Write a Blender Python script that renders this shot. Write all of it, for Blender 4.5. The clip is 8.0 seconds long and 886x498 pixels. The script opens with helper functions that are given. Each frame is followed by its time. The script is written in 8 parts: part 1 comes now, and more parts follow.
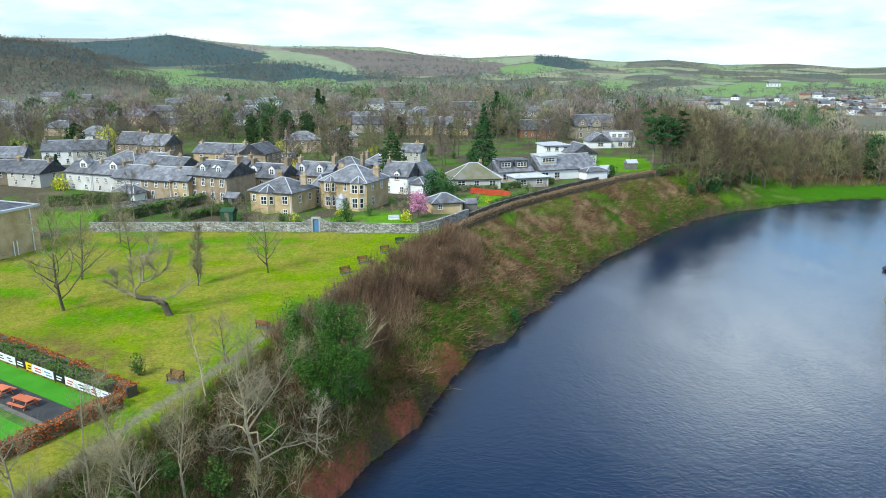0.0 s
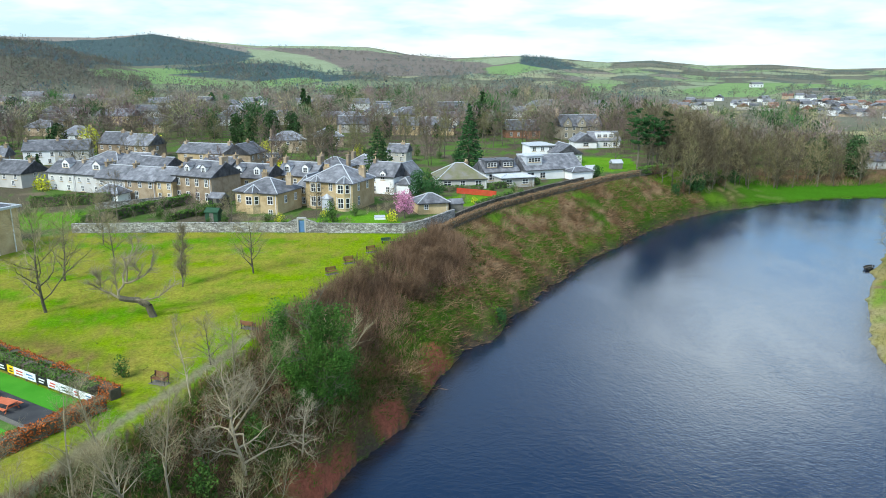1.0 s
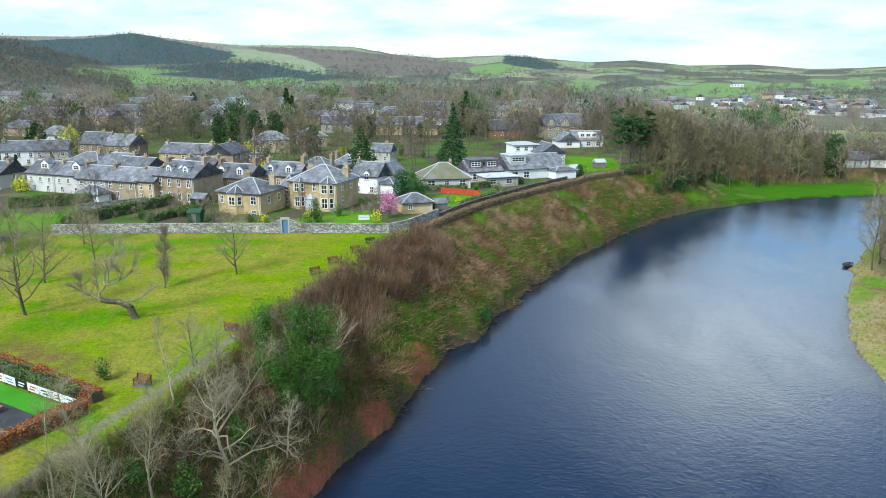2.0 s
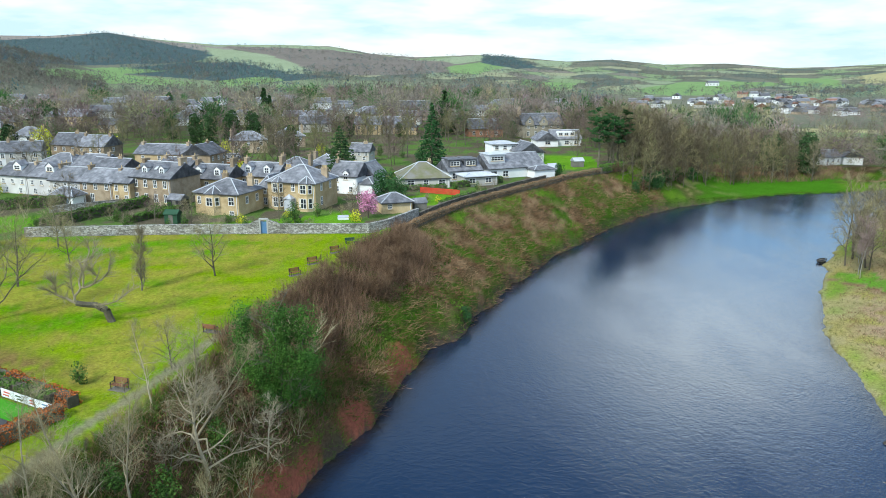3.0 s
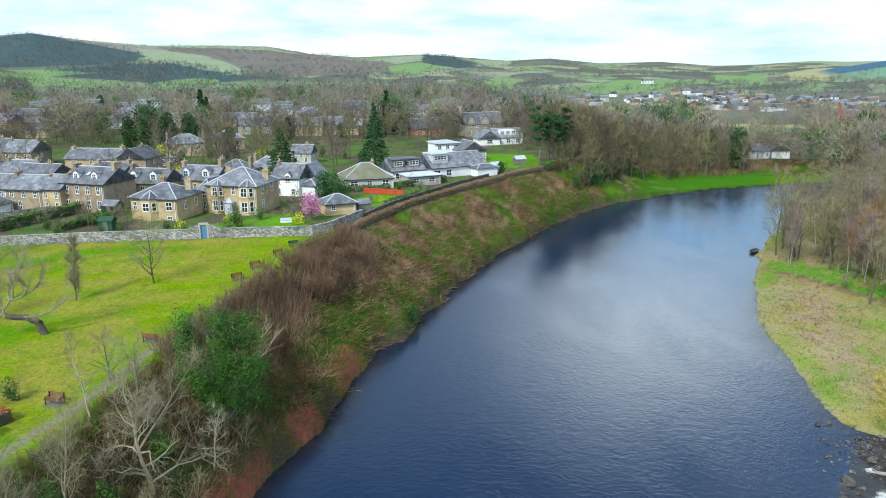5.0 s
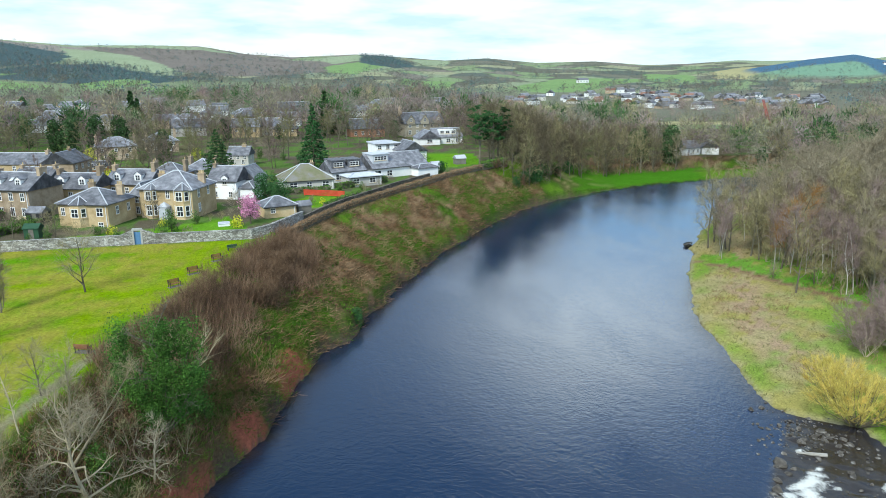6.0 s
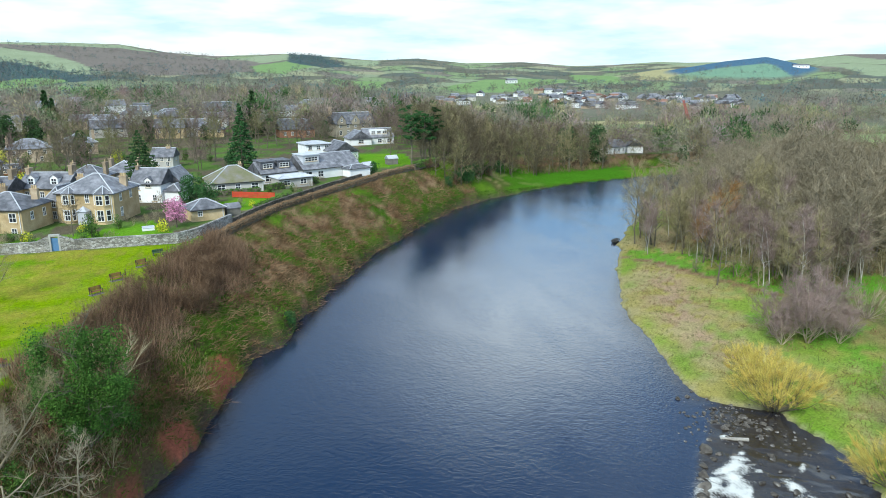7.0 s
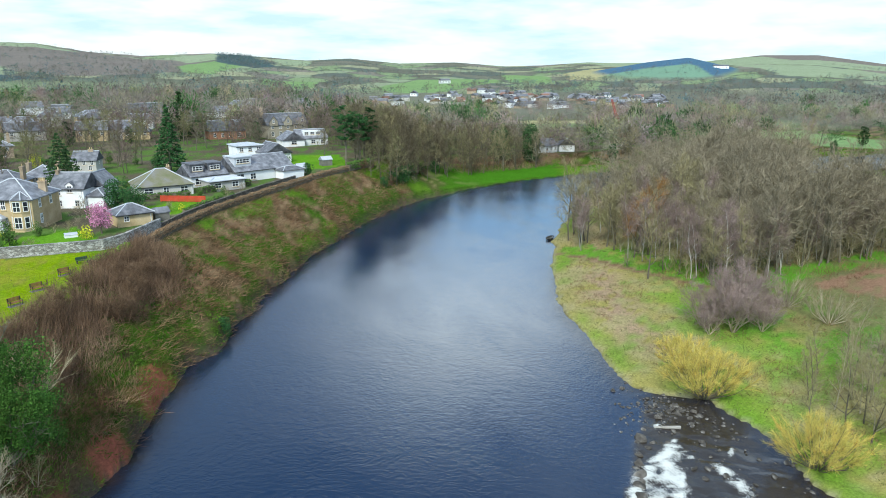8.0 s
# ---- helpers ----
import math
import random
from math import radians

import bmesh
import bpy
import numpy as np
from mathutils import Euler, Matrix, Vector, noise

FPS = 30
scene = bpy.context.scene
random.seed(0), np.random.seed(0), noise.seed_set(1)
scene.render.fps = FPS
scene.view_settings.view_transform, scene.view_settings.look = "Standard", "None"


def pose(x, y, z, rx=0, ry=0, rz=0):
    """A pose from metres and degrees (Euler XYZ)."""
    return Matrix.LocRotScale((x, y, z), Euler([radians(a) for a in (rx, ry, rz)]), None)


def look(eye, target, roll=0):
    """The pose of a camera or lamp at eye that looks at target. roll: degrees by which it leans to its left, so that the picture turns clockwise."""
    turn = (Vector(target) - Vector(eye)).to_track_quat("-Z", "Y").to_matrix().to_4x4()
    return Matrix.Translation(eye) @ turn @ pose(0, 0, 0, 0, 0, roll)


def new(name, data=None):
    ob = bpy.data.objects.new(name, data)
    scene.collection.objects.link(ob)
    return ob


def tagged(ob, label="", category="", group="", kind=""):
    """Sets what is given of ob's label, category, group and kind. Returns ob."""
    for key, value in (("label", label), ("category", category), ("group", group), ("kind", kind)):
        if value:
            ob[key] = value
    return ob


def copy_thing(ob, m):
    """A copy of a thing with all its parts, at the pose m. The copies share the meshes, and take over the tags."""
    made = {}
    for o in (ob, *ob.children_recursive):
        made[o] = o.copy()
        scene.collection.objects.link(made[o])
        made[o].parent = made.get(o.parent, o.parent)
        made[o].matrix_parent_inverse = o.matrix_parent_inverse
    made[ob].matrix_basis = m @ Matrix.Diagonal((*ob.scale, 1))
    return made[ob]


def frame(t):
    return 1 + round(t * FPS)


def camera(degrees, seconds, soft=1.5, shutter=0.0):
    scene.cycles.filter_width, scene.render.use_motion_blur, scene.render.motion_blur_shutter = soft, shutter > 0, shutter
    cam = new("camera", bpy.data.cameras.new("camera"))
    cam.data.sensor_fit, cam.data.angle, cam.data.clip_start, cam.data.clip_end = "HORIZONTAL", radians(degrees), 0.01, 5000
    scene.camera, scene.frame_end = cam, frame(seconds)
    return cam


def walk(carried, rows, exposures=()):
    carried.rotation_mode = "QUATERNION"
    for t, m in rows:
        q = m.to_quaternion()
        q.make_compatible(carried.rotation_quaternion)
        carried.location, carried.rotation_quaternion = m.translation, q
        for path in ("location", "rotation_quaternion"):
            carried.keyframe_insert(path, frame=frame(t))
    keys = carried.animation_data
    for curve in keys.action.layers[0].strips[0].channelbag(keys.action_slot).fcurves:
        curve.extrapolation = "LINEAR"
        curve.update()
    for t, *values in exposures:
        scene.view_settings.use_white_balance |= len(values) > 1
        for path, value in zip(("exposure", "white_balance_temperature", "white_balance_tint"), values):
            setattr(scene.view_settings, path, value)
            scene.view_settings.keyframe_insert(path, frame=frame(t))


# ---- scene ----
# ---------- camera: hovers over the river and turns to the right ----------
cam = camera(64.44, 8.0, soft=0.95)
EYE = (0.0, 0.0, 38.0)
TURNS = [  # seconds, degrees turned to the right, pitch, lean to the left
    (0.0, -0.00, -14.27, 0.09),
    (0.5, 0.58, -14.25, 0.17),
    (1.0, 1.16, -14.26, 0.23),
    (1.5, 1.76, -14.27, 0.26),
    (3.0, 4.16, -14.32, 0.19),
    (3.5, 5.06, -14.34, 0.13),
    (4.0, 5.97, -14.35, 0.08),
    (4.5, 7.01, -14.34, -0.05),
    (6.0, 13.57, -14.37, -0.34),
    (6.5, 16.16, -14.38, -0.28),
    (7.0, 19.15, -14.38, -0.06),
    (7.5, 22.06, -14.39, -0.02),
    (8.0, 24.44, -14.37, -0.03),
]


def facing(turn, pitch, lean):
    a, b = radians(turn), radians(pitch)
    way = Vector((math.sin(a) * math.cos(b), math.cos(a) * math.cos(b), math.sin(b)))
    return look(EYE, Vector(EYE) + way * 100, lean)


walk(cam, [(t, facing(turn, pitch, lean)) for t, turn, pitch, lean in TURNS], [(0.0, -0.11, 6060, 1.0), (8.0, -0.11, 6060, 1.0)])

# ---------- sky, sun ----------
SUN_AZ, SUN_EL = radians(-142), radians(42)   # clockwise from straight ahead; height over the horizon
world = bpy.data.worlds.new("sky")
scene.world = world
world.use_nodes = True
wt = world.node_tree
wt.nodes.clear()


def wnode(kind, **values):
    n = wt.nodes.new(kind)
    for key, value in values.items():
        n.inputs[key].default_value = value
    return n


w_out, w_bg = wnode("ShaderNodeOutputWorld"), wnode("ShaderNodeBackground", Strength=0.12)
w_sky = wnode("ShaderNodeTexSky")
w_sky.sky_type, w_sky.sun_disc = "NISHITA", False
w_sky.sun_elevation, w_sky.sun_rotation = SUN_EL, SUN_AZ
w_sky.air_density, w_sky.dust_density, w_sky.ozone_density = 1.0, 0.15, 3.0
w_blue = wnode("ShaderNodeVectorMath")
w_blue.operation = "SCALE"
w_blue.inputs["Scale"].default_value = 2.3
w_co = wnode("ShaderNodeTexCoord")
# offsets searched so bright cloud above the view mirrors in the river
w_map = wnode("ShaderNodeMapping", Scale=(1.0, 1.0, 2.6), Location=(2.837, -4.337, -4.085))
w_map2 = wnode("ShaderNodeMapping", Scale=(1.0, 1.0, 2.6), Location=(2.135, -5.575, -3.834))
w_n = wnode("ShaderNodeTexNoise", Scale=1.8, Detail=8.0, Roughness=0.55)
w_sep = wnode("ShaderNodeSeparateXYZ")
w_low = wnode("ShaderNodeMapRange", **{"From Min": 0.09, "From Max": 0.17, "To Min": 1.0, "To Max": 0.0})   # thin bright veil along the horizon
w_veil = wnode("ShaderNodeTexNoise", Scale=5.0, Detail=6.0, Roughness=0.55)
w_vmap = wnode("ShaderNodeMapping", Scale=(1.0, 1.0, 5.0))
w_tint = wnode("ShaderNodeValToRGB")
w_tint.color_ramp.elements[0].position, w_tint.color_ramp.elements[0].color = 0.38, (0.68, 0.85, 0.92, 1)
w_tint.color_ramp.elements[1].position, w_tint.color_ramp.elements[1].color = 0.56, (1.0, 1.0, 1.0, 1)
w_vgain = wnode("ShaderNodeVectorMath")
w_vgain.operation = "SCALE"
w_vgain.inputs["Scale"].default_value = 10.0
w_over = wnode("ShaderNodeMixRGB")
w_ramp = wnode("ShaderNodeValToRGB")
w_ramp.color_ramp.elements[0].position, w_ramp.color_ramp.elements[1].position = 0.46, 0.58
w_puff = wnode("ShaderNodeTexNoise", Scale=2.0, Detail=5.0, Roughness=0.5)      # lit and shaded parts of the cloud
w_cloud = wnode("ShaderNodeValToRGB")
w_cloud.color_ramp.elements[0].position, w_cloud.color_ramp.elements[0].color = 0.40, (0.17, 0.21, 0.28, 1)
w_cloud.color_ramp.elements[1].position, w_cloud.color_ramp.elements[1].color = 0.68, (0.93, 0.97, 1.0, 1)
w_gain = wnode("ShaderNodeVectorMath")
w_gain.operation = "SCALE"
w_gain.inputs["Scale"].default_value = 34.0
wt.links.new(w_co.outputs["Generated"], w_map2.inputs[0])
wt.links.new(w_map2.outputs[0], w_puff.inputs["Vector"])
wt.links.new(w_puff.outputs[0], w_cloud.inputs[0])
wt.links.new(w_cloud.outputs[0], w_gain.inputs[0])
w_mix = wnode("ShaderNodeMixRGB")
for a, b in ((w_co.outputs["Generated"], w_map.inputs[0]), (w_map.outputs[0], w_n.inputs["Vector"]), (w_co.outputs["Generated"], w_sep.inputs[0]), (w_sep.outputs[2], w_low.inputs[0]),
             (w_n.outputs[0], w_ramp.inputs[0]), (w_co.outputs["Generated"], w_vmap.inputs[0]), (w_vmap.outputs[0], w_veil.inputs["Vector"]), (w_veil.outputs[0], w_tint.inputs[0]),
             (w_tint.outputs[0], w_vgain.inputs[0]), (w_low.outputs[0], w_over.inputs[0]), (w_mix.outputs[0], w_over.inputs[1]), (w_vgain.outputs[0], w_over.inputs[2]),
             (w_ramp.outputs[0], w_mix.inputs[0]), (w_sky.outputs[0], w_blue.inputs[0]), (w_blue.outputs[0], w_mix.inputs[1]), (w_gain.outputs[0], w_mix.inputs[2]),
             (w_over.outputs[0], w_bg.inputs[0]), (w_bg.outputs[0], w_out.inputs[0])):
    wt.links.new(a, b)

sun = new("sun", bpy.data.lights.new("sun", "SUN"))
sun.data.energy, sun.data.angle, sun.data.color = 4.0, radians(8), (1.0, 0.95, 0.86)
sun.matrix_world = look((0, 0, 0), (-math.sin(SUN_AZ) * math.cos(SUN_EL), -math.cos(SUN_AZ) * math.cos(SUN_EL), -math.sin(SUN_EL)))

# ---------- materials ----------
MATS = {}


def surf(name, cols, scale=0.6, fine=9.0, rough=0.85, bump=0.3, vary=0.12, metal=0.0, spec=0.1, world_space=False, stretch=(1, 1, 1), depth=0.03, island=False, tone=False):
    """A weathered surface: patches of the given colours, finer grain over them, a little relief, each piece a shade of its own."""
    m = bpy.data.materials.new(name)
    m.use_nodes = True
    t = m.node_tree
    bsdf = t.nodes["Principled BSDF"]
    bsdf.inputs["Roughness"].default_value, bsdf.inputs["Metallic"].default_value = rough, metal
    bsdf.inputs["Specular IOR Level"].default_value = spec
    co = t.nodes.new("ShaderNodeNewGeometry") if world_space else t.nodes.new("ShaderNodeTexCoord")
    mp = t.nodes.new("ShaderNodeMapping")
    mp.inputs["Scale"].default_value = stretch
    t.links.new(co.outputs["Position" if world_space else "Object"], mp.inputs[0])
    big, small = t.nodes.new("ShaderNodeTexNoise"), t.nodes.new("ShaderNodeTexNoise")
    big.inputs["Scale"].default_value, big.inputs["Detail"].default_value = scale, 5
    small.inputs["Scale"].default_value, small.inputs["Detail"].default_value = fine, 4
    for n in (big, small):
        t.links.new(mp.outputs[0], n.inputs["Vector"])
    ramp = t.nodes.new("ShaderNodeValToRGB")
    els = ramp.color_ramp.elements
    while len(els) < len(cols):
        els.new(0.5)
    for i, c in enumerate(cols):
        els[i].position = 0.32 + 0.36 * i / max(1, len(cols) - 1)
        els[i].color = (*c, 1)
    t.links.new(big.outputs[0], ramp.inputs[0])
    info = t.nodes.new("ShaderNodeObjectInfo")
    add = t.nodes.new("ShaderNodeMath")
    add.operation = "ADD"
    each = t.nodes.new("ShaderNodeNewGeometry")
    t.links.new(each.outputs["Random Per Island"] if island else info.outputs["Random"], add.inputs[0])
    t.links.new(small.outputs[0], add.inputs[1])
    span = t.nodes.new("ShaderNodeMapRange")
    span.inputs["From Min"].default_value, span.inputs["From Max"].default_value = 0.4, 1.6
    span.inputs["To Min"].default_value, span.inputs["To Max"].default_value = 1 - 1.6 * vary, 1 + 1.6 * vary
    t.links.new(add.outputs[0], span.inputs[0])
    mul = t.nodes.new("ShaderNodeVectorMath")
    mul.operation = "SCALE"
    t.links.new(ramp.outputs[0], mul.inputs[0])
    t.links.new(span.outputs[0], mul.inputs["Scale"])
    out = mul.outputs[0]
    if tone:                                    # each tree of a wood has a shade of its own
        own, both = t.nodes.new("ShaderNodeVertexColor"), t.nodes.new("ShaderNodeVectorMath")
        own.layer_name, both.operation = "tone", "MULTIPLY"
        t.links.new(out, both.inputs[0])
        t.links.new(own.outputs[0], both.inputs[1])
        out = both.outputs[0]
    t.links.new(out, bsdf.inputs["Base Color"])
    if bump:
        b = t.nodes.new("ShaderNodeBump")
        b.inputs["Strength"].default_value, b.inputs["Distance"].default_value = bump, depth
        t.links.new(small.outputs[0], b.inputs["Height"])
        t.links.new(b.outputs[0], bsdf.inputs["Normal"])
    MATS[name] = m
    return m


def ground_material():
    """Ground whose cover (grass, bracken, earth, heath) is laid out in the mesh's colour layer, with blades and clods as grain."""
    m = bpy.data.materials.new("ground_cover")
    m.use_nodes = True
    t = m.node_tree
    bsdf = t.nodes["Principled BSDF"]
    bsdf.inputs["Roughness"].default_value, bsdf.inputs["Specular IOR Level"].default_value = 0.95, 0.0
    at = t.nodes.new("ShaderNodeVertexColor")
    at.layer_name = "cover"
    geo = t.nodes.new("ShaderNodeNewGeometry")
    out = at.outputs[0]
    heights = []
    for sc, lo, hi in ((0.12, 0.9, 1.1), (1.1, 0.88, 1.12), (3.6, 0.7, 1.3), (14.0, 0.7, 1.3)):
        n = t.nodes.new("ShaderNodeTexNoise")
        n.inputs["Scale"].default_value, n.inputs["Detail"].default_value, n.inputs["Roughness"].default_value = sc, 6, 0.65
        t.links.new(geo.outputs["Position"], n.inputs["Vector"])
        r = t.nodes.new("ShaderNodeMapRange")
        r.inputs["From Min"].default_value, r.inputs["From Max"].default_value = 0.3, 0.7
        r.inputs["To Min"].default_value, r.inputs["To Max"].default_value = lo, hi
        t.links.new(n.outputs[0], r.inputs[0])
        s = t.nodes.new("ShaderNodeVectorMath")
        s.operation = "SCALE"
        t.links.new(out, s.inputs[0])
        t.links.new(r.outputs[0], s.inputs["Scale"])
        out = s.outputs[0]
        heights.append(n)
    t.links.new(out, bsdf.inputs["Base Color"])
    b = t.nodes.new("ShaderNodeBump")
    b.inputs["Strength"].default_value, b.inputs["Distance"].default_value = 0.5, 0.15
    t.links.new(heights[2].outputs[0], b.inputs["Height"])
    t.links.new(b.outputs[0], bsdf.inputs["Normal"])
    return m


def water_material():
    """River water: deep blue, brown over the shallows, white where it breaks; ripples at three sizes."""
    m = bpy.data.materials.new("river_water")
    m.use_nodes = True
    t = m.node_tree
    bsdf = t.nodes["Principled BSDF"]
    bsdf.inputs["IOR"].default_value = 1.38
    geo = t.nodes.new("ShaderNodeNewGeometry")
    lay = t.nodes.new("ShaderNodeVertexColor")
    lay.layer_name = "water"
    sep = t.nodes.new("ShaderNodeSeparateColor")
    t.links.new(lay.outputs[0], sep.inputs[0])
    shallow = t.nodes.new("ShaderNodeMixRGB")
    shallow.inputs[1].default_value, shallow.inputs[2].default_value = (0.006, 0.018, 0.046, 1), (0.030, 0.023, 0.016, 1)
    t.links.new(sep.outputs[0], shallow.inputs[0])
    streak = t.nodes.new("ShaderNodeTexNoise")
    streak.inputs["Scale"].default_value, streak.inputs["Detail"].default_value, streak.inputs["Distortion"].default_value = 5.0, 10, 1.0
    flow = t.nodes.new("ShaderNodeMapping")
    flow.inputs["Rotation"].default_value, flow.inputs["Scale"].default_value = (0, 0, radians(45)), (1.6, 0.6, 1)
    t.links.new(geo.outputs["Position"], flow.inputs[0])
    t.links.new(flow.outputs[0], streak.inputs["Vector"])
    add = t.nodes.new("ShaderNodeMath")
    t.links.new(streak.outputs[0], add.inputs[0])
    t.links.new(sep.outputs[1], add.inputs[1])
    cut = t.nodes.new("ShaderNodeMapRange")
    cut.inputs["From Min"].default_value, cut.inputs["From Max"].default_value = 0.90, 1.34
    t.links.new(add.outputs[0], cut.inputs[0])
    foam = t.nodes.new("ShaderNodeMixRGB")
    foam.inputs[2].default_value = (0.60, 0.59, 0.53, 1)
    t.links.new(cut.outputs[0], foam.inputs[0])
    t.links.new(shallow.outputs[0], foam.inputs[1])
    t.links.new(foam.outputs[0], bsdf.inputs["Base Color"])
    rg = t.nodes.new("ShaderNodeMapRange")
    rg.inputs["To Min"].default_value, rg.inputs["To Max"].default_value = 0.04, 0.7
    t.links.new(cut.outputs[0], rg.inputs[0])
    t.links.new(rg.outputs[0], bsdf.inputs["Roughness"])
    gust = t.nodes.new("ShaderNodeTexNoise")               # smooth slicks between ruffled water
    gust.inputs["Scale"].default_value, gust.inputs["Detail"].default_value, gust.inputs["Roughness"].default_value, gust.inputs["Distortion"].default_value = 0.07, 6, 0.65, 0.5
    drift = t.nodes.new("ShaderNodeMapping")
    drift.inputs["Rotation"].default_value, drift.inputs["Scale"].default_value = (0, 0, radians(35)), (1.0, 0.5, 1.0)
    t.links.new(geo.outputs["Position"], drift.inputs[0])
    t.links.new(drift.outputs[0], gust.inputs["Vector"])
    prev = None
    for sc, st, dist, tall in ((0.05, 0.12, 0.4, 0.8), (0.55, 0.18, 0.11, 0.9), (1.9, 0.44, 0.065, 0.8), (5.0, 0.5, 0.03, 0.8)):
        mp = t.nodes.new("ShaderNodeMapping")
        mp.inputs["Rotation"].default_value = (0, 0, radians(-30))
        mp.inputs["Scale"].default_value = (1.0, tall, 1.0)
        t.links.new(geo.outputs["Position"], mp.inputs[0])
        n = t.nodes.new("ShaderNodeTexNoise")
        n.inputs["Scale"].default_value, n.inputs["Detail"].default_value, n.inputs["Distortion"].default_value = sc, 4, 0.8
        t.links.new(mp.outputs[0], n.inputs["Vector"])
        b = t.nodes.new("ShaderNodeBump")
        b.inputs["Strength"].default_value, b.inputs["Distance"].default_value = st, dist
        if sc > 0.1:
            force = t.nodes.new("ShaderNodeMapRange")
            force.inputs["From Min"].default_value, force.inputs["From Max"].default_value = 0.36, 0.64
            force.inputs["To Min"].default_value, force.inputs["To Max"].default_value = st * 0.6, min(1.0, st * 1.4)
            t.links.new(gust.outputs[0], force.inputs[0])
            t.links.new(force.outputs[0], b.inputs["Strength"])
        t.links.new(n.outputs[0], b.inputs["Height"])
        if prev:
            t.links.new(prev.outputs[0], b.inputs["Normal"])
        prev = b
    t.links.new(prev.outputs[0], bsdf.inputs["Normal"])
    return m


def glass_material():
    m = bpy.data.materials.new("window_glass")
    m.use_nodes = True
    b = m.node_tree.nodes["Principled BSDF"]
    b.inputs["Base Color"].default_value = (0.03, 0.035, 0.04, 1)
    b.inputs["Roughness"].default_value, b.inputs["IOR"].default_value = 0.05, 1.5
    return m


GROUND, WATER, GLASS = ground_material(), water_material(), glass_material()
surf("red_bark", [(0.09, 0.06, 0.04), (0.14, 0.095, 0.065)], 1.0, 9, 0.95, 0.5, 0.2)
surf("slate", [(0.082, 0.082, 0.088), (0.135, 0.135, 0.145), (0.215, 0.213, 0.225)], 0.9, 7, 0.65, 0.6, 0.24, spec=0.3)
surf("mossy_slate", [(0.13, 0.14, 0.06), (0.17, 0.16, 0.10), (0.20, 0.19, 0.17)], 0.4, 6, 0.8, 0.5, 0.15)
surf("sandstone", [(0.37, 0.27, 0.14), (0.48, 0.36, 0.20), (0.55, 0.43, 0.26)], 0.5, 5, 0.9, 0.6, 0.16)
surf("brown_stone", [(0.25, 0.185, 0.12), (0.34, 0.26, 0.175), (0.40, 0.32, 0.23)], 0.6, 5, 0.9, 0.6, 0.18)
surf("red_stone", [(0.32, 0.15, 0.09), (0.38, 0.20, 0.12)], 0.6, 5, 0.9, 0.6, 0.18)
surf("grey_render", [(0.40, 0.38, 0.34), (0.50, 0.47, 0.42)], 0.5, 7, 0.9, 0.3, 0.08)
surf("white_render", [(0.70, 0.69, 0.66), (0.80, 0.79, 0.77)], 0.5, 7, 0.85, 0.2, 0.05)
surf("white_paint", [(0.75, 0.74, 0.71), (0.80, 0.79, 0.77)], 1, 20, 0.5, 0.05, 0.03)
surf("lead", [(0.42, 0.43, 0.45), (0.52, 0.53, 0.55)], 1, 9, 0.5, 0.2, 0.08)
surf("bark", [(0.095, 0.08, 0.055), (0.155, 0.138, 0.098)], 1.0, 9, 0.95, 0.5, 0.2)
surf("pale_bark", [(0.29, 0.245, 0.155), (0.42, 0.36, 0.24)], 1.0, 9, 0.95, 0.5, 0.2)
surf("birch_bark", [(0.34, 0.31, 0.26), (0.46, 0.43, 0.38)], 1.0, 9, 0.9, 0.3, 0.2)
surf("brown_twigs", [(0.195, 0.162, 0.103), (0.285, 0.24, 0.16)], 0.8, 6, 0.95, 0, 0.26, island=True)
surf("deep_twigs", [(0.165, 0.138, 0.088), (0.25, 0.212, 0.142)], 0.8, 6, 0.95, 0, 0.26, island=True)
surf("pale_twigs", [(0.215, 0.185, 0.1), (0.31, 0.265, 0.15)], 0.8, 6, 0.95, 0, 0.26, island=True)
surf("purple_twigs", [(0.205, 0.148, 0.125), (0.29, 0.215, 0.185)], 0.8, 6, 0.95, 0, 0.26, island=True)
surf("yellow_twigs", [(0.40, 0.33, 0.07), (0.52, 0.43, 0.105), (0.57, 0.39, 0.085)], 0.8, 6, 0.95, 0, 0.26, island=True)
surf("orange_twigs", [(0.30, 0.15, 0.05), (0.36, 0.2, 0.07)], 0.8, 6, 0.95, 0, 0.2)
surf("evergreen", [(0.022, 0.065, 0.02), (0.05, 0.12, 0.035)], 0.9, 6, 0.8, 0, 0.34, island=True)
surf("dark_evergreen", [(0.03, 0.062, 0.022), (0.06, 0.11, 0.036)], 0.9, 6, 0.85, 0, 0.34, island=True)
surf("ivy", [(0.03, 0.082, 0.013), (0.08, 0.165, 0.026)], 0.6, 5, 0.75, 0, 0.34, island=True)
surf("hedge_green", [(0.05, 0.105, 0.02), (0.10, 0.165, 0.032)], 0.8, 5, 0.8, 0, 0.34, island=True)
surf("hedge_russet", [(0.28, 0.075, 0.02), (0.41, 0.13, 0.036)], 0.8, 5, 0.9, 0, 0.34, island=True)
surf("blossom", [(0.42, 0.15, 0.26), (0.60, 0.28, 0.40)], 0.8, 5, 0.8, 0, 0.34, island=True)
surf("yellow_leaf", [(0.42, 0.42, 0.02), (0.55, 0.55, 0.05)], 0.8, 5, 0.8, 0, 0.34, island=True)
# far_twigs, far_olive, far_pink: town twig colours paled and greyed for haze
surf("far_twigs", [(0.145, 0.122, 0.096), (0.2, 0.172, 0.136), (0.235, 0.215, 0.15)], 0.11, 0.5, 0.95, 0, 0.15, island=True, world_space=True, tone=True)
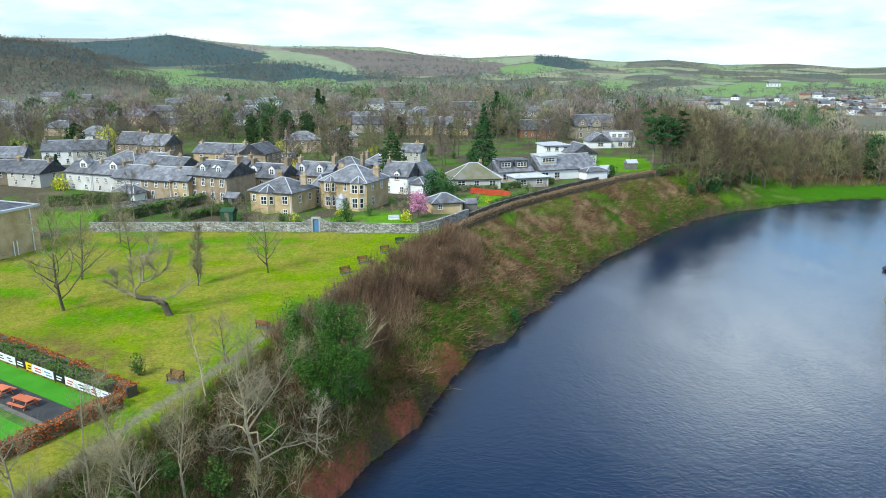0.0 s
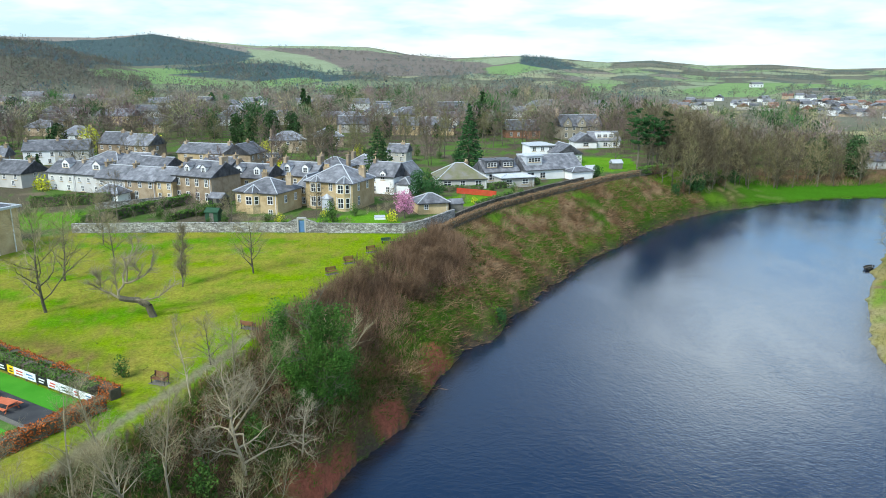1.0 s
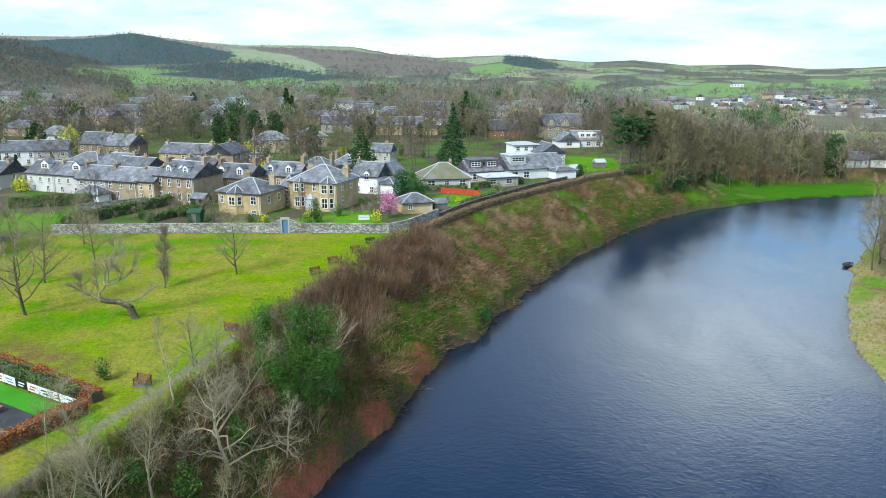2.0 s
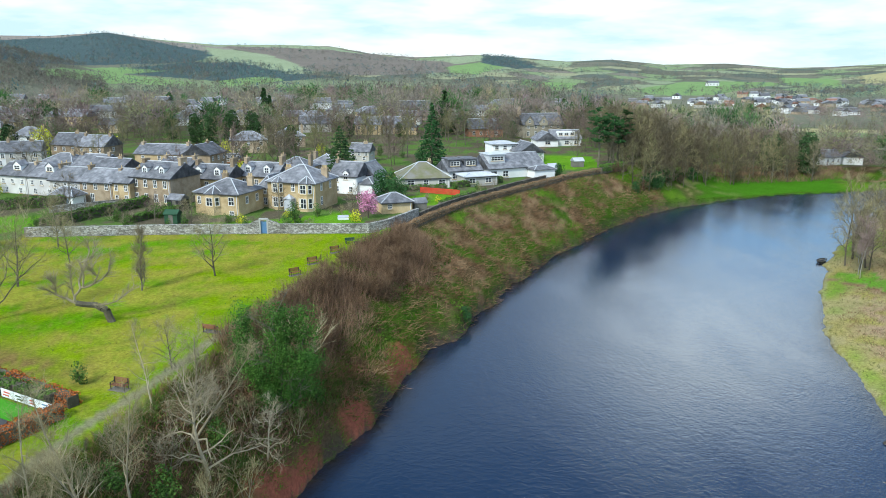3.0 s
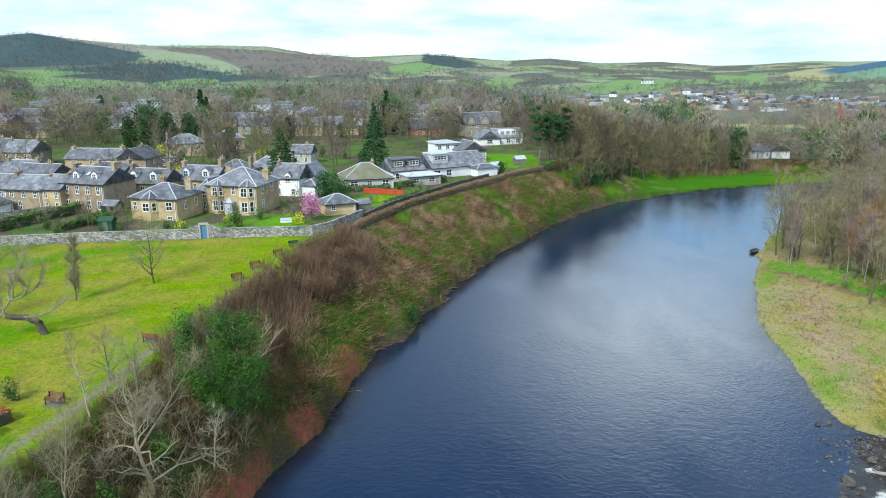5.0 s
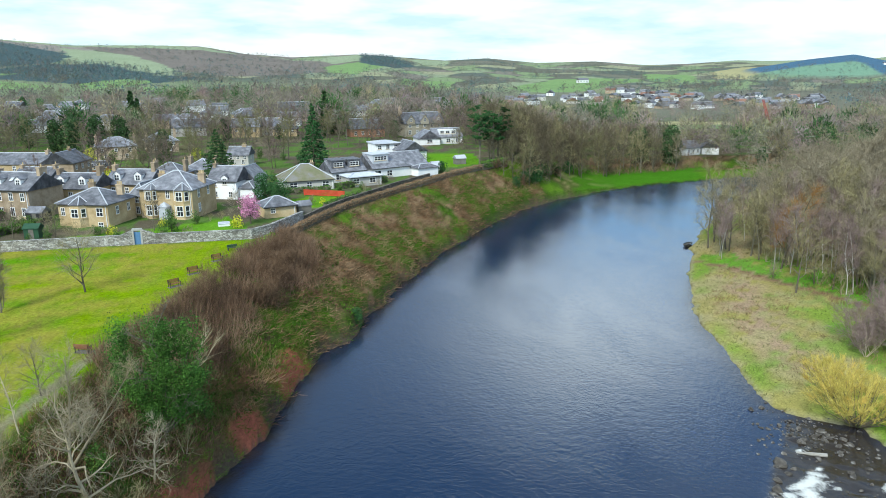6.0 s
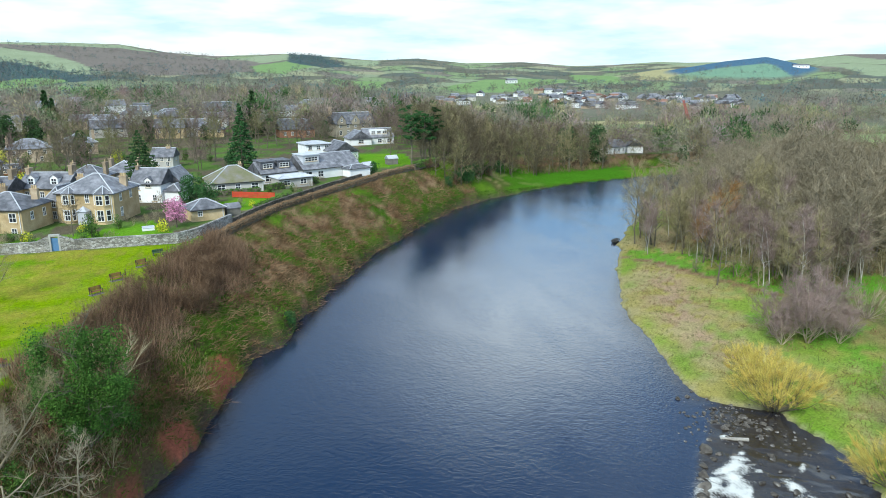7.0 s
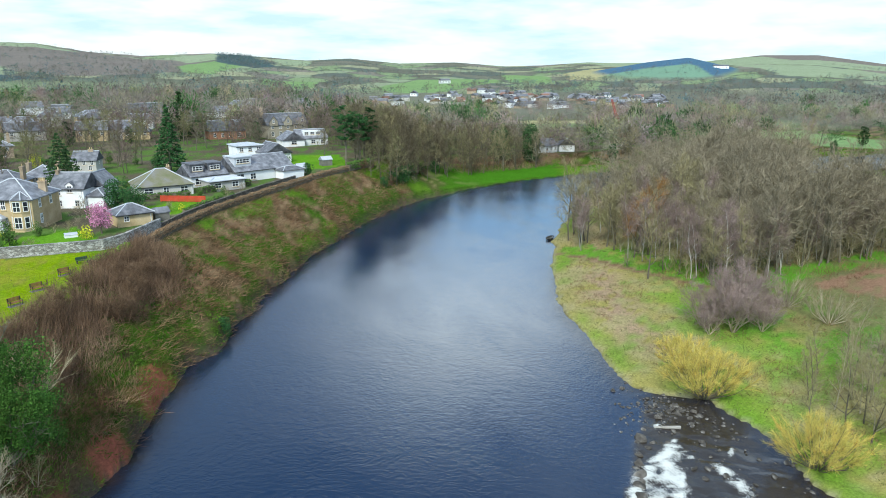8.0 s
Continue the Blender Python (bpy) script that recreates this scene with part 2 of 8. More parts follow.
surf("hill_twigs", [(0.118, 0.108, 0.085), (0.165, 0.152, 0.122)], 0.02, 0.5, 0.95, 0, 0.1, island=True, world_space=True, tone=True)
# conifer green turned blue-grey and lighter, haze put into the material
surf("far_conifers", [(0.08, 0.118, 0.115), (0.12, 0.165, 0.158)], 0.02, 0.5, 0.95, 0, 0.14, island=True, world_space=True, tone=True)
surf("far_olive", [(0.21, 0.195, 0.1), (0.29, 0.265, 0.145)], 0.11, 0.5, 0.95, 0, 0.15, island=True, world_space=True, tone=True)
surf("far_pink", [(0.19, 0.138, 0.12), (0.265, 0.2, 0.18)], 0.11, 0.5, 0.95, 0, 0.15, island=True, world_space=True, tone=True)
surf("far_green", [(0.03, 0.075, 0.025), (0.07, 0.14, 0.04)], 0.05, 0.5, 0.9, 0, 0.18, island=True, world_space=True, tone=True)
surf("bend_twigs", [(0.095, 0.078, 0.046), (0.155, 0.128, 0.078)], 0.8, 6, 0.95, 0, 0.26, island=True)
surf("town_twigs", [(0.105, 0.085, 0.058), (0.165, 0.135, 0.095)], 0.8, 6, 0.95, 0, 0.26, island=True)
surf("town_olive", [(0.14, 0.13, 0.06), (0.20, 0.18, 0.09)], 0.8, 6, 0.95, 0, 0.26, island=True)
surf("town_pink", [(0.13, 0.09, 0.075), (0.185, 0.135, 0.115)], 0.8, 6, 0.95, 0, 0.26, island=True)
surf("olive_twigs", [(0.2, 0.172, 0.085), (0.29, 0.25, 0.13)], 0.8, 6, 0.95, 0, 0.26, island=True)
surf("green_paint", [(0.03, 0.07, 0.04), (0.04, 0.09, 0.05)], 1, 9, 0.5, 0.1, 0.08)
surf("blue_paint", [(0.10, 0.20, 0.36), (0.13, 0.24, 0.40)], 1, 9, 0.5, 0.1, 0.08)
surf("red_paint", [(0.42, 0.05, 0.025), (0.52, 0.07, 0.04)], 1, 9, 0.6, 0.1, 0.08)
surf("orange_wood", [(0.50, 0.13, 0.06), (0.60, 0.18, 0.09)], 1, 9, 0.65, 0.2, 0.08)
surf("bench_wood", [(0.16, 0.07, 0.035), (0.24, 0.11, 0.06)], 1, 9, 0.7, 0.2, 0.12)
surf("grey_wood", [(0.12, 0.11, 0.09), (0.18, 0.165, 0.14)], 1, 9, 0.8, 0.2, 0.12)
surf("dark_metal", [(0.03, 0.03, 0.03), (0.05, 0.05, 0.05)], 1, 9, 0.45, 0.1, 0.05)
surf("tarmac", [(0.04, 0.04, 0.042), (0.06, 0.06, 0.06)], 0.6, 12, 0.9, 0.3, 0.12)
surf("turf", [(0.055, 0.23, 0.012), (0.075, 0.27, 0.018)], 0.5, 6, 0.9, 0.3, 0.08)
surf("board_white", [(0.70, 0.70, 0.70), (0.78, 0.78, 0.78)], 1, 9, 0.5, 0, 0.05)
surf("board_yellow", [(0.75, 0.50, 0.02), (0.8, 0.56, 0.03)], 1, 9, 0.5, 0, 0.05)
surf("board_black", [(0.02, 0.02, 0.02), (0.03, 0.03, 0.03)], 1, 9, 0.5, 0, 0.05)
surf("concrete", [(0.34, 0.33, 0.30), (0.46, 0.45, 0.42)], 0.7, 7, 0.9, 0.3, 0.1)
surf("rock", [(0.05, 0.043, 0.036), (0.11, 0.098, 0.082), (0.25, 0.235, 0.21)], 0.9, 5, 0.85, 0.6, 0.3)
surf("brick_red", [(0.36, 0.14, 0.08), (0.44, 0.19, 0.11)], 1, 9, 0.9, 0.3, 0.1)
surf("grass_blades", [(0.05, 0.115, 0.010), (0.10, 0.18, 0.016)], 0.2, 4, 0.9, 0, 0.34, island=True, world_space=True)
surf("thicket_stems", [(0.12, 0.075, 0.045), (0.2, 0.126, 0.078), (0.29, 0.195, 0.122)], 0.12, 4, 0.95, 0, 0.34, island=True, world_space=True)
surf("bracken", [(0.13, 0.07, 0.035), (0.21, 0.122, 0.066), (0.29, 0.19, 0.11)], 0.25, 4, 0.95, 0, 0.34, island=True, world_space=True)
surf("bramble", [(0.04, 0.09, 0.011), (0.09, 0.155, 0.018)], 0.2, 4, 0.85, 0, 0.34, island=True, world_space=True)
surf("hedge_brown", [(0.19, 0.12, 0.065), (0.28, 0.185, 0.105)], 0.8, 5, 0.9, 0, 0.34, island=True)
surf("bright_hedge", [(0.13, 0.26, 0.015), (0.20, 0.34, 0.03)], 0.8, 5, 0.85, 0, 0.34, island=True)
surf("tussock", [(0.1, 0.125, 0.03), (0.18, 0.175, 0.065)], 0.2, 4, 0.95, 0, 0.34, island=True, world_space=True)
surf("red_tiles", [(0.20, 0.11, 0.08), (0.28, 0.15, 0.11)], 1, 9, 0.85, 0.3, 0.15)
surf("faded_red", [(0.34, 0.09, 0.07), (0.42, 0.12, 0.09)], 1, 9, 0.6, 0.1, 0.08)
surf("pale_render", [(0.52, 0.50, 0.47), (0.62, 0.60, 0.56)], 0.5, 7, 0.9, 0.3, 0.08)
surf("grey_stone", [(0.27, 0.235, 0.175), (0.36, 0.32, 0.245)], 0.6, 5, 0.9, 0.5, 0.16)
surf("rust_twigs", [(0.125, 0.078, 0.045), (0.195, 0.126, 0.075)], 0.8, 6, 0.95, 0, 0.3, island=True)


def rubble_material(name="rubble_wall", dark=(0.20, 0.185, 0.16, 1), half=(0.38, 0.355, 0.31, 1), light=(0.56, 0.54, 0.50, 1)):
    """Rubble masonry: stones of many greys bedded in darker mortar, damp streaks over them."""
    m = bpy.data.materials.new(name)
    m.use_nodes = True
    t = m.node_tree
    bsdf = t.nodes["Principled BSDF"]
    bsdf.inputs["Roughness"].default_value = 0.95
    geo = t.nodes.new("ShaderNodeNewGeometry")
    mp = t.nodes.new("ShaderNodeMapping")
    mp.inputs["Scale"].default_value = (1, 1, 1.7)
    t.links.new(geo.outputs["Position"], mp.inputs[0])
    cell, edge, damp = t.nodes.new("ShaderNodeTexVoronoi"), t.nodes.new("ShaderNodeTexVoronoi"), t.nodes.new("ShaderNodeTexNoise")
    edge.feature = "DISTANCE_TO_EDGE"
    for n, sc in ((cell, 2.6), (edge, 2.6), (damp, 0.35)):
        n.inputs["Scale"].default_value = sc
        t.links.new(mp.outputs[0], n.inputs["Vector"])
    damp.inputs["Detail"].default_value = 6
    sep = t.nodes.new("ShaderNodeSeparateColor")
    t.links.new(cell.outputs["Color"], sep.inputs[0])
    ramp_ = t.nodes.new("ShaderNodeValToRGB")
    els = ramp_.color_ramp.elements
    els[0].color, els[1].color = dark, light
    mid = els.new(0.5)
    mid.color = half
    t.links.new(sep.outputs[0], ramp_.inputs[0])
    joint = t.nodes.new("ShaderNodeMapRange")
    joint.inputs["From Max"].default_value, joint.inputs["To Min"].default_value = 0.10, 0.45
    t.links.new(edge.outputs["Distance"], joint.inputs[0])
    wet = t.nodes.new("ShaderNodeMapRange")
    wet.inputs["From Min"].default_value, wet.inputs["From Max"].default_value = 0.35, 0.65
    wet.inputs["To Min"].default_value, wet.inputs["To Max"].default_value = 0.6, 1.1
    t.links.new(damp.outputs[0], wet.inputs[0])
    mul = t.nodes.new("ShaderNodeMath")
    mul.operation = "MULTIPLY"
    t.links.new(joint.outputs[0], mul.inputs[0])
    t.links.new(wet.outputs[0], mul.inputs[1])
    sc = t.nodes.new("ShaderNodeVectorMath")
    sc.operation = "SCALE"
    t.links.new(ramp_.outputs[0], sc.inputs[0])
    t.links.new(mul.outputs[0], sc.inputs["Scale"])
    t.links.new(sc.outputs[0], bsdf.inputs["Base Color"])
    b = t.nodes.new("ShaderNodeBump")
    b.inputs["Strength"].default_value, b.inputs["Distance"].default_value = 0.8, 0.06
    t.links.new(joint.outputs[0], b.inputs["Height"])
    t.links.new(b.outputs[0], bsdf.inputs["Normal"])
    MATS[name] = m


rubble_material()
rubble_material("brown_rubble", (0.06, 0.05, 0.035, 1), (0.13, 0.105, 0.075, 1), (0.24, 0.20, 0.15, 1))

# ---------- mesh helpers ----------
class Shape:
    def __init__(self):
        self.v, self.f = [], []

    def add(self, verts, faces):
        n = len(self.v)
        self.v += [tuple(p) for p in verts]
        self.f += [tuple(n + i for i in face) for face in faces]

    def box(self, x0, x1, y0, y1, z0, z1, m=None):
        vs = [Vector((x, y, z)) for z in (z0, z1) for x, y in ((x0, y0), (x1, y0), (x1, y1), (x0, y1))]
        if m:
            vs = [m @ p for p in vs]
        self.add(vs, [(3, 2, 1, 0), (4, 5, 6, 7), (0, 1, 5, 4), (1, 2, 6, 5), (2, 3, 7, 6), (3, 0, 4, 7)])

    def tube(self, p, q, r0, r1, n=5, cap=False):
        p, q = Vector(p), Vector(q)
        w = (q - p)
        if w.length < 1e-6:
            return
        w.normalize()
        a = w.orthogonal().normalized()
        b = w.cross(a)
        ring = [(a * math.cos(2 * math.pi * i / n) + b * math.sin(2 * math.pi * i / n)) for i in range(n)]
        if r1 <= 0:
            self.add([p + d * r0 for d in ring] + [q], [(i, (i + 1) % n, n) for i in range(n)])
        else:
            fs = [(i, (i + 1) % n, n + (i + 1) % n, n + i) for i in range(n)]
            if cap:
                fs += [tuple(range(n, 2 * n)), tuple(reversed(range(n)))]
            self.add([p + d * r0 for d in ring] + [q + d * r1 for d in ring], fs)

    def spike(self, p, q, wide, a):
        """A thin tapering twig from p to q, seen edge-on or flat by chance; a is any direction across it."""
        e = (q - p).cross(a)
        if e.length > 1e-9:
            e = e * (wide * 0.5 / e.length)
            self.add([p - e, p + e, q], [(0, 1, 2)])

    def mesh(self, name, mat, smooth=False):
        me = bpy.data.meshes.new(name)
        me.from_pydata(self.v, [], self.f)
        me.materials.append(MATS[mat] if isinstance(mat, str) else mat)
        if smooth:
            me.polygons.foreach_set("use_smooth", [True] * len(me.polygons))
        me.update()
        return me


def part(name, shape, mat, parent=None, label="", at=None):
    """Links a shape (or a mesh) as one object, under its thing if one is given."""
    ob = new(name, shape.mesh(name, mat) if isinstance(shape, Shape) else shape)
    if parent:
        ob.parent = parent
    if at is not None:
        ob.matrix_basis = at
    if label:
        ob["label"] = label
    return ob


def thing(name, m, label, category, group="", kind=""):
    ob = new(name)
    ob.matrix_basis = m
    return tagged(ob, label, category, group, kind)

# ---------- lie of the land (plan in metres, the river's surface at height 0) ----------
SHORE_L = [(-75, -260), (-48, -90), (-34, -15), (-24, 22), (-16, 43), (-10, 57), (-5.5, 66), (-2.4, 70.5), (-0.6, 77), (2.6, 85.5), (5.2, 92.5), (10.6, 98.5),
           (15.5, 110), (21.5, 122), (30, 134.5), (38.7, 147.7), (48.5, 160.8), (57.5, 170.5), (68.8, 183), (82, 193), (104, 204.5), (121, 210.5),
           (138, 213.5), (160, 217), (200, 214), (250, 208), (330, 212), (520, 260)]
SHORE_R = [(20, -260), (40, -90), (52, -15), (54, 20), (55.9, 38.9), (58.1, 44.5), (59.2, 49.1), (60.3, 56), (57, 58.5), (53.5, 62.4), (55.1, 69.1), (58.7, 78.4),
           (61.9, 89), (67.8, 101.2), (75.8, 114), (87.9, 132.1), (100.7, 146.4), (120, 168), (146, 190), (165, 197), (200, 190), (250, 178), (330, 176), (520, 215)]
TOP_L = [(-110, -260), (-75, -90), (-56, -15), (-40, 20), (-30, 36), (-24.6, 44.5), (-22.6, 51.5), (-20.2, 57.5), (-17.6, 68.3), (-14.6, 77.1), (-11.8, 85.9), (-7.8, 99.7),
         (-4.0, 110.2), (0.0, 117.6), (5.2, 128.0), (13.6, 142.1), (28.5, 160.5), (46.5, 181), (61, 194), (76, 211), (98, 232), (122, 246),
         (150, 256), (200, 262), (250, 262), (330, 270), (520, 320)]
SKYLINE = [(-180, 1.2), (-60, 1.8), (-31, 2.1), (-24.3, 2.17), (-20.5, 2.5), (-17.7, 2.12), (-13.2, 1.76), (-8, 1.8), (-4.6, 1.73), (-1.5, 1.19), (2, .94), (6.9, 1.15),
           (9.5, .98), (13.8, .64), (17.1, .8), (21, .42), (25.4, .5), (29.3, .2), (32.2, .27), (35.7, .5), (37.8, .43), (44, .5), (48.1, .95), (51.7, .92), (55.8, .3),
           (62, .3), (180, 1.2)]
RIDGE_AT = [(-180, 2600), (-12, 2600), (6, 3300), (16, 3500), (24, 4300), (62, 4400), (180, 2600)]
NEAR_HILL = [(-48, 40), (-38, 52), (-32, 47), (-28, 38), (-24, 18), (-20.5, 0)]
BLUE_HILL = [(34, -1.2), (36, -0.2), (38, 0.12), (40.3, 0.50), (43.1, 0.80), (45.9, 0.16), (48, -0.3), (49.8, -0.72), (51.5, -1.2)]


def lookup(table, a):
    k = np.array(table, float)
    return np.interp(a, k[:, 0], k[:, 1])


def to_line(x, y, line):
    """Distance from points to a line of corners."""
    best = np.full(x.shape, 1e9)
    for (ax, ay), (bx, by) in zip(line[:-1], line[1:]):
        ux, uy = bx - ax, by - ay
        s = np.clip(((x - ax) * ux + (y - ay) * uy) / (ux * ux + uy * uy), 0, 1)
        best = np.minimum(best, np.hypot(x - ax - s * ux, y - ay - s * uy))
    return best


def within(x, y, ring):
    hit = np.zeros(x.shape, bool)
    for (ax, ay), (bx, by) in zip(ring, ring[1:] + ring[:1]):
        cross = (ay > y) != (by > y)
        hit ^= cross & (x < (bx - ax) * (y - ay) / (by - ay + 1e-12) + ax)
    return hit


def grain(x, y, size, seed=0):
    """Smooth noise between 0 and 1 with features of the given size."""
    u, v = x / size + seed * 17.3, y / size - seed * 9.1
    i, j = np.floor(u), np.floor(v)
    a, b = u - i, v - j
    a, b = a * a * (3 - 2 * a), b * b * (3 - 2 * b)

    def h(p, q):
        s = np.sin(p * 127.1 + q * 311.7 + seed * 74.7) * 43758.5453
        return s - np.floor(s)
    return (h(i, j) * (1 - a) + h(i + 1, j) * a) * (1 - b) + (h(i, j + 1) * (1 - a) + h(i + 1, j + 1) * a) * b


def fuzz(x, y, size, seed=0):
    return 0.55 * grain(x, y, size, seed) + 0.3 * grain(x, y, size * 0.4, seed + 1) + 0.15 * grain(x, y, size * 0.17, seed + 2)


def ramp(v, lo, hi):
    s = np.clip((v - lo) / (hi - lo), 0, 1)
    return s * s * (3 - 2 * s)


RIVER = SHORE_L + SHORE_R[::-1]
BANK = SHORE_L + TOP_L[::-1]


def land(x, y):
    """Height of the ground, and the masks by which it is covered."""
    x, y = np.asarray(x, float), np.asarray(y, float)
    r, az = np.hypot(x, y), np.degrees(np.arctan2(x, y))
    wx, wy = x + (fuzz(x, y, 5, 51) - 0.5) * 2.2, y + (fuzz(x, y, 5, 52) - 0.5) * 2.2       # uneven water's edge
    d_l, d_r, d_t = to_line(wx, wy, SHORE_L), to_line(wx, wy, SHORE_R), to_line(x, y, TOP_L)
    river, bank = within(wx, wy, RIVER), within(wx, wy, BANK)
    low = ramp(x - (72 + 0.14 * (y - 200)), 0, 45) * ramp(y, 120, 170)       # the terrace sinks to the flood plain
    terrace = 11.0 * (1 - low) + 2.0 * low
    left = (d_l < d_r) & ~river
    s = np.clip(d_l / (d_l + d_t + 1e-6), 0, 1)
    steep = np.clip(0.16 + 0.84 * s ** 0.9, 0, 1) * ramp(d_l, -0.2, 1.5)
    lumps = (fuzz(x, y, 7, 3) - 0.5) * 1.6 * np.sin(np.pi * s)
    z_bank = terrace * (steep * (1 - low) + (ramp(s, 0.55, 1.0) * 0.9 + 0.1) * low) + lumps * (1 - low)
    z_right = 0.04 + 0.3 * ramp(d_r, 0, 2.5) + np.clip(d_r, 0, 25) * 0.05 + ramp(d_r, 25, 200) * 2.0 + (fuzz(x, y, 9, 5) - 0.5) * 0.5
    z = np.where(left, terrace, z_right)
    z = np.where(bank & left, z_bank, z)
    plain = z
    # hills
    ridge = lookup(RIDGE_AT, az)
    z_top = 38 + ridge * np.tan(np.radians(lookup(SKYLINE, az)))
    q = np.clip((r - 750) / (ridge - 750), 0, 1)
    up = q ** 1.25
    hills = terrace * (1 - up) + z_top * up + (fuzz(r, az * 25, 420, 7) - 0.5) * 10 * q * (1 - q) * 2.2
    hills = np.where(r > ridge, z_top - (r - ridge) * 0.06, hills)
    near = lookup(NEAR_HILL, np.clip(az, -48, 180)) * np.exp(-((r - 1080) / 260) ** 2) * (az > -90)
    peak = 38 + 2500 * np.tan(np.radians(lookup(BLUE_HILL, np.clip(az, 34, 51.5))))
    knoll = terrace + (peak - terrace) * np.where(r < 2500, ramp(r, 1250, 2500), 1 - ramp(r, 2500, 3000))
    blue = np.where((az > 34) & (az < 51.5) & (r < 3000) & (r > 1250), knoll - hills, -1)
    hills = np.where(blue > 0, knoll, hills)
    z = np.where(r > 750, hills + near, z + near)
    bed = -np.minimum(np.minimum(d_l, d_r) * 0.35, 1.6) - 0.02
    z = np.where(river, bed, z)
    return z, dict(r=r, az=az, d_l=d_l, d_r=d_r, d_t=d_t, river=river, bank=bank & left, left=left, low=low, s=s, q=q, near=near, blue=blue)


def height(x, y):
    return float(land(np.array([x]), np.array([y]))[0][0])


PARK = [(-75, 30), (-40, 20), (-30, 36), (-24.6, 44.5), (-22.6, 51.5), (-20.2, 57.5), (-17.6, 68.3), (-14.6, 77.1), (-11.8, 85.9), (-7.8, 99.7), (-4.0, 110.2), (-1.0, 117),
        (-60, 119), (-75, 100)]
# GREEN paled and DARK blued: distance haze painted into the field colours
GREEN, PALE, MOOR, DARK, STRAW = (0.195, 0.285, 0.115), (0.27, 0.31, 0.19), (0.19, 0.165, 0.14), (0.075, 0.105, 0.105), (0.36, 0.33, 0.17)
FIELDS = [  # cover, corners as (bearing in degrees, distance in metres)
    (MOOR, [(-13.3, 2513), (-4.6, 2800), (-1.1, 3000), (5.1, 2349), (7.8, 2067), (5.1, 1601), (-3.8, 1245), (-7.3, 1526), (-9.9, 2026)]),
    (PALE, [(-13.9, 2301), (-11.6, 2194), (-9.4, 1970), (-6.4, 1392), (-8.2, 1285), (-11.2, 1557), (-13.5, 1607)]),
    (PALE, [(-18, 2560), (-13, 2420), (-4, 2560), (-2, 2800), (-10, 2800), (-18, 2800)]),
    # plantation ground, hazy blue-grey like the conifers on it
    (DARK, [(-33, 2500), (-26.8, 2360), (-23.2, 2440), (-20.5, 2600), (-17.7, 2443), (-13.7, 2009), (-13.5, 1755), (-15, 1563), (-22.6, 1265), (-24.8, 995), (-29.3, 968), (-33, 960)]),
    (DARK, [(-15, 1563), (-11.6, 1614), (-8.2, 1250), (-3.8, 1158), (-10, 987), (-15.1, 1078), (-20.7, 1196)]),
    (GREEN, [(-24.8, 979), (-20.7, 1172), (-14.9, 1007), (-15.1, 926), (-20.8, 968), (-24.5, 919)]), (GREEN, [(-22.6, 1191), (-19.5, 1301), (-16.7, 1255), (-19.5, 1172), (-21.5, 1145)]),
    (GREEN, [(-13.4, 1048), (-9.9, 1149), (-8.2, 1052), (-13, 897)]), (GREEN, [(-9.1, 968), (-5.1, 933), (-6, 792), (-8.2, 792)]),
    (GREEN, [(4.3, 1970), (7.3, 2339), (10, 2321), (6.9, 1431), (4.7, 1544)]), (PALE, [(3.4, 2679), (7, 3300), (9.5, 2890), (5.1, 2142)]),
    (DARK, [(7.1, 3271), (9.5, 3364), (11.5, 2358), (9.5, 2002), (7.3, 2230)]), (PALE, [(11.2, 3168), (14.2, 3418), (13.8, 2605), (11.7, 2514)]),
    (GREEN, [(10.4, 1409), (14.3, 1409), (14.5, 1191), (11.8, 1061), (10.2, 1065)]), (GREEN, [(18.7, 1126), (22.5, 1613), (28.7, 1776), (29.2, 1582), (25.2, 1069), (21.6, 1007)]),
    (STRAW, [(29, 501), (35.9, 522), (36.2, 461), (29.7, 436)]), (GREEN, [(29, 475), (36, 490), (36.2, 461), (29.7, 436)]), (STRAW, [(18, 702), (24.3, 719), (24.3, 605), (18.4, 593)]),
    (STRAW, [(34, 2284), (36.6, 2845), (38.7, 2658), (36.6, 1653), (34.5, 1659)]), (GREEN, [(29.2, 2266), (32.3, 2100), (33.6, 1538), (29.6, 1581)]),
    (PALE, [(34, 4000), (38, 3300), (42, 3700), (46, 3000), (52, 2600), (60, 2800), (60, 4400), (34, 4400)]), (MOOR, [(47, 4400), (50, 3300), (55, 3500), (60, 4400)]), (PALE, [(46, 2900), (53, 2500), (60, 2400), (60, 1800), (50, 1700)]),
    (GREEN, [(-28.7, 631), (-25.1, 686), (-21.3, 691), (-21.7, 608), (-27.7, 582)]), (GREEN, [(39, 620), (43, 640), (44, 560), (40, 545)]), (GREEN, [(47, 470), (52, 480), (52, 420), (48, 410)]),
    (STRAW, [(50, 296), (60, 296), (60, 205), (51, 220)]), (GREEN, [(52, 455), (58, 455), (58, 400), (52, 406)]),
]
LAWNS = [[(-24, 121), (-6, 120), (-5, 126), (-9, 137), (-13, 133), (-24, 128)], [(3, 143), (10, 141), (16, 148), (12, 157), (2, 152)], [(44, 190), (60, 198), (64, 222), (50, 226), (44, 208)],
         [(-34, 121), (-24, 121), (-26, 129), (-34, 127)], [(-75, 121), (-62, 121), (-66, 135), (-78, 135)]]
TRACK = [(80, 122), (84.2, 114), (85.9, 101.9), (87.2, 95.6), (88.9, 86.3), (92, 80)]
VERGE = [(82, 123), (85.4, 113), (87.2, 102), (88.6, 95.6), (90.4, 86), (99, 82), (160, 86), (160, 90), (103, 90), (98, 101), (95, 113), (90, 124)]
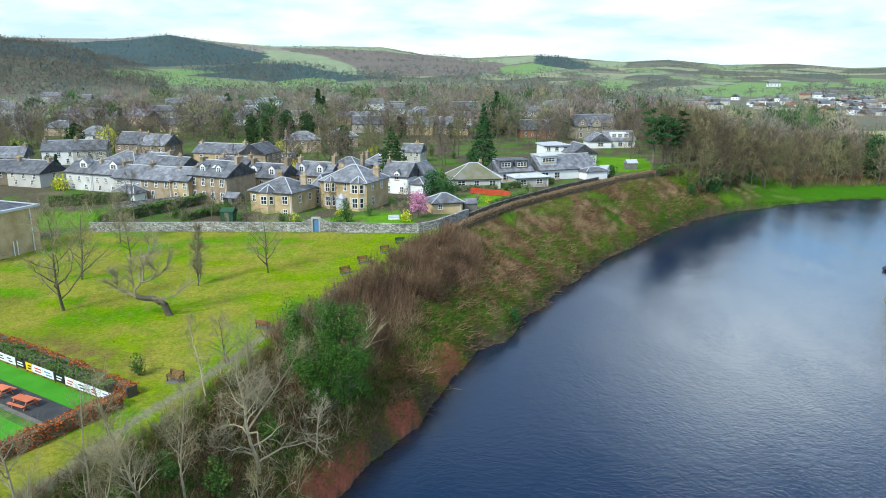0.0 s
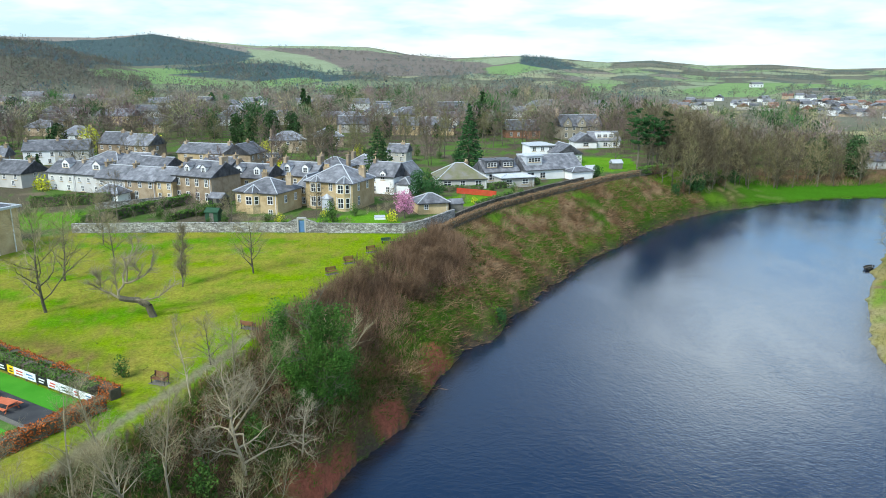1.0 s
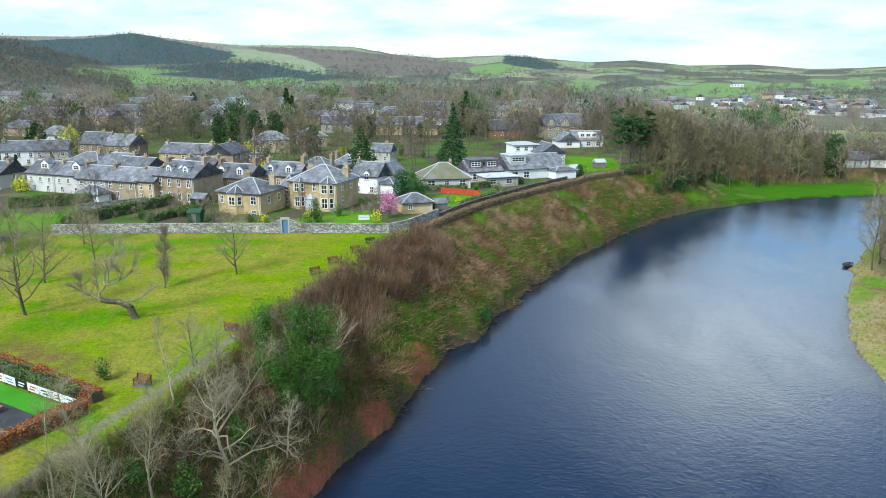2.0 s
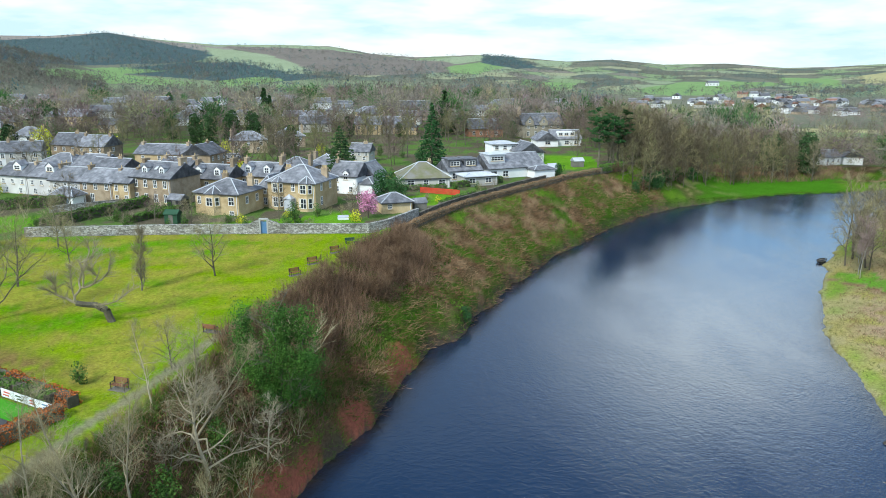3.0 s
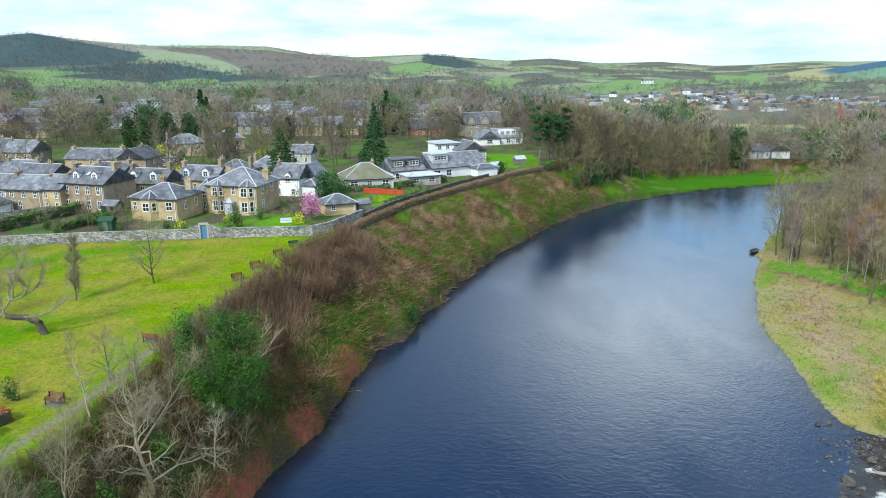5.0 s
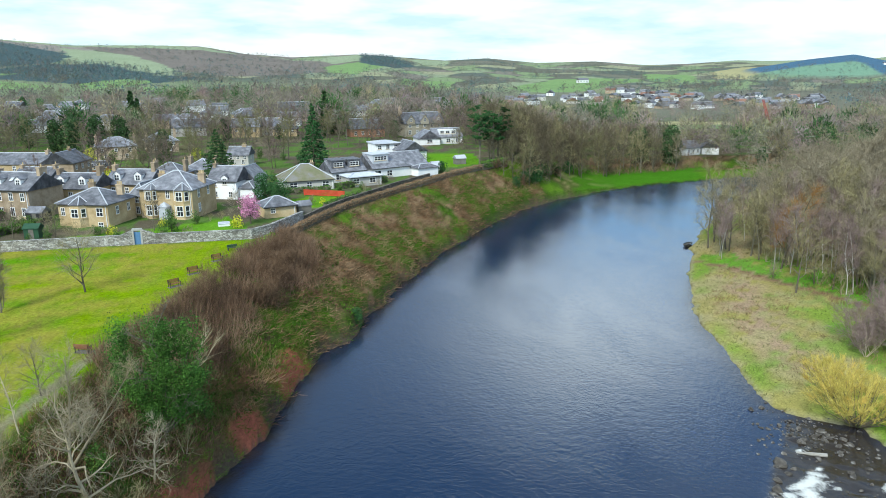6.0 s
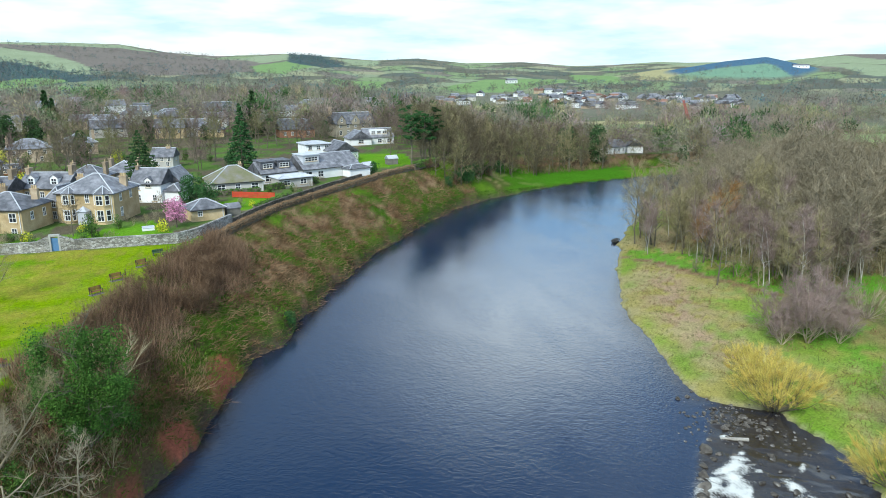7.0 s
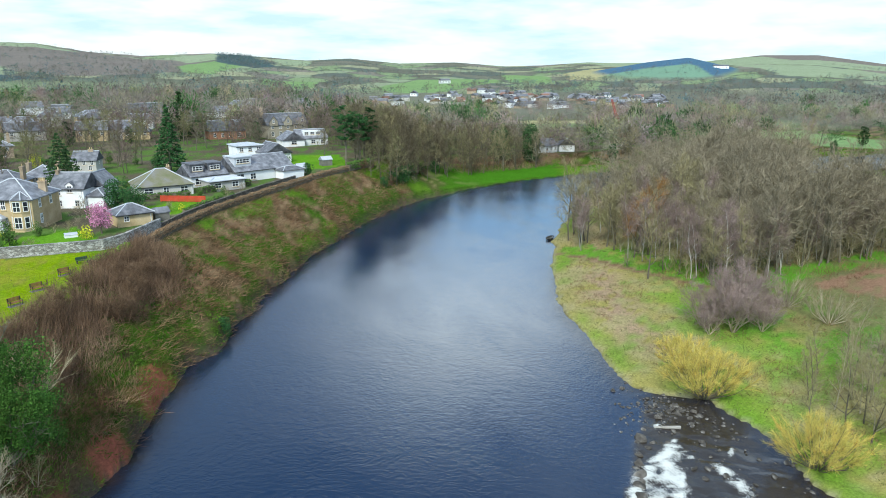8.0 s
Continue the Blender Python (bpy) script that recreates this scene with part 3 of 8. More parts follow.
FOOTPATH = [(-33, 30), (-26.2, 43), (-24.4, 51), (-21.8, 57.6), (-19, 68.2), (-16, 77), (-13, 86), (-9, 99.5), (-6, 107)]


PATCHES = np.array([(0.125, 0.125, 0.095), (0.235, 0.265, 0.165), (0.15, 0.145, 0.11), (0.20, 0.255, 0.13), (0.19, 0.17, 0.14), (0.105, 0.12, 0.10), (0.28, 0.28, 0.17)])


def patchwork(x, y, k, base):
    """Pastures, rough grazing and woods divided by dark hedges, all over the farther slopes."""
    at = np.where((k["r"] > 950) & (k["az"] > -12) & (k["az"] < 64) & (k["blue"] <= 0))[0]
    u = k["az"][at] / 2.4 + 0.5 * (fuzz(x[at], y[at], 150, 61) - 0.5)
    v = np.log(k["r"][at]) * 8.0 + 0.5 * (fuzz(x[at], y[at], 150, 62) - 0.5)
    best, second, kind_of = np.full(len(at), 9.0), np.full(len(at), 9.0), np.zeros(len(at))
    for i in (-1, 0, 1):
        for j in (-1, 0, 1):
            p, q = np.floor(u) + i, np.floor(v) + j
            a, b, c = ((np.sin(p * 127.1 + q * 311.7 + 39.3 * m) * 43758.5453) % 1 for m in (1, 2, 3))
            d = np.hypot(u - p - a, v - q - b)
            nearer = d < best
            second = np.where(nearer, best, np.minimum(second, d))
            best, kind_of = np.where(nearer, d, best), np.where(nearer, c, kind_of)
    colour = PATCHES[np.minimum((kind_of * len(PATCHES)).astype(int), len(PATCHES) - 1)]
    hedge_row = (second - best < 0.055)[:, None]
    colour = np.where(hedge_row, np.array([0.095, 0.105, 0.075]), colour)
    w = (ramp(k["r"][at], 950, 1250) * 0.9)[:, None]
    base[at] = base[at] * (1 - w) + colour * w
    return base


def cover(x, y, z, k):
    """Colour of the ground's cover at each point."""
    def c(*rgb):
        return np.array(rgb, float)

    def mix(a, b, w):
        w = np.asarray(w, float)
        return a * (1 - w[:, None]) + b * w[:, None]
    n1, n2, n3, n4 = fuzz(x, y, 14, 1), fuzz(x, y, 5, 2), fuzz(x, y, 45, 4), fuzz(x, y, 2.2, 6)
    one = np.ones(len(x))
    base = np.tile(c(0.10, 0.085, 0.056), (len(x), 1))                                   # gardens and town
    base = mix(base, c(0.085, 0.14, 0.032), ramp(n2, 0.45, 0.6))
    base = mix(base, c(0.15, 0.12, 0.08), ramp(n1, 0.64, 0.7))
    for ring in LAWNS:
        base = np.where(within(x, y, ring)[:, None], mix(np.tile(c(0.09, 0.24, 0.012), (len(x), 1)), c(0.13, 0.22, 0.02), n2), base)
    park = within(x, y, PARK)
    grass = np.tile(c(0.16, 0.238, 0.003), (len(x), 1))
    grass = mix(grass, c(0.08, 0.21, 0.006), ramp(fuzz(x, y, 11, 8) + 0.2 * ramp(-x, 26, 50), 0.48, 0.7) * 0.75)
    grass = mix(grass, c(0.25, 0.225, 0.035), 0.85 * ramp(fuzz(x, y * 2, 7, 9), 0.34, 0.60) * ramp(-x + 0.15 * (y - 80), 12, 24))
    grass = mix(grass, c(0.20, 0.16, 0.04), ramp(fuzz(x, y * 1.6, 1.1, 15), 0.55, 0.75) * 0.55)
    grass = mix(grass, c(0.12, 0.20, 0.01), ramp(fuzz(x, y * 1.6, 1.6, 16), 0.55, 0.75) * 0.5)
    grass = mix(grass, c(0.17, 0.105, 0.045), ramp(n4, 0.25, 0.6) * np.exp(-((x + 36) / 8) ** 2 - ((y - 63.5 + 0.5 * (x + 36)) / 4.5) ** 2))
    base = np.where(park[:, None], grass, base)
    b = np.tile(c(0.085, 0.06, 0.029), (len(x), 1))
    b = mix(b, c(0.23, 0.155, 0.085), ramp(n4, 0.47, 0.62) * ramp(y, 88, 112))
    b = mix(b, c(0.05, 0.096, 0.010), ramp(n2 + 0.22 * (1 - k["s"]) - 0.10, 0.45, 0.62))
    b = mix(b, c(0.10, 0.17, 0.015), ramp(n1 + 0.1 * n4, 0.66, 0.76) * ramp(y, 105, 130))
    b = mix(b, c(0.09, 0.16, 0.014), np.exp(-((k["s"] - 0.82) / 0.09) ** 2) * ramp(n2, 0.5, 0.65) * ramp(y, 118, 140) * (1 - k["low"]))
    b = mix(b, c(0.10, 0.07, 0.04), ramp(k["s"], 0.88, 0.98) * (1 - k["low"]) * ramp(y, 116, 122))
    b = mix(b, c(0.15, 0.20, 0.02), ramp(k["s"], 0.84, 0.97) * ramp(y, 112, 100))
    b = mix(b, c(0.055, 0.075, 0.02), ramp(n2, 0.35, 0.6) * ramp(y, 80, 66) * 0.8)
    red = (np.exp(-((y - 58) / 5) ** 4) + np.exp(-((y - 69.5) / 2.6) ** 4) + np.exp(-((y - 83) / 4.6) ** 4)) * ramp(1.9 + 3.0 * (n2 - 0.5) - k["d_l"], -0.4, 0.4) * (y < 92)
    b = mix(b, c(0.25, 0.082, 0.05), np.clip(red, 0, 1))
    b = mix(b, c(0.07, 0.055, 0.04), ramp(1.2 - k["d_l"], 0, 1) * (red < 0.2) * (1 - k["low"]))
    b = mix(b, c(0.055, 0.15, 0.010), k["low"] * ramp(26 - k["d_l"] + 8 * n1, 0, 8) * ramp(34.0 - k["az"] + 2 * n2, 0, 2))
    base = np.where(k["bank"][:, None], b, base)
    walked = to_line(x, y, FOOTPATH)
    base = mix(base, c(0.20, 0.175, 0.12), ramp(0.75 + 0.7 * (n2 - 0.5) - walked, 0, 0.4) * ramp(105 - y, 0, 25) * 0.8)
    right = ~k["left"] & ~k["river"]
    g = np.tile(c(0.265, 0.232, 0.07), (len(x), 1))
    g = mix(g, c(0.30, 0.21, 0.13), ramp(n4 + 0.2 * n2, 0.40, 0.56) * np.exp(-((k["d_r"] - 8) / 5) ** 2) * ramp(y, 62, 75))
    g = mix(g, c(0.29, 0.245, 0.115), ramp(n2 + 0.25 * (n4 - 0.5), 0.46, 0.62) * 0.8)
    g = mix(g, c(0.12, 0.25, 0.014), ramp(n1 + 0.3 * (n4 - 0.5), 0.56, 0.70) * 0.6 * ramp(40 - k["d_r"], 0, 10))
    g = mix(g, c(0.13, 0.13, 0.055), ramp(k["d_r"] + 12 * n1, 26, 44) * 0.9)
    g = mix(g, c(0.08, 0.23, 0.01), ramp(n2 + 0.25 * (n4 - 0.5), 0.5, 0.6) * ramp(k["d_r"], 14, 22) * ramp(46 - k["d_r"], 0, 12) * 0.6)
    g = mix(g, c(0.09, 0.26, 0.012), within(x, y, VERGE) * 0.8 * ramp(n2 + 0.4 * n4, 0.5, 0.72))
    g = mix(g, c(0.22, 0.13, 0.08), (within(x, y, [(106, 80), (150, 84), (150, 64), (110, 70)]) * ramp(n4, 0.2, 0.5)))
    g = mix(g, c(0.12, 0.23, 0.02), 0.75 * np.exp(-((k["d_r"] - 2.0) / 1.8) ** 2) * ramp(n1, 0.35, 0.55))
    g = mix(g, c(0.20, 0.125, 0.075), ramp(1.1 - to_line(x, y, TRACK) + 0.8 * (n4 - 0.5), 0, 0.6))
    g = mix(g, c(0.24, 0.22, 0.13), ramp(0.8 - k["d_r"] + 0.6 * (n4 - 0.5), 0, 0.6) * 0.7)
    base = np.where(right[:, None], g, base)
    # farmland and hills, base colours paled in place of distance haze
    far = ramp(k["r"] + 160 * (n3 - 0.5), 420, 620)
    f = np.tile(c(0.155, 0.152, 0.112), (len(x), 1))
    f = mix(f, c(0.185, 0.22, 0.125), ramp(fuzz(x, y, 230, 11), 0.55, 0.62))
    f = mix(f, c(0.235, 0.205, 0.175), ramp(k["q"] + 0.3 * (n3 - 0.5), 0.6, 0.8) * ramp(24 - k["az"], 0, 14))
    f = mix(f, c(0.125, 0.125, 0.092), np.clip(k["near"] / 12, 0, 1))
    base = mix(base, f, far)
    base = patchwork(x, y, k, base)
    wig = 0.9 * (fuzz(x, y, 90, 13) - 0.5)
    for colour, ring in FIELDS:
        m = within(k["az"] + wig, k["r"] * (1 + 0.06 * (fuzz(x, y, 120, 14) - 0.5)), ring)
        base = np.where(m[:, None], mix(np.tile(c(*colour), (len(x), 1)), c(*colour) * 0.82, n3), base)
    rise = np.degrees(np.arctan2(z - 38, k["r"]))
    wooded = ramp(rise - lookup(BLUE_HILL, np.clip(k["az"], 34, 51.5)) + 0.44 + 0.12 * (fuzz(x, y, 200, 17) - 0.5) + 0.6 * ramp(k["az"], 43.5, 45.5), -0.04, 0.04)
    # the hill's woods carry the blue of distance haze in their colour
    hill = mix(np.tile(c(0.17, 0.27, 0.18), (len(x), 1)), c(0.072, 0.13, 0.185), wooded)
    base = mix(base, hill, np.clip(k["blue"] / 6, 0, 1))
    base = np.where(k["river"][:, None], c(0.07, 0.055, 0.04), base)
    return base


def make_ground():
    ang = list(np.arange(-40, 64.01, 0.25)) + list(np.arange(68, 320, 4.0))
    rad = [3.0, 7.0, 12.0, 18.0] + list(24 * 1.0155 ** np.arange(0, 346))
    a, r = np.meshgrid(np.radians(ang), rad)
    x, y = (r * np.sin(a)).ravel(), (r * np.cos(a)).ravel()
    z, k = land(x, y)
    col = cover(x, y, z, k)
    na, nr = len(ang), len(rad)
    i, j = np.meshgrid(np.arange(nr - 1), np.arange(na), indexing="ij")
    j2 = (j + 1) % na
    quads = np.stack([i * na + j, (i + 1) * na + j, (i + 1) * na + j2, i * na + j2], -1).reshape(-1, 4)
    me = bpy.data.meshes.new("ground")
    vs = np.column_stack([x, y, z])
    vs = np.vstack([vs, [[0, 0, -1.6]]])
    tris = [(len(vs) - 1, jj, (jj + 1) % na) for jj in range(na)]
    loops = np.concatenate([quads.ravel(), np.array(tris).ravel()])
    starts = np.concatenate([np.arange(len(quads)) * 4, len(quads) * 4 + np.arange(len(tris)) * 3])
    me.vertices.add(len(vs))
    me.vertices.foreach_set("co", vs.ravel())
    me.loops.add(len(loops))
    me.loops.foreach_set("vertex_index", loops)
    me.polygons.add(len(starts))
    me.polygons.foreach_set("loop_start", starts)
    me.polygons.foreach_set("use_smooth", np.ones(len(starts), bool))
    me.update(calc_edges=True)
    me.validate()
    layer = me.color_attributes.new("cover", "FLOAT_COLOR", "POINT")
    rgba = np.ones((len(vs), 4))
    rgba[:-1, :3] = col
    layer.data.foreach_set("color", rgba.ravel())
    me.materials.append(GROUND)
    return tagged(new("ground", me), "grassy terrace, overgrown river bank, fields and hills", "ground", kind="structure")


CHUTES = [([(48.6, 50.0), (45, 48.0), (42.6, 46.6), (39.4, 44.6), (34, 40), (28, 34)], 0.9), ([(47.4, 48.8), (44.6, 45.8), (41.2, 43.0), (36, 38), (30, 32)], 1.3), ([(46.4, 46.0), (43, 42.6), (38, 38)], 0.8), ([(50.4, 45.4), (50.2, 43.6), (49.6, 41.4), (46, 36)], 0.8),
          ([(49.8, 51.2), (49.6, 49.2), (49, 47.4)], 0.4), ([(51.5, 54.5), (49.5, 53.6)], 0.25), ([(54, 47), (52, 45.5)], 0.3)]


def make_water():
    """The river's surface: flat and rippled, broken and raised where it runs over stones."""
    ang = np.concatenate([np.arange(-60, 20, 2.0), np.arange(20, 62, 0.5), np.arange(62, 300, 6.0)])
    rad = np.concatenate([[4, 10, 18, 26, 34], np.arange(40, 82, 0.35), 82 * 1.03 ** np.arange(1, 66)])
    a, r = np.meshgrid(np.radians(ang), rad)
    x, y = (r * np.sin(a)).ravel(), (r * np.cos(a)).ravel()
    d_l, d_r = to_line(x, y, SHORE_L), to_line(x, y, SHORE_R)
    pool = within(x, y, [(53.5, 62.6), (52.3, 58.5), (47.5, 53.5), (43.5, 49.5), (37.5, 43.5), (30, 34), (22, 20), (60, 20), (62, 57)])
    lively = pool * ramp(np.minimum(x * 0 + 60, 62 - y), 0, 3) * ramp(d_r, 0.0, 1.5)
    foam = np.zeros(len(x))
    for line, wide in CHUTES:
        foam = np.maximum(foam, np.exp(-(to_line(x, y, line) / (wide * (0.8 + 0.5 * ramp(55 - y, 0, 20)))) ** 2))
    edge = np.exp(-(to_line(x, y, [(53, 60.5), (47.5, 53.5), (43.5, 49.5), (37.5, 43.5), (30, 34)]) / 0.5) ** 2)
    foam = np.clip(np.maximum(foam * (0.2 + 1.05 * fuzz(x, y, 0.8, 43)), 0.36 * edge) + 0.9 * lively * (fuzz(x, y, 0.9, 41) - 0.45), 0, 1)
    shallow = np.clip(np.maximum(np.exp(-np.minimum(d_l, d_r) / 1.3), lively * 0.95), 0, 1)
    z = lively * (fuzz(x, y, 1.6, 42) - 0.5) * 0.35 + foam * 0.12
    na, nr = len(ang), len(rad)
    i, j = np.meshgrid(np.arange(nr - 1), np.arange(na), indexing="ij")
    j2 = (j + 1) % na
    quads = np.stack([i * na + j, (i + 1) * na + j, (i + 1) * na + j2, i * na + j2], -1).reshape(-1, 4)
    keep = ((d_l < 40) | (d_r < 40) | within(x, y, RIVER))[quads].any(1)
    quads = quads[keep]
    me = bpy.data.meshes.new("water")
    me.from_pydata(np.column_stack([x, y, z]).tolist() + [(0, 0, 0)], [], quads.tolist() + [(len(x), jj, (jj + 1) % na) for jj in range(na)])
    me.polygons.foreach_set("use_smooth", np.ones(len(me.polygons), bool))
    layer = me.color_attributes.new("water", "FLOAT_COLOR", "POINT")
    rgba = np.zeros((len(x) + 1, 4))
    rgba[:-1, 0], rgba[:-1, 1], rgba[:, 3] = shallow, foam, 1
    layer.data.foreach_set("color", rgba.ravel())
    me.materials.append(WATER)
    return tagged(new("water", me), "dark blue rippled river with white rapids over stones", "river", kind="structure")


make_ground()
make_water()

# ---------- trees ----------
def bare_tree(seed, h, spread=0.45, limbs=9, forks=5, twigs=7, clear=0.25, r0=None, lean=0.0, up=0.55, wob=0.18, thick=0.02, stems=1, twig_len=0.13, lift=0.05, fan=0.28):
    """A leafless tree: tapered trunk, limbs, and a crown of branches and twigs. Returns the two shapes."""
    rng = random.Random(seed)
    trunk, crown = Shape(), Shape()
    r0 = r0 or h * 0.018

    def jit(v, a):
        return (v + Vector((rng.gauss(0, a), rng.gauss(0, a), rng.gauss(0, a)))).normalized()

    def run(shape, p, d, length, ra, rb, n, sides, a, lift=0.0):
        pts = [(Vector(p), ra)]
        for i in range(n):
            d = jit(d + Vector((0, 0, lift)), a)
            p = p + d * (length / n)
            r = ra + (rb - ra) * (i + 1) / n
            shape.tube(pts[-1][0], p, pts[-1][1], r, sides)
            pts.append((Vector(p), r))
        return pts, d

    def along(pts, s):
        s = s * (len(pts) - 1)
        i = min(int(s), len(pts) - 2)
        return pts[i][0].lerp(pts[i + 1][0], s - i), pts[i][1] + (pts[i + 1][1] - pts[i][1]) * (s - i)

    for stem in range(stems):
        d0 = jit(Vector((lean, 0, 1)), 0.03 if stems == 1 else fan)
        hs = h * (1 if stem == 0 else rng.uniform(0.7, 1.0))
        axis, _ = run(trunk, Vector((0, 0, -0.3)), d0, hs * 0.92, r0, r0 * 0.16, 7, 6, wob * 0.35, lift)
        for i in range(limbs):
            s = clear + (0.98 - clear) * (i + rng.random()) / limbs
            p, r = along(axis, s)
            turn = i * 2.4 + rng.uniform(-0.5, 0.5)
            rise = up * (0.5 + s)
            d = Vector((math.cos(turn), math.sin(turn), rise)).normalized()
            length = h * spread * (1.15 - 0.75 * s) * rng.uniform(0.75, 1.15)
            lim, _ = run(crown if r < r0 * 0.5 else trunk, p, d, length, r * 0.62, r * 0.14, 4, 4, wob, 0.10)
            for j in range(forks):
                q, rq = along(lim, 0.25 + 0.75 * (j + rng.random()) / forks)
                d2 = jit((lim[-1][0] - lim[0][0]).normalized(), 0.55)
                l2 = length * rng.uniform(0.3, 0.5)
                bran, _ = run(crown, q, d2, l2, max(rq * 0.6, thick), thick * 0.8, 2, 3, wob, 0.08)
                for m in range(twigs):
                    u, _ = along(bran, 0.15 + 0.85 * (m + rng.random()) / twigs)
                    d3 = jit((bran[-1][0] - bran[0][0]).normalized() + Vector((0, 0, 0.15)), 0.6)
                    l3 = h * twig_len * rng.uniform(0.5, 1.1)
                    tip = u + d3 * l3
                    skin = (u - Vector((0, 0, h * 0.5))).normalized()
                    crown.spike(u, tip, thick * 1.5, skin + Vector((rng.gauss(0, 0.35), rng.gauss(0, 0.35), rng.gauss(0.1, 0.35))))
                    for fork in range(2):
                        v = u.lerp(tip, rng.uniform(0.25, 0.7))
                        crown.spike(v, v + jit(d3, 0.45) * l3 * rng.uniform(0.4, 0.75), thick * 1.1, skin + Vector((rng.gauss(0, 0.35), rng.gauss(0, 0.35), rng.gauss(0.1, 0.35))))
    return trunk, crown


def leaves(shape, rng, centre, radii, n, size, hollow=0.5):
    """Scatters n small leaf clumps through an egg-shaped mass."""
    cx, cy, cz = centre
    for _ in range(n):
        d = Vector((rng.gauss(0, 1), rng.gauss(0, 1), rng.gauss(0, 1))).normalized() * (hollow + (1 - hollow) * rng.random() ** 0.6)
        p = Vector((cx + d.x * radii[0], cy + d.y * radii[1], cz + d.z * radii[2]))
        a = Vector((rng.gauss(0, 1), rng.gauss(0, 1), rng.gauss(0, 1))).normalized()
        b = a.orthogonal().normalized()
        s = size * rng.uniform(0.6, 1.4)
        shape.add([p - a * s, p + b * s * 0.6, p + a * s, p - b * s * 0.6 + a.cross(b) * s * 0.3], [(0, 1, 2), (0, 2, 3)])


def conifer(seed, h, base=0.24, tiers=16, arms=9, droop=0.25, leaf=0.3, clear=0.06):
    rng = random.Random(seed)
    trunk, crown = Shape(), Shape()
    trunk.tube((0, 0, -0.3), (0, 0, h), h * 0.018, 0.02, 6)
    for i in range(tiers):
        s = i / (tiers - 1)
        z = h * (clear + (0.97 - clear) * s)
        reach = h * base * (1 - s) ** 0.85 * rng.uniform(0.8, 1.1) + 0.2
        for j in range(arms):
            a = rng.uniform(0, 2 * math.pi)
            l = reach * rng.uniform(0.7, 1.1)
            tip = Vector((math.cos(a) * l, math.sin(a) * l, z - droop * l + rng.uniform(-0.2, 0.2)))
            crown.tube((0, 0, z), tip, 0.05, 0, 3)
            for m in range(max(3, int(l * 4.2))):
                q = Vector((0, 0, z)).lerp(tip, 0.2 + 0.8 * math.sqrt(rng.random()))
                leaves(crown, rng, q, (0.25, 0.25, 0.15), 1, leaf, 0.2)
    return trunk, crown


def leafy(seed, h, width, n, size, lumps=7, low=0.1, trunk_r=None, fat=0.30):
    """An evergreen or blossoming tree or shrub: short trunk, crown of leaf clumps in several uneven masses."""
    rng = random.Random(seed)
    trunk, crown = Shape(), Shape()
    r = trunk_r or h * 0.03
    trunk.tube((0, 0, -0.2), (0, 0, h * 0.6), r, r * 0.4, 6)
    for i in range(lumps):
        a, s = i * 2.4 + rng.random(), (i + 0.5) / lumps
        z = h * (low + (0.9 - low) * s)
        out = width * 0.5 * (0.55 if lumps > 2 else 0) * math.sqrt(max(0.05, 1 - (2 * s - 0.9) ** 2 * 0.8)) * rng.uniform(0.5, 1.1)
        c = (math.cos(a) * out, math.sin(a) * out, z)
        trunk.tube((0, 0, h * 0.25), c, r * 0.4, r * 0.1, 4)
        rr = width * fat * rng.uniform(0.75, 1.3)
        leaves(crown, rng, c, (rr, rr, rr * rng.uniform(0.8, 1.5)), n // lumps, size)
    return trunk, crown


def stools(seed, h, wide, stems, thick=0.02):
    """Pale thick stems fanning out from one foot, forking twice, thin twigs at their ends."""
    rng = random.Random(seed)
    trunk, crown = Shape(), Shape()
    for i in range(stems):
        a = i * 2.4 + rng.uniform(-0.4, 0.4)
        out = wide * 0.5 * math.sqrt((i + 0.5) / stems)
        p = Vector((math.cos(a) * 0.25, math.sin(a) * 0.25, -0.15))
        top = Vector((math.cos(a) * out, math.sin(a) * out, h * rng.uniform(0.75, 1.0) * (1.05 - 0.3 * out / (wide * 0.5))))
        knee = p.lerp(top, 0.45) + Vector((math.cos(a + 0.5) * out * 0.2, math.sin(a + 0.5) * out * 0.2, -0.25))
        trunk.tube(p, knee, 0.06, 0.042, 5)
        knee2 = knee.lerp(top, 0.5) + Vector((rng.gauss(0, 0.15), rng.gauss(0, 0.15), 0))
        trunk.tube(knee, knee2, 0.042, 0.028, 4)
        trunk.tube(knee2, top, 0.028, 0.01, 4)
        for j in range(12):
            q = p.lerp(knee, 0.5 + 0.5 * rng.random()) if j < 2 else knee.lerp(top, rng.random() * 0.9)
            d = ((top - p).normalized() + Vector((rng.gauss(0, 0.3), rng.gauss(0, 0.3), rng.gauss(0.1, 0.2)))).normalized()
            e = q + d * h * rng.uniform(0.18, 0.32)
            trunk.tube(q, e, 0.022, 0.008, 3)
            for m in range(5):
                v = q.lerp(e, 0.3 + 0.7 * rng.random())
                for w in range(3):
                    crown.spike(v, v + (d + Vector((rng.gauss(0, 0.4), rng.gauss(0, 0.4), rng.gauss(0.1, 0.2)))) * h * 0.12, thick * 1.6, Vector((rng.gauss(0, 1), rng.gauss(0, 1), rng.gauss(0, 1))))
    return trunk, crown


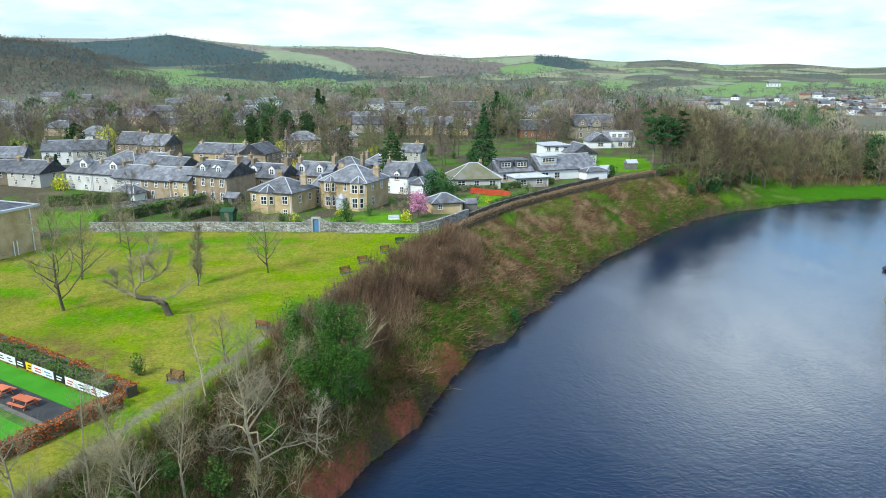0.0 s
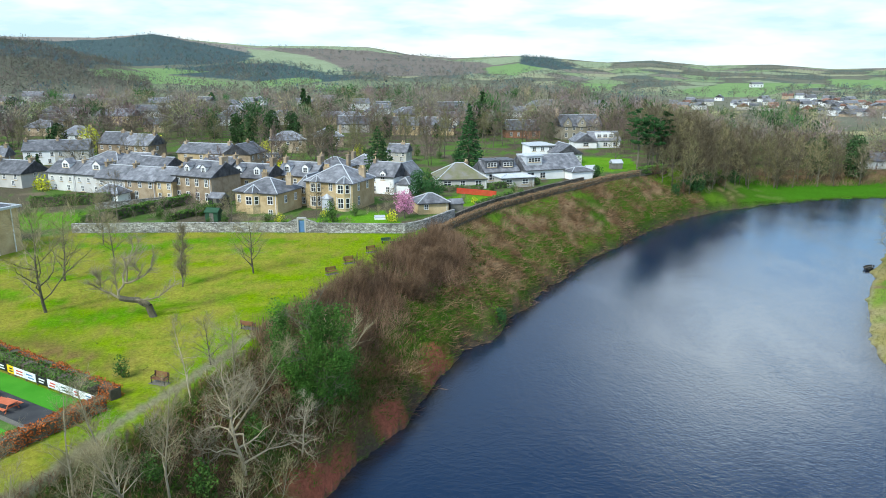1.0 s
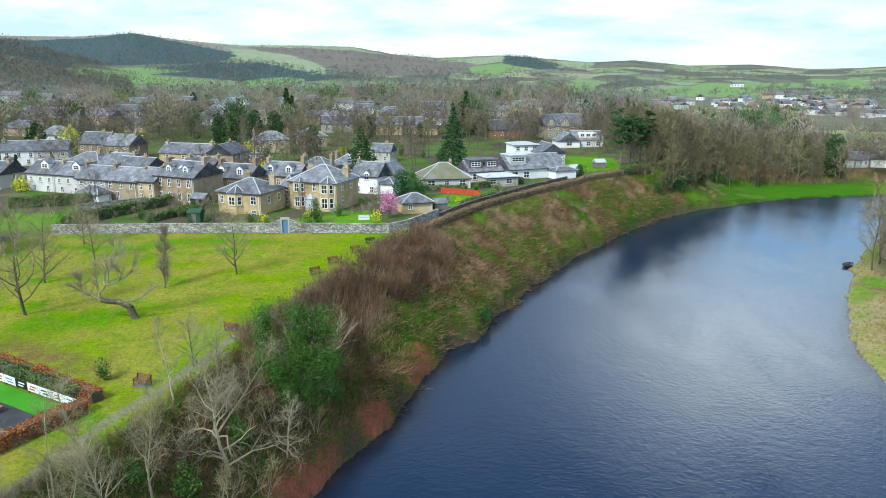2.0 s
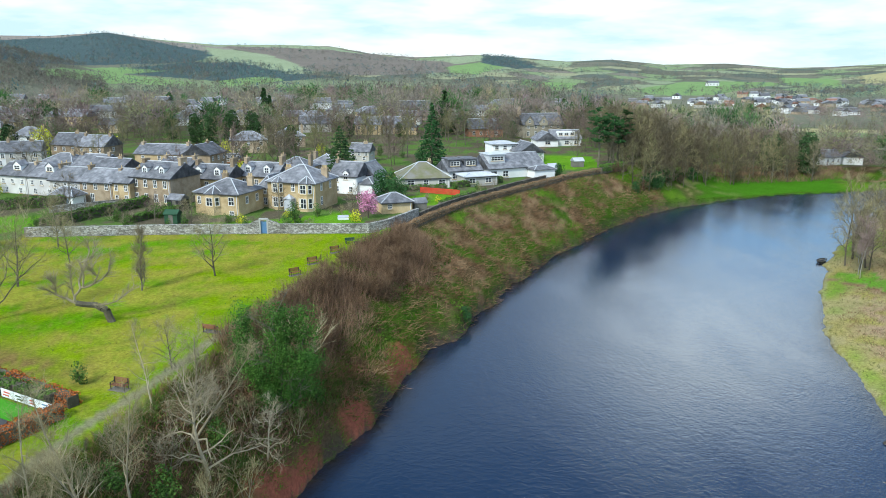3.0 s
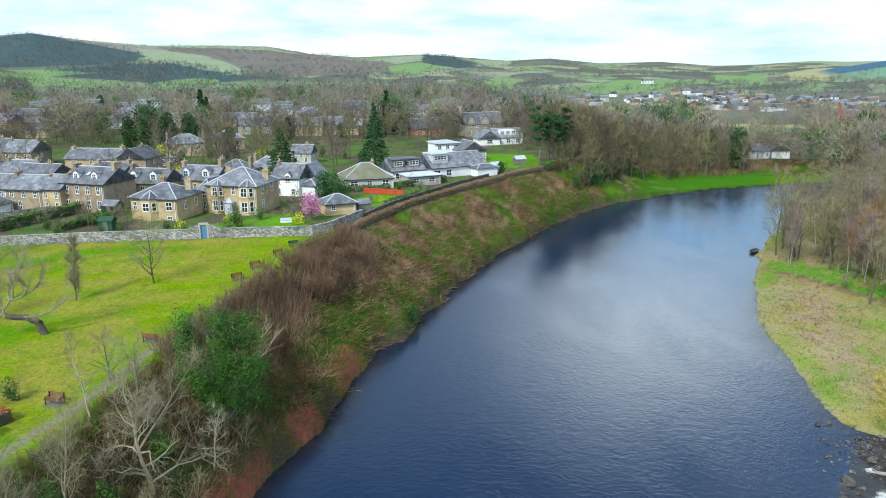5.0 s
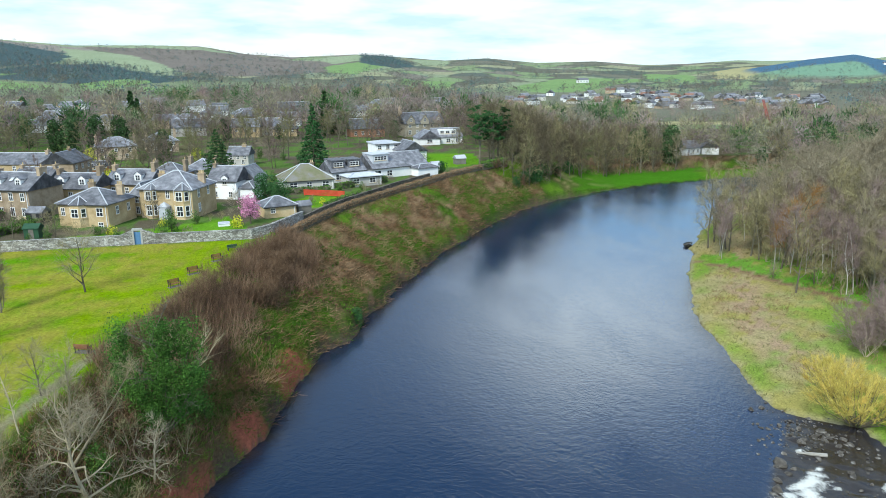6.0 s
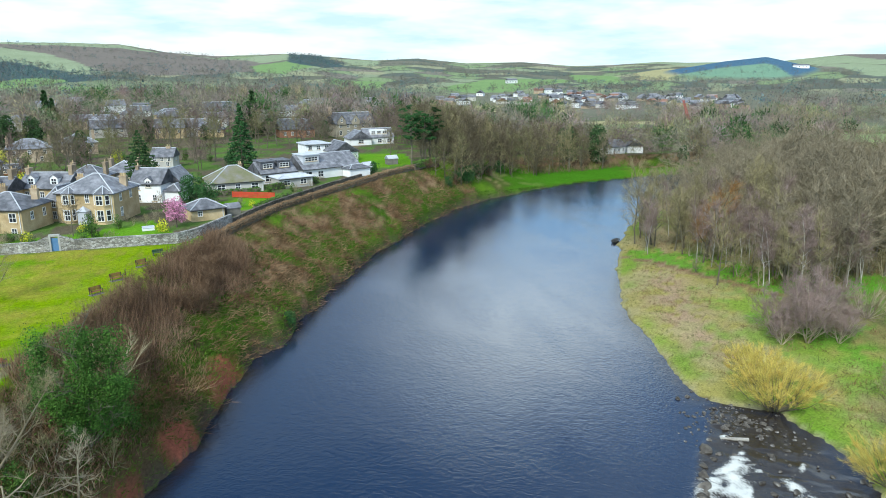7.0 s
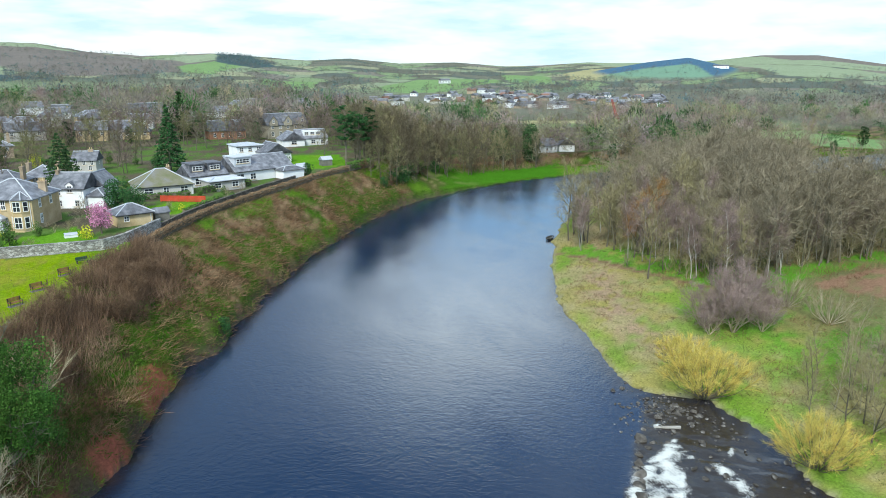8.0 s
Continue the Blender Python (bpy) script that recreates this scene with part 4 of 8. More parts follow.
def fallen_apple(seed):
    """An old tree whose trunk has sunk over sideways and sends up pale crooked branches."""
    rng = random.Random(seed)
    trunk, crown = Shape(), Shape()
    for radius, line in [((0.42, 0.30), [(0, 0, -0.2), (-0.45, 0, 1.4), (-1.3, 0.1, 2.0), (-2.1, 0.1, 2.2), (-3.3, 0, 2.6)]), ((0.145, 0.05), [(-3.3, 0, 2.6), (-4.2, 0.3, 3.2), (-5.1, 0.4, 3.7), (-5.8, 0.3, 4.3)]),
                         ((0.145, 0.05), [(-3.2, 0, 2.6), (-3.3, -0.2, 3.5), (-2.6, -0.5, 4.4), (-1.6, -0.8, 4.6), (-0.6, -0.6, 5.0), (0.2, -0.5, 5.8), (0.6, -0.3, 7.2)]),
                         ((0.13, 0.03), [(-2.7, -0.4, 4.3), (-2.6, 0.1, 5.4), (-1.9, 0.4, 6.6), (-1.4, 0.6, 8.0), (-1.6, 0.5, 9.4)]), ((0.11, 0.03), [(-2.4, -0.5, 4.4), (-2.2, -0.9, 5.8), (-2.4, -1.0, 7.2), (-1.2, -0.9, 7.6), (-0.7, -0.9, 9.0)]),
                         ((0.09, 0.03), [(-1.3, -0.8, 4.7), (-0.9, -1.2, 5.6), (-1.5, -1.4, 6.4), (-0.4, -1.6, 8.2)]), ((0.07, 0.02), [(-3.4, 0, 3.3), (-3.5, 0.2, 5.0), (-3.4, 0.2, 6.4)]),
                         ((0.06, 0.02), [(-5.0, 0.4, 3.7), (-5.0, 0.3, 4.7), (-5.5, 0.3, 5.5)]), ((0.1, 0.02), [(-2.0, 0.1, 2.3), (-0.8, -0.6, 2.2), (0.6, -0.9, 2.5), (1.8, -1.0, 3.4), (2.6, -1.0, 4.2)])]:
        pts = [Vector(p) for p in line]
        n = len(pts) - 1
        for i in range(n):
            ra, rb = (radius[0] + (radius[1] - radius[0]) * j / n for j in (i, i + 1))
            bend = pts[i].lerp(pts[i + 1], 0.5) + Vector((rng.gauss(0, 0.07), rng.gauss(0, 0.07), rng.gauss(0, 0.07)))
            shape = trunk if radius[0] > 0.15 else crown
            shape.tube(pts[i], bend, ra, (ra + rb) / 2, 7)
            shape.tube(bend, pts[i + 1], (ra + rb) / 2, rb, 7)
        if radius[0] < 0.4:
            for m in range(26):
                i = rng.randrange(max(0, n - 4), n)
                q = pts[i].lerp(pts[i + 1], rng.random())
                d = ((pts[i + 1] - pts[i]).normalized() + Vector((rng.gauss(0, 0.6), rng.gauss(0, 0.6), rng.gauss(0.2, 0.4)))).normalized()
                e = q + d * rng.uniform(0.6, 1.5)
                crown.tube(q, e, 0.022, 0.01, 3)
                for w in range(15):
                    v = q.lerp(e, rng.random())
                    for w2 in range(3):
                        crown.spike(v, v + (d + Vector((rng.gauss(0, 0.6), rng.gauss(0, 0.6), rng.gauss(0.1, 0.4)))) * rng.uniform(0.3, 0.9), 0.009, Vector((rng.gauss(0, 1), rng.gauss(0, 1), rng.gauss(0, 1))))
    return trunk, crown


def osier(seed, h, wide, stems=46):
    """A broad willow bush: stems leaning out from one foot to a dome, each ending in a brush of thin upright shoots."""
    rng = random.Random(seed)
    trunk, crown = Shape(), Shape()

    def any_way(a):
        return Vector((rng.gauss(0, a), rng.gauss(0, a), rng.gauss(0, a)))
    for i in range(stems):
        a, q = i * 2.4 + rng.uniform(-0.3, 0.3), math.sqrt((i + 0.5) / stems)
        out = wide * 0.40 * q
        foot = Vector((math.cos(a) * 0.5 * q, math.sin(a) * 0.5 * q, -0.2))
        end = Vector((math.cos(a) * out, math.sin(a) * out, h * (0.30 + 0.42 * math.sqrt(max(0, 1 - q * q * 0.9))) * rng.uniform(0.85, 1.1)))
        knee = foot.lerp(end, 0.5) + Vector((math.cos(a) * out * 0.12, math.sin(a) * out * 0.12, -0.15)) + any_way(0.12)
        trunk.tube(foot, knee, 0.06, 0.04, 5)
        trunk.tube(knee, end, 0.04, 0.02, 4)
        for j in range(8):
            p = knee.lerp(end, rng.uniform(0.1, 1.0)) if j else foot.lerp(knee, rng.uniform(0.5, 1.0))
            d = (Vector((math.cos(a) * q * 0.8, math.sin(a) * q * 0.8, 1.0)) + any_way(0.35)).normalized()
            e = p + d * h * rng.uniform(0.14, 0.26)
            crown.tube(p, e, 0.016, 0.008, 3)
            for m in range(34):
                v = p.lerp(e, rng.uniform(0.1, 1.0))
                crown.spike(v, v + (d + any_way(0.5)).normalized() * h * rng.uniform(0.07, 0.17), 0.024, (v - Vector((0, 0, h * 0.2))).normalized() + any_way(0.4))
    return trunk, crown


def ivy_column(seed):
    """A dead-topped tree smothered in ivy: upright masses of leaves with bare branches sticking out."""
    rng = random.Random(seed)
    trunk, crown = Shape(), Shape()
    for x, y, z, rx, rz, n in [(-3.0, 0.4, 8.0, 0.95, 3.3, 20), (-2.2, -0.4, 5.0, 1.3, 2.4, 16), (0.2, 0.4, 9.2, 1.15, 3.4, 24), (0.4, -0.6, 6.2, 1.5, 2.4, 20), (2.6, 0.6, 8.2, 0.9, 2.2, 14), (3.0, -0.8, 5.4, 1.3, 1.6, 16),
                               (0.2, -0.6, 3.2, 2.0, 2.2, 20), (-1.4, -0.8, 2.4, 1.4, 1.8, 10), (2.0, -0.2, 2.4, 1.4, 1.8, 10)]:
        trunk.tube((0, 0, -0.3), (x, y, z - rz * 0.4), 0.16, 0.06, 6)
        for i in range(n):                               # hanging bunches, dense inside, ragged outside
            c = Vector((x + rng.gauss(0, rx * 0.5), y + rng.gauss(0, rx * 0.5), max(0.4, z + rng.gauss(0, rz * 0.5))))
            w = rng.uniform(0.25, 0.55)
            for j in range(200):
                p = c + Vector((rng.gauss(0, w), rng.gauss(0, w), rng.gauss(0, w * 1.4)))
                leaves(crown, rng, p, (0.05, 0.05, 0.05), 1, 0.08, 0.2)
    for x, y, z in [(-1.8, -2.2, 7.4), (-1.0, -2.3, 6.6), (1.4, -2.3, 4.4), (2.9, -2.0, 3.4), (3.6, 0.2, 6.3), (-0.6, -1.9, 9.6), (-2.4, -1.2, 10.6), (1.2, 0.2, 12.2)]:
        p = Vector((0, 0, z - 2.2))
        q = Vector((x, y, z))
        trunk.tube(p, q, 0.05, 0.03, 5)
        for i in range(7):
            e = q + Vector((rng.gauss(0, 0.6), rng.gauss(-0.2, 0.5), rng.gauss(0.2, 0.5)))
            trunk.tube(p.lerp(q, rng.uniform(0.6, 1)), e, 0.022, 0.009, 4)
            for m in range(3):
                trunk.tube(e, e + Vector((rng.gauss(0, 0.3), rng.gauss(0, 0.3), rng.gauss(0.1, 0.3))), 0.014, 0, 3)
    return trunk, crown


def scots_pine(seed):
    """A tall pine: long bare forking stem, flat pads of needles on crooked limbs with gaps between them."""
    rng = random.Random(seed)
    trunk, crown = Shape(), Shape()
    line = [Vector((0, 0, -0.3)), Vector((0.15, 0.1, 5)), Vector((-0.1, 0.3, 10)), Vector((0.3, 0.2, 14.5))]
    for i in range(3):
        trunk.tube(line[i], line[i + 1], 0.30 - 0.07 * i, 0.23 - 0.07 * i, 7)
    for i in range(24):
        z = rng.uniform(6.2, 14.8)
        a = i * 2.4 + rng.uniform(-0.4, 0.4)
        l = rng.uniform(1.6, 4.4) * (1.0 if z < 12 else 0.7)
        root = Vector((0.1, 0.2, z - 0.9))
        tip = Vector((math.cos(a) * l, math.sin(a) * l, z + rng.uniform(-0.2, 0.7)))
        trunk.tube(root, root.lerp(tip, 0.55) + Vector((0, 0, 0.3)), 0.09, 0.06, 4)
        trunk.tube(root.lerp(tip, 0.55) + Vector((0, 0, 0.3)), tip, 0.06, 0.03, 4)
        for j in range(5):
            c = root.lerp(tip, rng.uniform(0.55, 1.08)) + Vector((rng.gauss(0, 0.45), rng.gauss(0, 0.45), rng.gauss(0.25, 0.2)))
            leaves(crown, rng, c, (0.75, 0.75, 0.28), 46, 0.17, 0.1)
    return trunk, crown


PLANTS = {}


def plant(kind, name, x, y, size=1.0, turn=0.0, z=None, label=None, group=None):
    """Sets one plant of a kind at a place. The first of its kind is built, the others are copies of it."""
    spec = PLANTS[kind]
    base = height(x, y) if z is None else z
    m = pose(x, y, base, 0, 0, turn) @ Matrix.Scale(size, 4)
    if "first" not in spec:
        ob = thing(name, m, label or spec["label"], spec["category"], group or spec.get("group", ""))
        trunk, crown = spec["make"]()
        spec["shapes"] = (trunk, crown)
        part("trunk", trunk, spec["bark"], ob)
        part("crown", crown, spec["crown"], ob)
        spec["first"] = ob
        return ob
    ob = copy_thing(spec["first"], pose(x, y, base, 0, 0, turn))
    ob.name = name
    ob.scale = (size, size, size)
    if label:
        ob["label"] = label
    if group:
        ob["group"] = group
    return ob


def grove(name, label, entries):
    """Many trees in one mesh, for woods too thick to count. Entries: kind, x, y, size, turn."""
    mats, vs, loops, starts, which = [], [], [], [], []
    nv = nl = 0
    for key, x, y, size, turn in entries:
        spec = PLANTS[key]
        if "shapes" not in spec:
            spec["shapes"] = spec["make"]()
        if "flat" not in spec:
            spec["flat"] = []
            for sh in spec["shapes"]:
                cnt = np.array([len(f) for f in sh.f])
                spec["flat"].append((np.array(sh.v), np.array([i for f in sh.f for i in f]), np.concatenate([[0], np.cumsum(cnt)[:-1]])))
        z = height(x, y)
        a = math.radians(turn)
        rot = np.array([[math.cos(a), math.sin(a), 0], [-math.sin(a), math.cos(a), 0], [0, 0, 1]])
        for (v, l, st), mat in zip(spec["flat"], (spec["bark"], spec["crown"])):
            if mat not in mats:
                mats.append(mat)
            vs.append(v @ rot * size + np.array([x, y, z]))
            loops.append(l + nv)
            starts.append(st + nl)
            which.append(np.full(len(st), mats.index(mat)))
            nv += len(v)
            nl += len(l)
    vs, loops, starts, which = np.concatenate(vs), np.concatenate(loops), np.concatenate(starts), np.concatenate(which)
    me = bpy.data.meshes.new(name)
    me.vertices.add(len(vs))
    me.vertices.foreach_set("co", vs.ravel())
    me.loops.add(len(loops))
    me.loops.foreach_set("vertex_index", loops)
    me.polygons.add(len(starts))
    me.polygons.foreach_set("loop_start", starts)
    for m in mats:
        me.materials.append(MATS[m])
    me.polygons.foreach_set("material_index", which)
    me.update(calc_edges=True)
    return tagged(new(name, me), label, "woodland", kind="stuff")


def kind(key, make, bark, crown, label, category, group=""):
    PLANTS[key] = dict(make=make, bark=bark, crown=crown, label=label, category=category, group=group)


for i in range(3):
    kind("wood%d" % i, lambda i=i: bare_tree(20 + i, 13, 0.34, 12, 6, 8, 0.2, 0.17, thick=0.026, up=0.75, twig_len=0.12), "bark", "brown_twigs",
         "leafless grey-brown deciduous tree in early spring", "tree", "bare trees of the woods")
    kind("olive%d" % i, lambda i=i: bare_tree(25 + i, 13, 0.34, 12, 6, 8, 0.2, 0.17, thick=0.026, up=0.75, twig_len=0.12), "bark", "olive_twigs",
         "leafless olive-grey tree beginning to bud", "tree", "bare trees of the woods")
    kind("birch%d" % i, lambda i=i: bare_tree(30 + i, 13, 0.20, 15, 6, 8, 0.26, 0.085, thick=0.020, up=1.1), "birch_bark", "purple_twigs",
         "slim pale-barked birch without leaves", "tree", "birches on the far bank")
    kind("deep%d" % i, lambda i=i: bare_tree(90 + i, 13, 0.40, 11, 4, 7, 0.28, 0.15, thick=0.034, up=0.6, twig_len=0.13), "bark", "deep_twigs" if i else "brown_twigs",
         "leafless tree in the depth of the wood", "tree", "bare trees of the woods")
    kind("thick%d" % i, lambda i=i: bare_tree(93 + i, 13, 0.40, 11, 4, 7, 0.2, 0.15, thick=0.034, up=0.6, twig_len=0.13), "bark", "bend_twigs" if i else "town_olive",
         "leafless tree in the depth of the wood", "tree", "bare trees of the woods")
    kind("bend%d" % i, lambda i=i: bare_tree(96 + i, 13, 0.36, 12, 6, 8, 0.14, 0.17, thick=0.026, up=0.75, twig_len=0.12), "bark", ("bend_twigs", "bend_twigs", "town_olive")[i],
         "leafless dark brown tree of the wood by the bend", "tree", "bare trees of the woods")
    kind("town%d" % i, lambda i=i: bare_tree(40 + i, 11, 0.42, 11, 5, 7, 0.2, 0.16, thick=0.030, twig_len=0.13), "bark", ("town_twigs", "town_olive", "town_pink")[i],
         "leafless brown garden tree among the houses", "tree", "bare trees in the town")
    kind("park%d" % i, lambda i=i: bare_tree(50 + i, 9.3, 0.42, 17, 8, 8, 0.12, 0.14, thick=0.013, twig_len=0.13, up=0.75), "bark", "pale_twigs",
         "young leafless tree standing on the lawn", "tree", "trees in the park")
    kind("pale%d" % i, lambda i=i: bare_tree(62 + i, 14, 0.24, 14, 8, 9, 0.2, 0.15, thick=0.010, twig_len=0.10, up=1.0, stems=1 + (i == 1)), "pale_bark", "pale_twigs",
         "slim grey leafless tree on the wooded slope", "tree", "pale trees on the slope")
kind("orange", lambda: bare_tree(69, 13, 0.25, 14, 6, 8, 0.15, 0.15, thick=0.03, up=1.1), "bark", "orange_twigs", "leafless tree with orange-brown twigs", "tree", "bare trees of the woods")
kind("ghost", lambda: bare_tree(61, 13, 0.36, 17, 8, 6, 0.08, 0.2, wob=0.36, thick=0.017, twig_len=0.09), "pale_bark", "pale_bark", "gnarled pale leafless tree on the river bank", "tree")
kind("poplar", lambda: bare_tree(64, 8.5, 0.2, 20, 7, 10, 0.06, 0.12, up=2.4, thick=0.016), "bark", "brown_twigs", "narrow upright leafless tree on the lawn", "tree")
kind("apple", lambda: fallen_apple(65), "bark", "pale_bark", "old leaning gnarled tree with pale branches on the lawn", "tree")
kind("bush", lambda: bare_tree(66, 4, 0.55, 7, 4, 6, 0.03, 0.05, up=1.2, thick=0.02, stems=2, twig_len=0.2), "bark", "brown_twigs", "leafless brown bush on the slope", "shrub", "bare bushes")
kind("olivebush", lambda: bare_tree(67, 4, 0.55, 7, 4, 6, 0.03, 0.05, up=1.2, thick=0.02, stems=2, twig_len=0.2), "pale_bark", "olive_twigs", "leafless olive-brown bush on the slope", "shrub", "bare bushes")
kind("purplebush", lambda: bare_tree(68, 7.8, 0.36, 10, 6, 11, 0.15, 0.08, up=0.8, thick=0.013, stems=6, twig_len=0.12, fan=0.5), "pale_bark", "purple_twigs", "purple-brown leafless thicket bush", "shrub", "bare bushes")
kind("brush", lambda: bare_tree(66, 3.6, 0.5, 9, 4, 6, 0.03, 0.04, up=1.3, thick=0.017, stems=3, twig_len=0.2), "red_bark", "rust_twigs", "leafless red-brown bush on the bank", "shrub", "bare bushes")
kind("smallfir", lambda: leafy(83, 10, 6.5, 760, 0.42, 11, 0.12, None, 0.2), "bark", "dark_evergreen", "dark conifer in the town", "tree")
kind("fir", lambda: conifer(70, 14, 0.40, 20, 17, 0.12, 0.24), "bark", "dark_evergreen", "dark green spreading fir tree", "tree")
kind("spruce", lambda: conifer(71, 19, 0.25, 32, 15, 0.22, 0.26), "bark", "evergreen", "tall dark green spruce in a garden", "tree")
kind("farfir", lambda: conifer(80, 14, 0.27, 13, 9, 0.25, 0.75), "bark", "dark_evergreen", "dark conifer among bare trees", "tree", "conifers in the town")
kind("pine", lambda: scots_pine(72), "bark", "evergreen", "tall pine with a bare stem and a dark crown", "tree", "pines at the edge of the town")
kind("ivytree", lambda: ivy_column(73), "bark", "ivy", "bright green ivy-clad tree on the river bank", "tree")
kind("darktree", lambda: leafy(74, 11, 7, 2300, 0.28, 14, 0.1, None, 0.22), "bark", "dark_evergreen", "dense dark evergreen tree", "tree", "evergreens in the town")
kind("shrub", lambda: leafy(75, 2.2, 2.4, 700, 0.09, 7, 0.15, None, 0.24), "bark", "hedge_green", "rounded green garden shrub", "shrub", "garden shrubs")
kind("brightshrub", lambda: leafy(81, 1.4, 2.0, 260, 0.12, 4, 0.2), "bark", "yellow_leaf", "small yellow-green garden shrub", "shrub", "garden shrubs")
kind("laurel", lambda: leafy(82, 5.5, 6.5, 2400, 0.16, 12, 0.1, None, 0.24), "bark", "evergreen", "large rounded dark green laurel", "shrub", "garden shrubs")
kind("blossom", lambda: leafy(76, 5.2, 5, 2200, 0.11, 14, 0.3, None, 0.2), "bark", "blossom", "garden cherry in full pink blossom", "tree")
kind("yellowtree", lambda: leafy(77, 6, 6, 1000, 0.22, 9, 0.15), "bark", "yellow_leaf", "yellow-green willow in fresh leaf", "tree", "yellow willows")
kind("gorse", lambda: osier(78, 6.6, 13), "bark", "yellow_twigs", "broad golden-twigged willow shrub on the shore", "shrub", "golden willows")
kind("pollard", lambda: stools(79, 4.8, 8.2, 16, 0.011), "pale_bark", "pale_twigs", "pale many-stemmed leafless shrub", "shrub", "pale shrubs on the far bank")

# trees of the park and the near slope
for key, name, x, y, s, a in [("park0", "tree", -43.8, 77, 1.35, 0), ("park1", "tree", -47.9, 89.4, 1.05, 40), ("park2", "tree", -46.3, 100.8, 0.75, 80),
                              ("apple", "leaning_tree", -31.0, 75.5, 1, 22), ("poplar", "tree", -31.6, 86.7, 1, 0), ("park1", "young_tree", -24, 92.8, 0.95, 130), ("park0", "tree", -52, 110, 0.9, 200),
                              ("park2", "tree", -57, 74, 1.1, 20), ("shrub", "shrub", -27.7, 59.2, 0.8, 0), ("park2", "sapling", -20.6, 62, 0.55, 60),
                              ("ghost", "tree", -15.4, 52.8, 0.95, 0), ("ghost", "tree", -11.6, 57.6, 0.5, 120), ("pale0", "tree", -19.3, 46.5, 0.75, 0), ("pale1", "tree", -21.7, 44.4, 0.78, 90),
                              ("pale2", "tree", -24.2, 42.6, 0.6, 30), ("pale1", "tree", -17.2, 54.5, 0.85, 200), ("pale2", "tree", -27, 39.5, 0.75, 140), ("pale0", "tree", -30, 38, 0.7, 250),
                              ("pale1", "tree", -22.5, 40.5, 0.55, 300), ("pale0", "tree", -25, 36.5, 0.6, 40), ("pale2", "tree", -20.5, 55.8, 0.55, 75), ("ivytree", "ivy_clad_tree", -11.2, 63.5, 1, 10),
                              ("pollard", "pale_shrub", -10.6, 71.5, 1.1, 20), ("olivebush", "bush", -12.6, 53, 1.0, 0), ("olivebush", "bush", -14.6, 49.5, 1.1, 90), ("bush", "bush", -18, 51, 1.0, 0),
                              ("bush", "bush", -16.5, 57.5, 0.9, 60), ("olivebush", "bush", -13.5, 59.5, 0.8, 200), ("bush", "bush", -14, 66, 0.9, 90), ("olivebush", "bush", -9.5, 62, 0.7, 10),
                              ("bush", "bush", -21.5, 49.5, 0.8, 20), ("olivebush", "bush", -24.5, 46.8, 0.7, 130), ("shrub", "shrub", -17.5, 48.5, 1.3, 0), ("shrub", "shrub", -20.5, 46.8, 1.1, 50),
                              ("shrub", "shrub", -15.2, 55.8, 1.2, 90), ("shrub", "shrub", -22.2, 42.3, 1.0, 10), ("laurel", "bush", 10.8, 100.6, 0.42, 0), ("shrub", "shrub", -8.2, 67.5, 1.1, 0)]:
    plant(key, name, x, y, s, a)
rng = random.Random(8)
n = 0
while n < 34:    # bushes of the thicket on the upper bank
    x, y = rng.uniform(-17, 3), rng.uniform(70, 118)
    k = {q: v[0] for q, v in land(np.array([x]), np.array([y]))[1].items()}
    if not k["bank"] or k["s"] < 0.45 or k["s"] > 0.93:
        continue
    plant("brush", "bush", x, y, rng.uniform(0.75, 1.15), rng.uniform(0, 360))
    n += 1

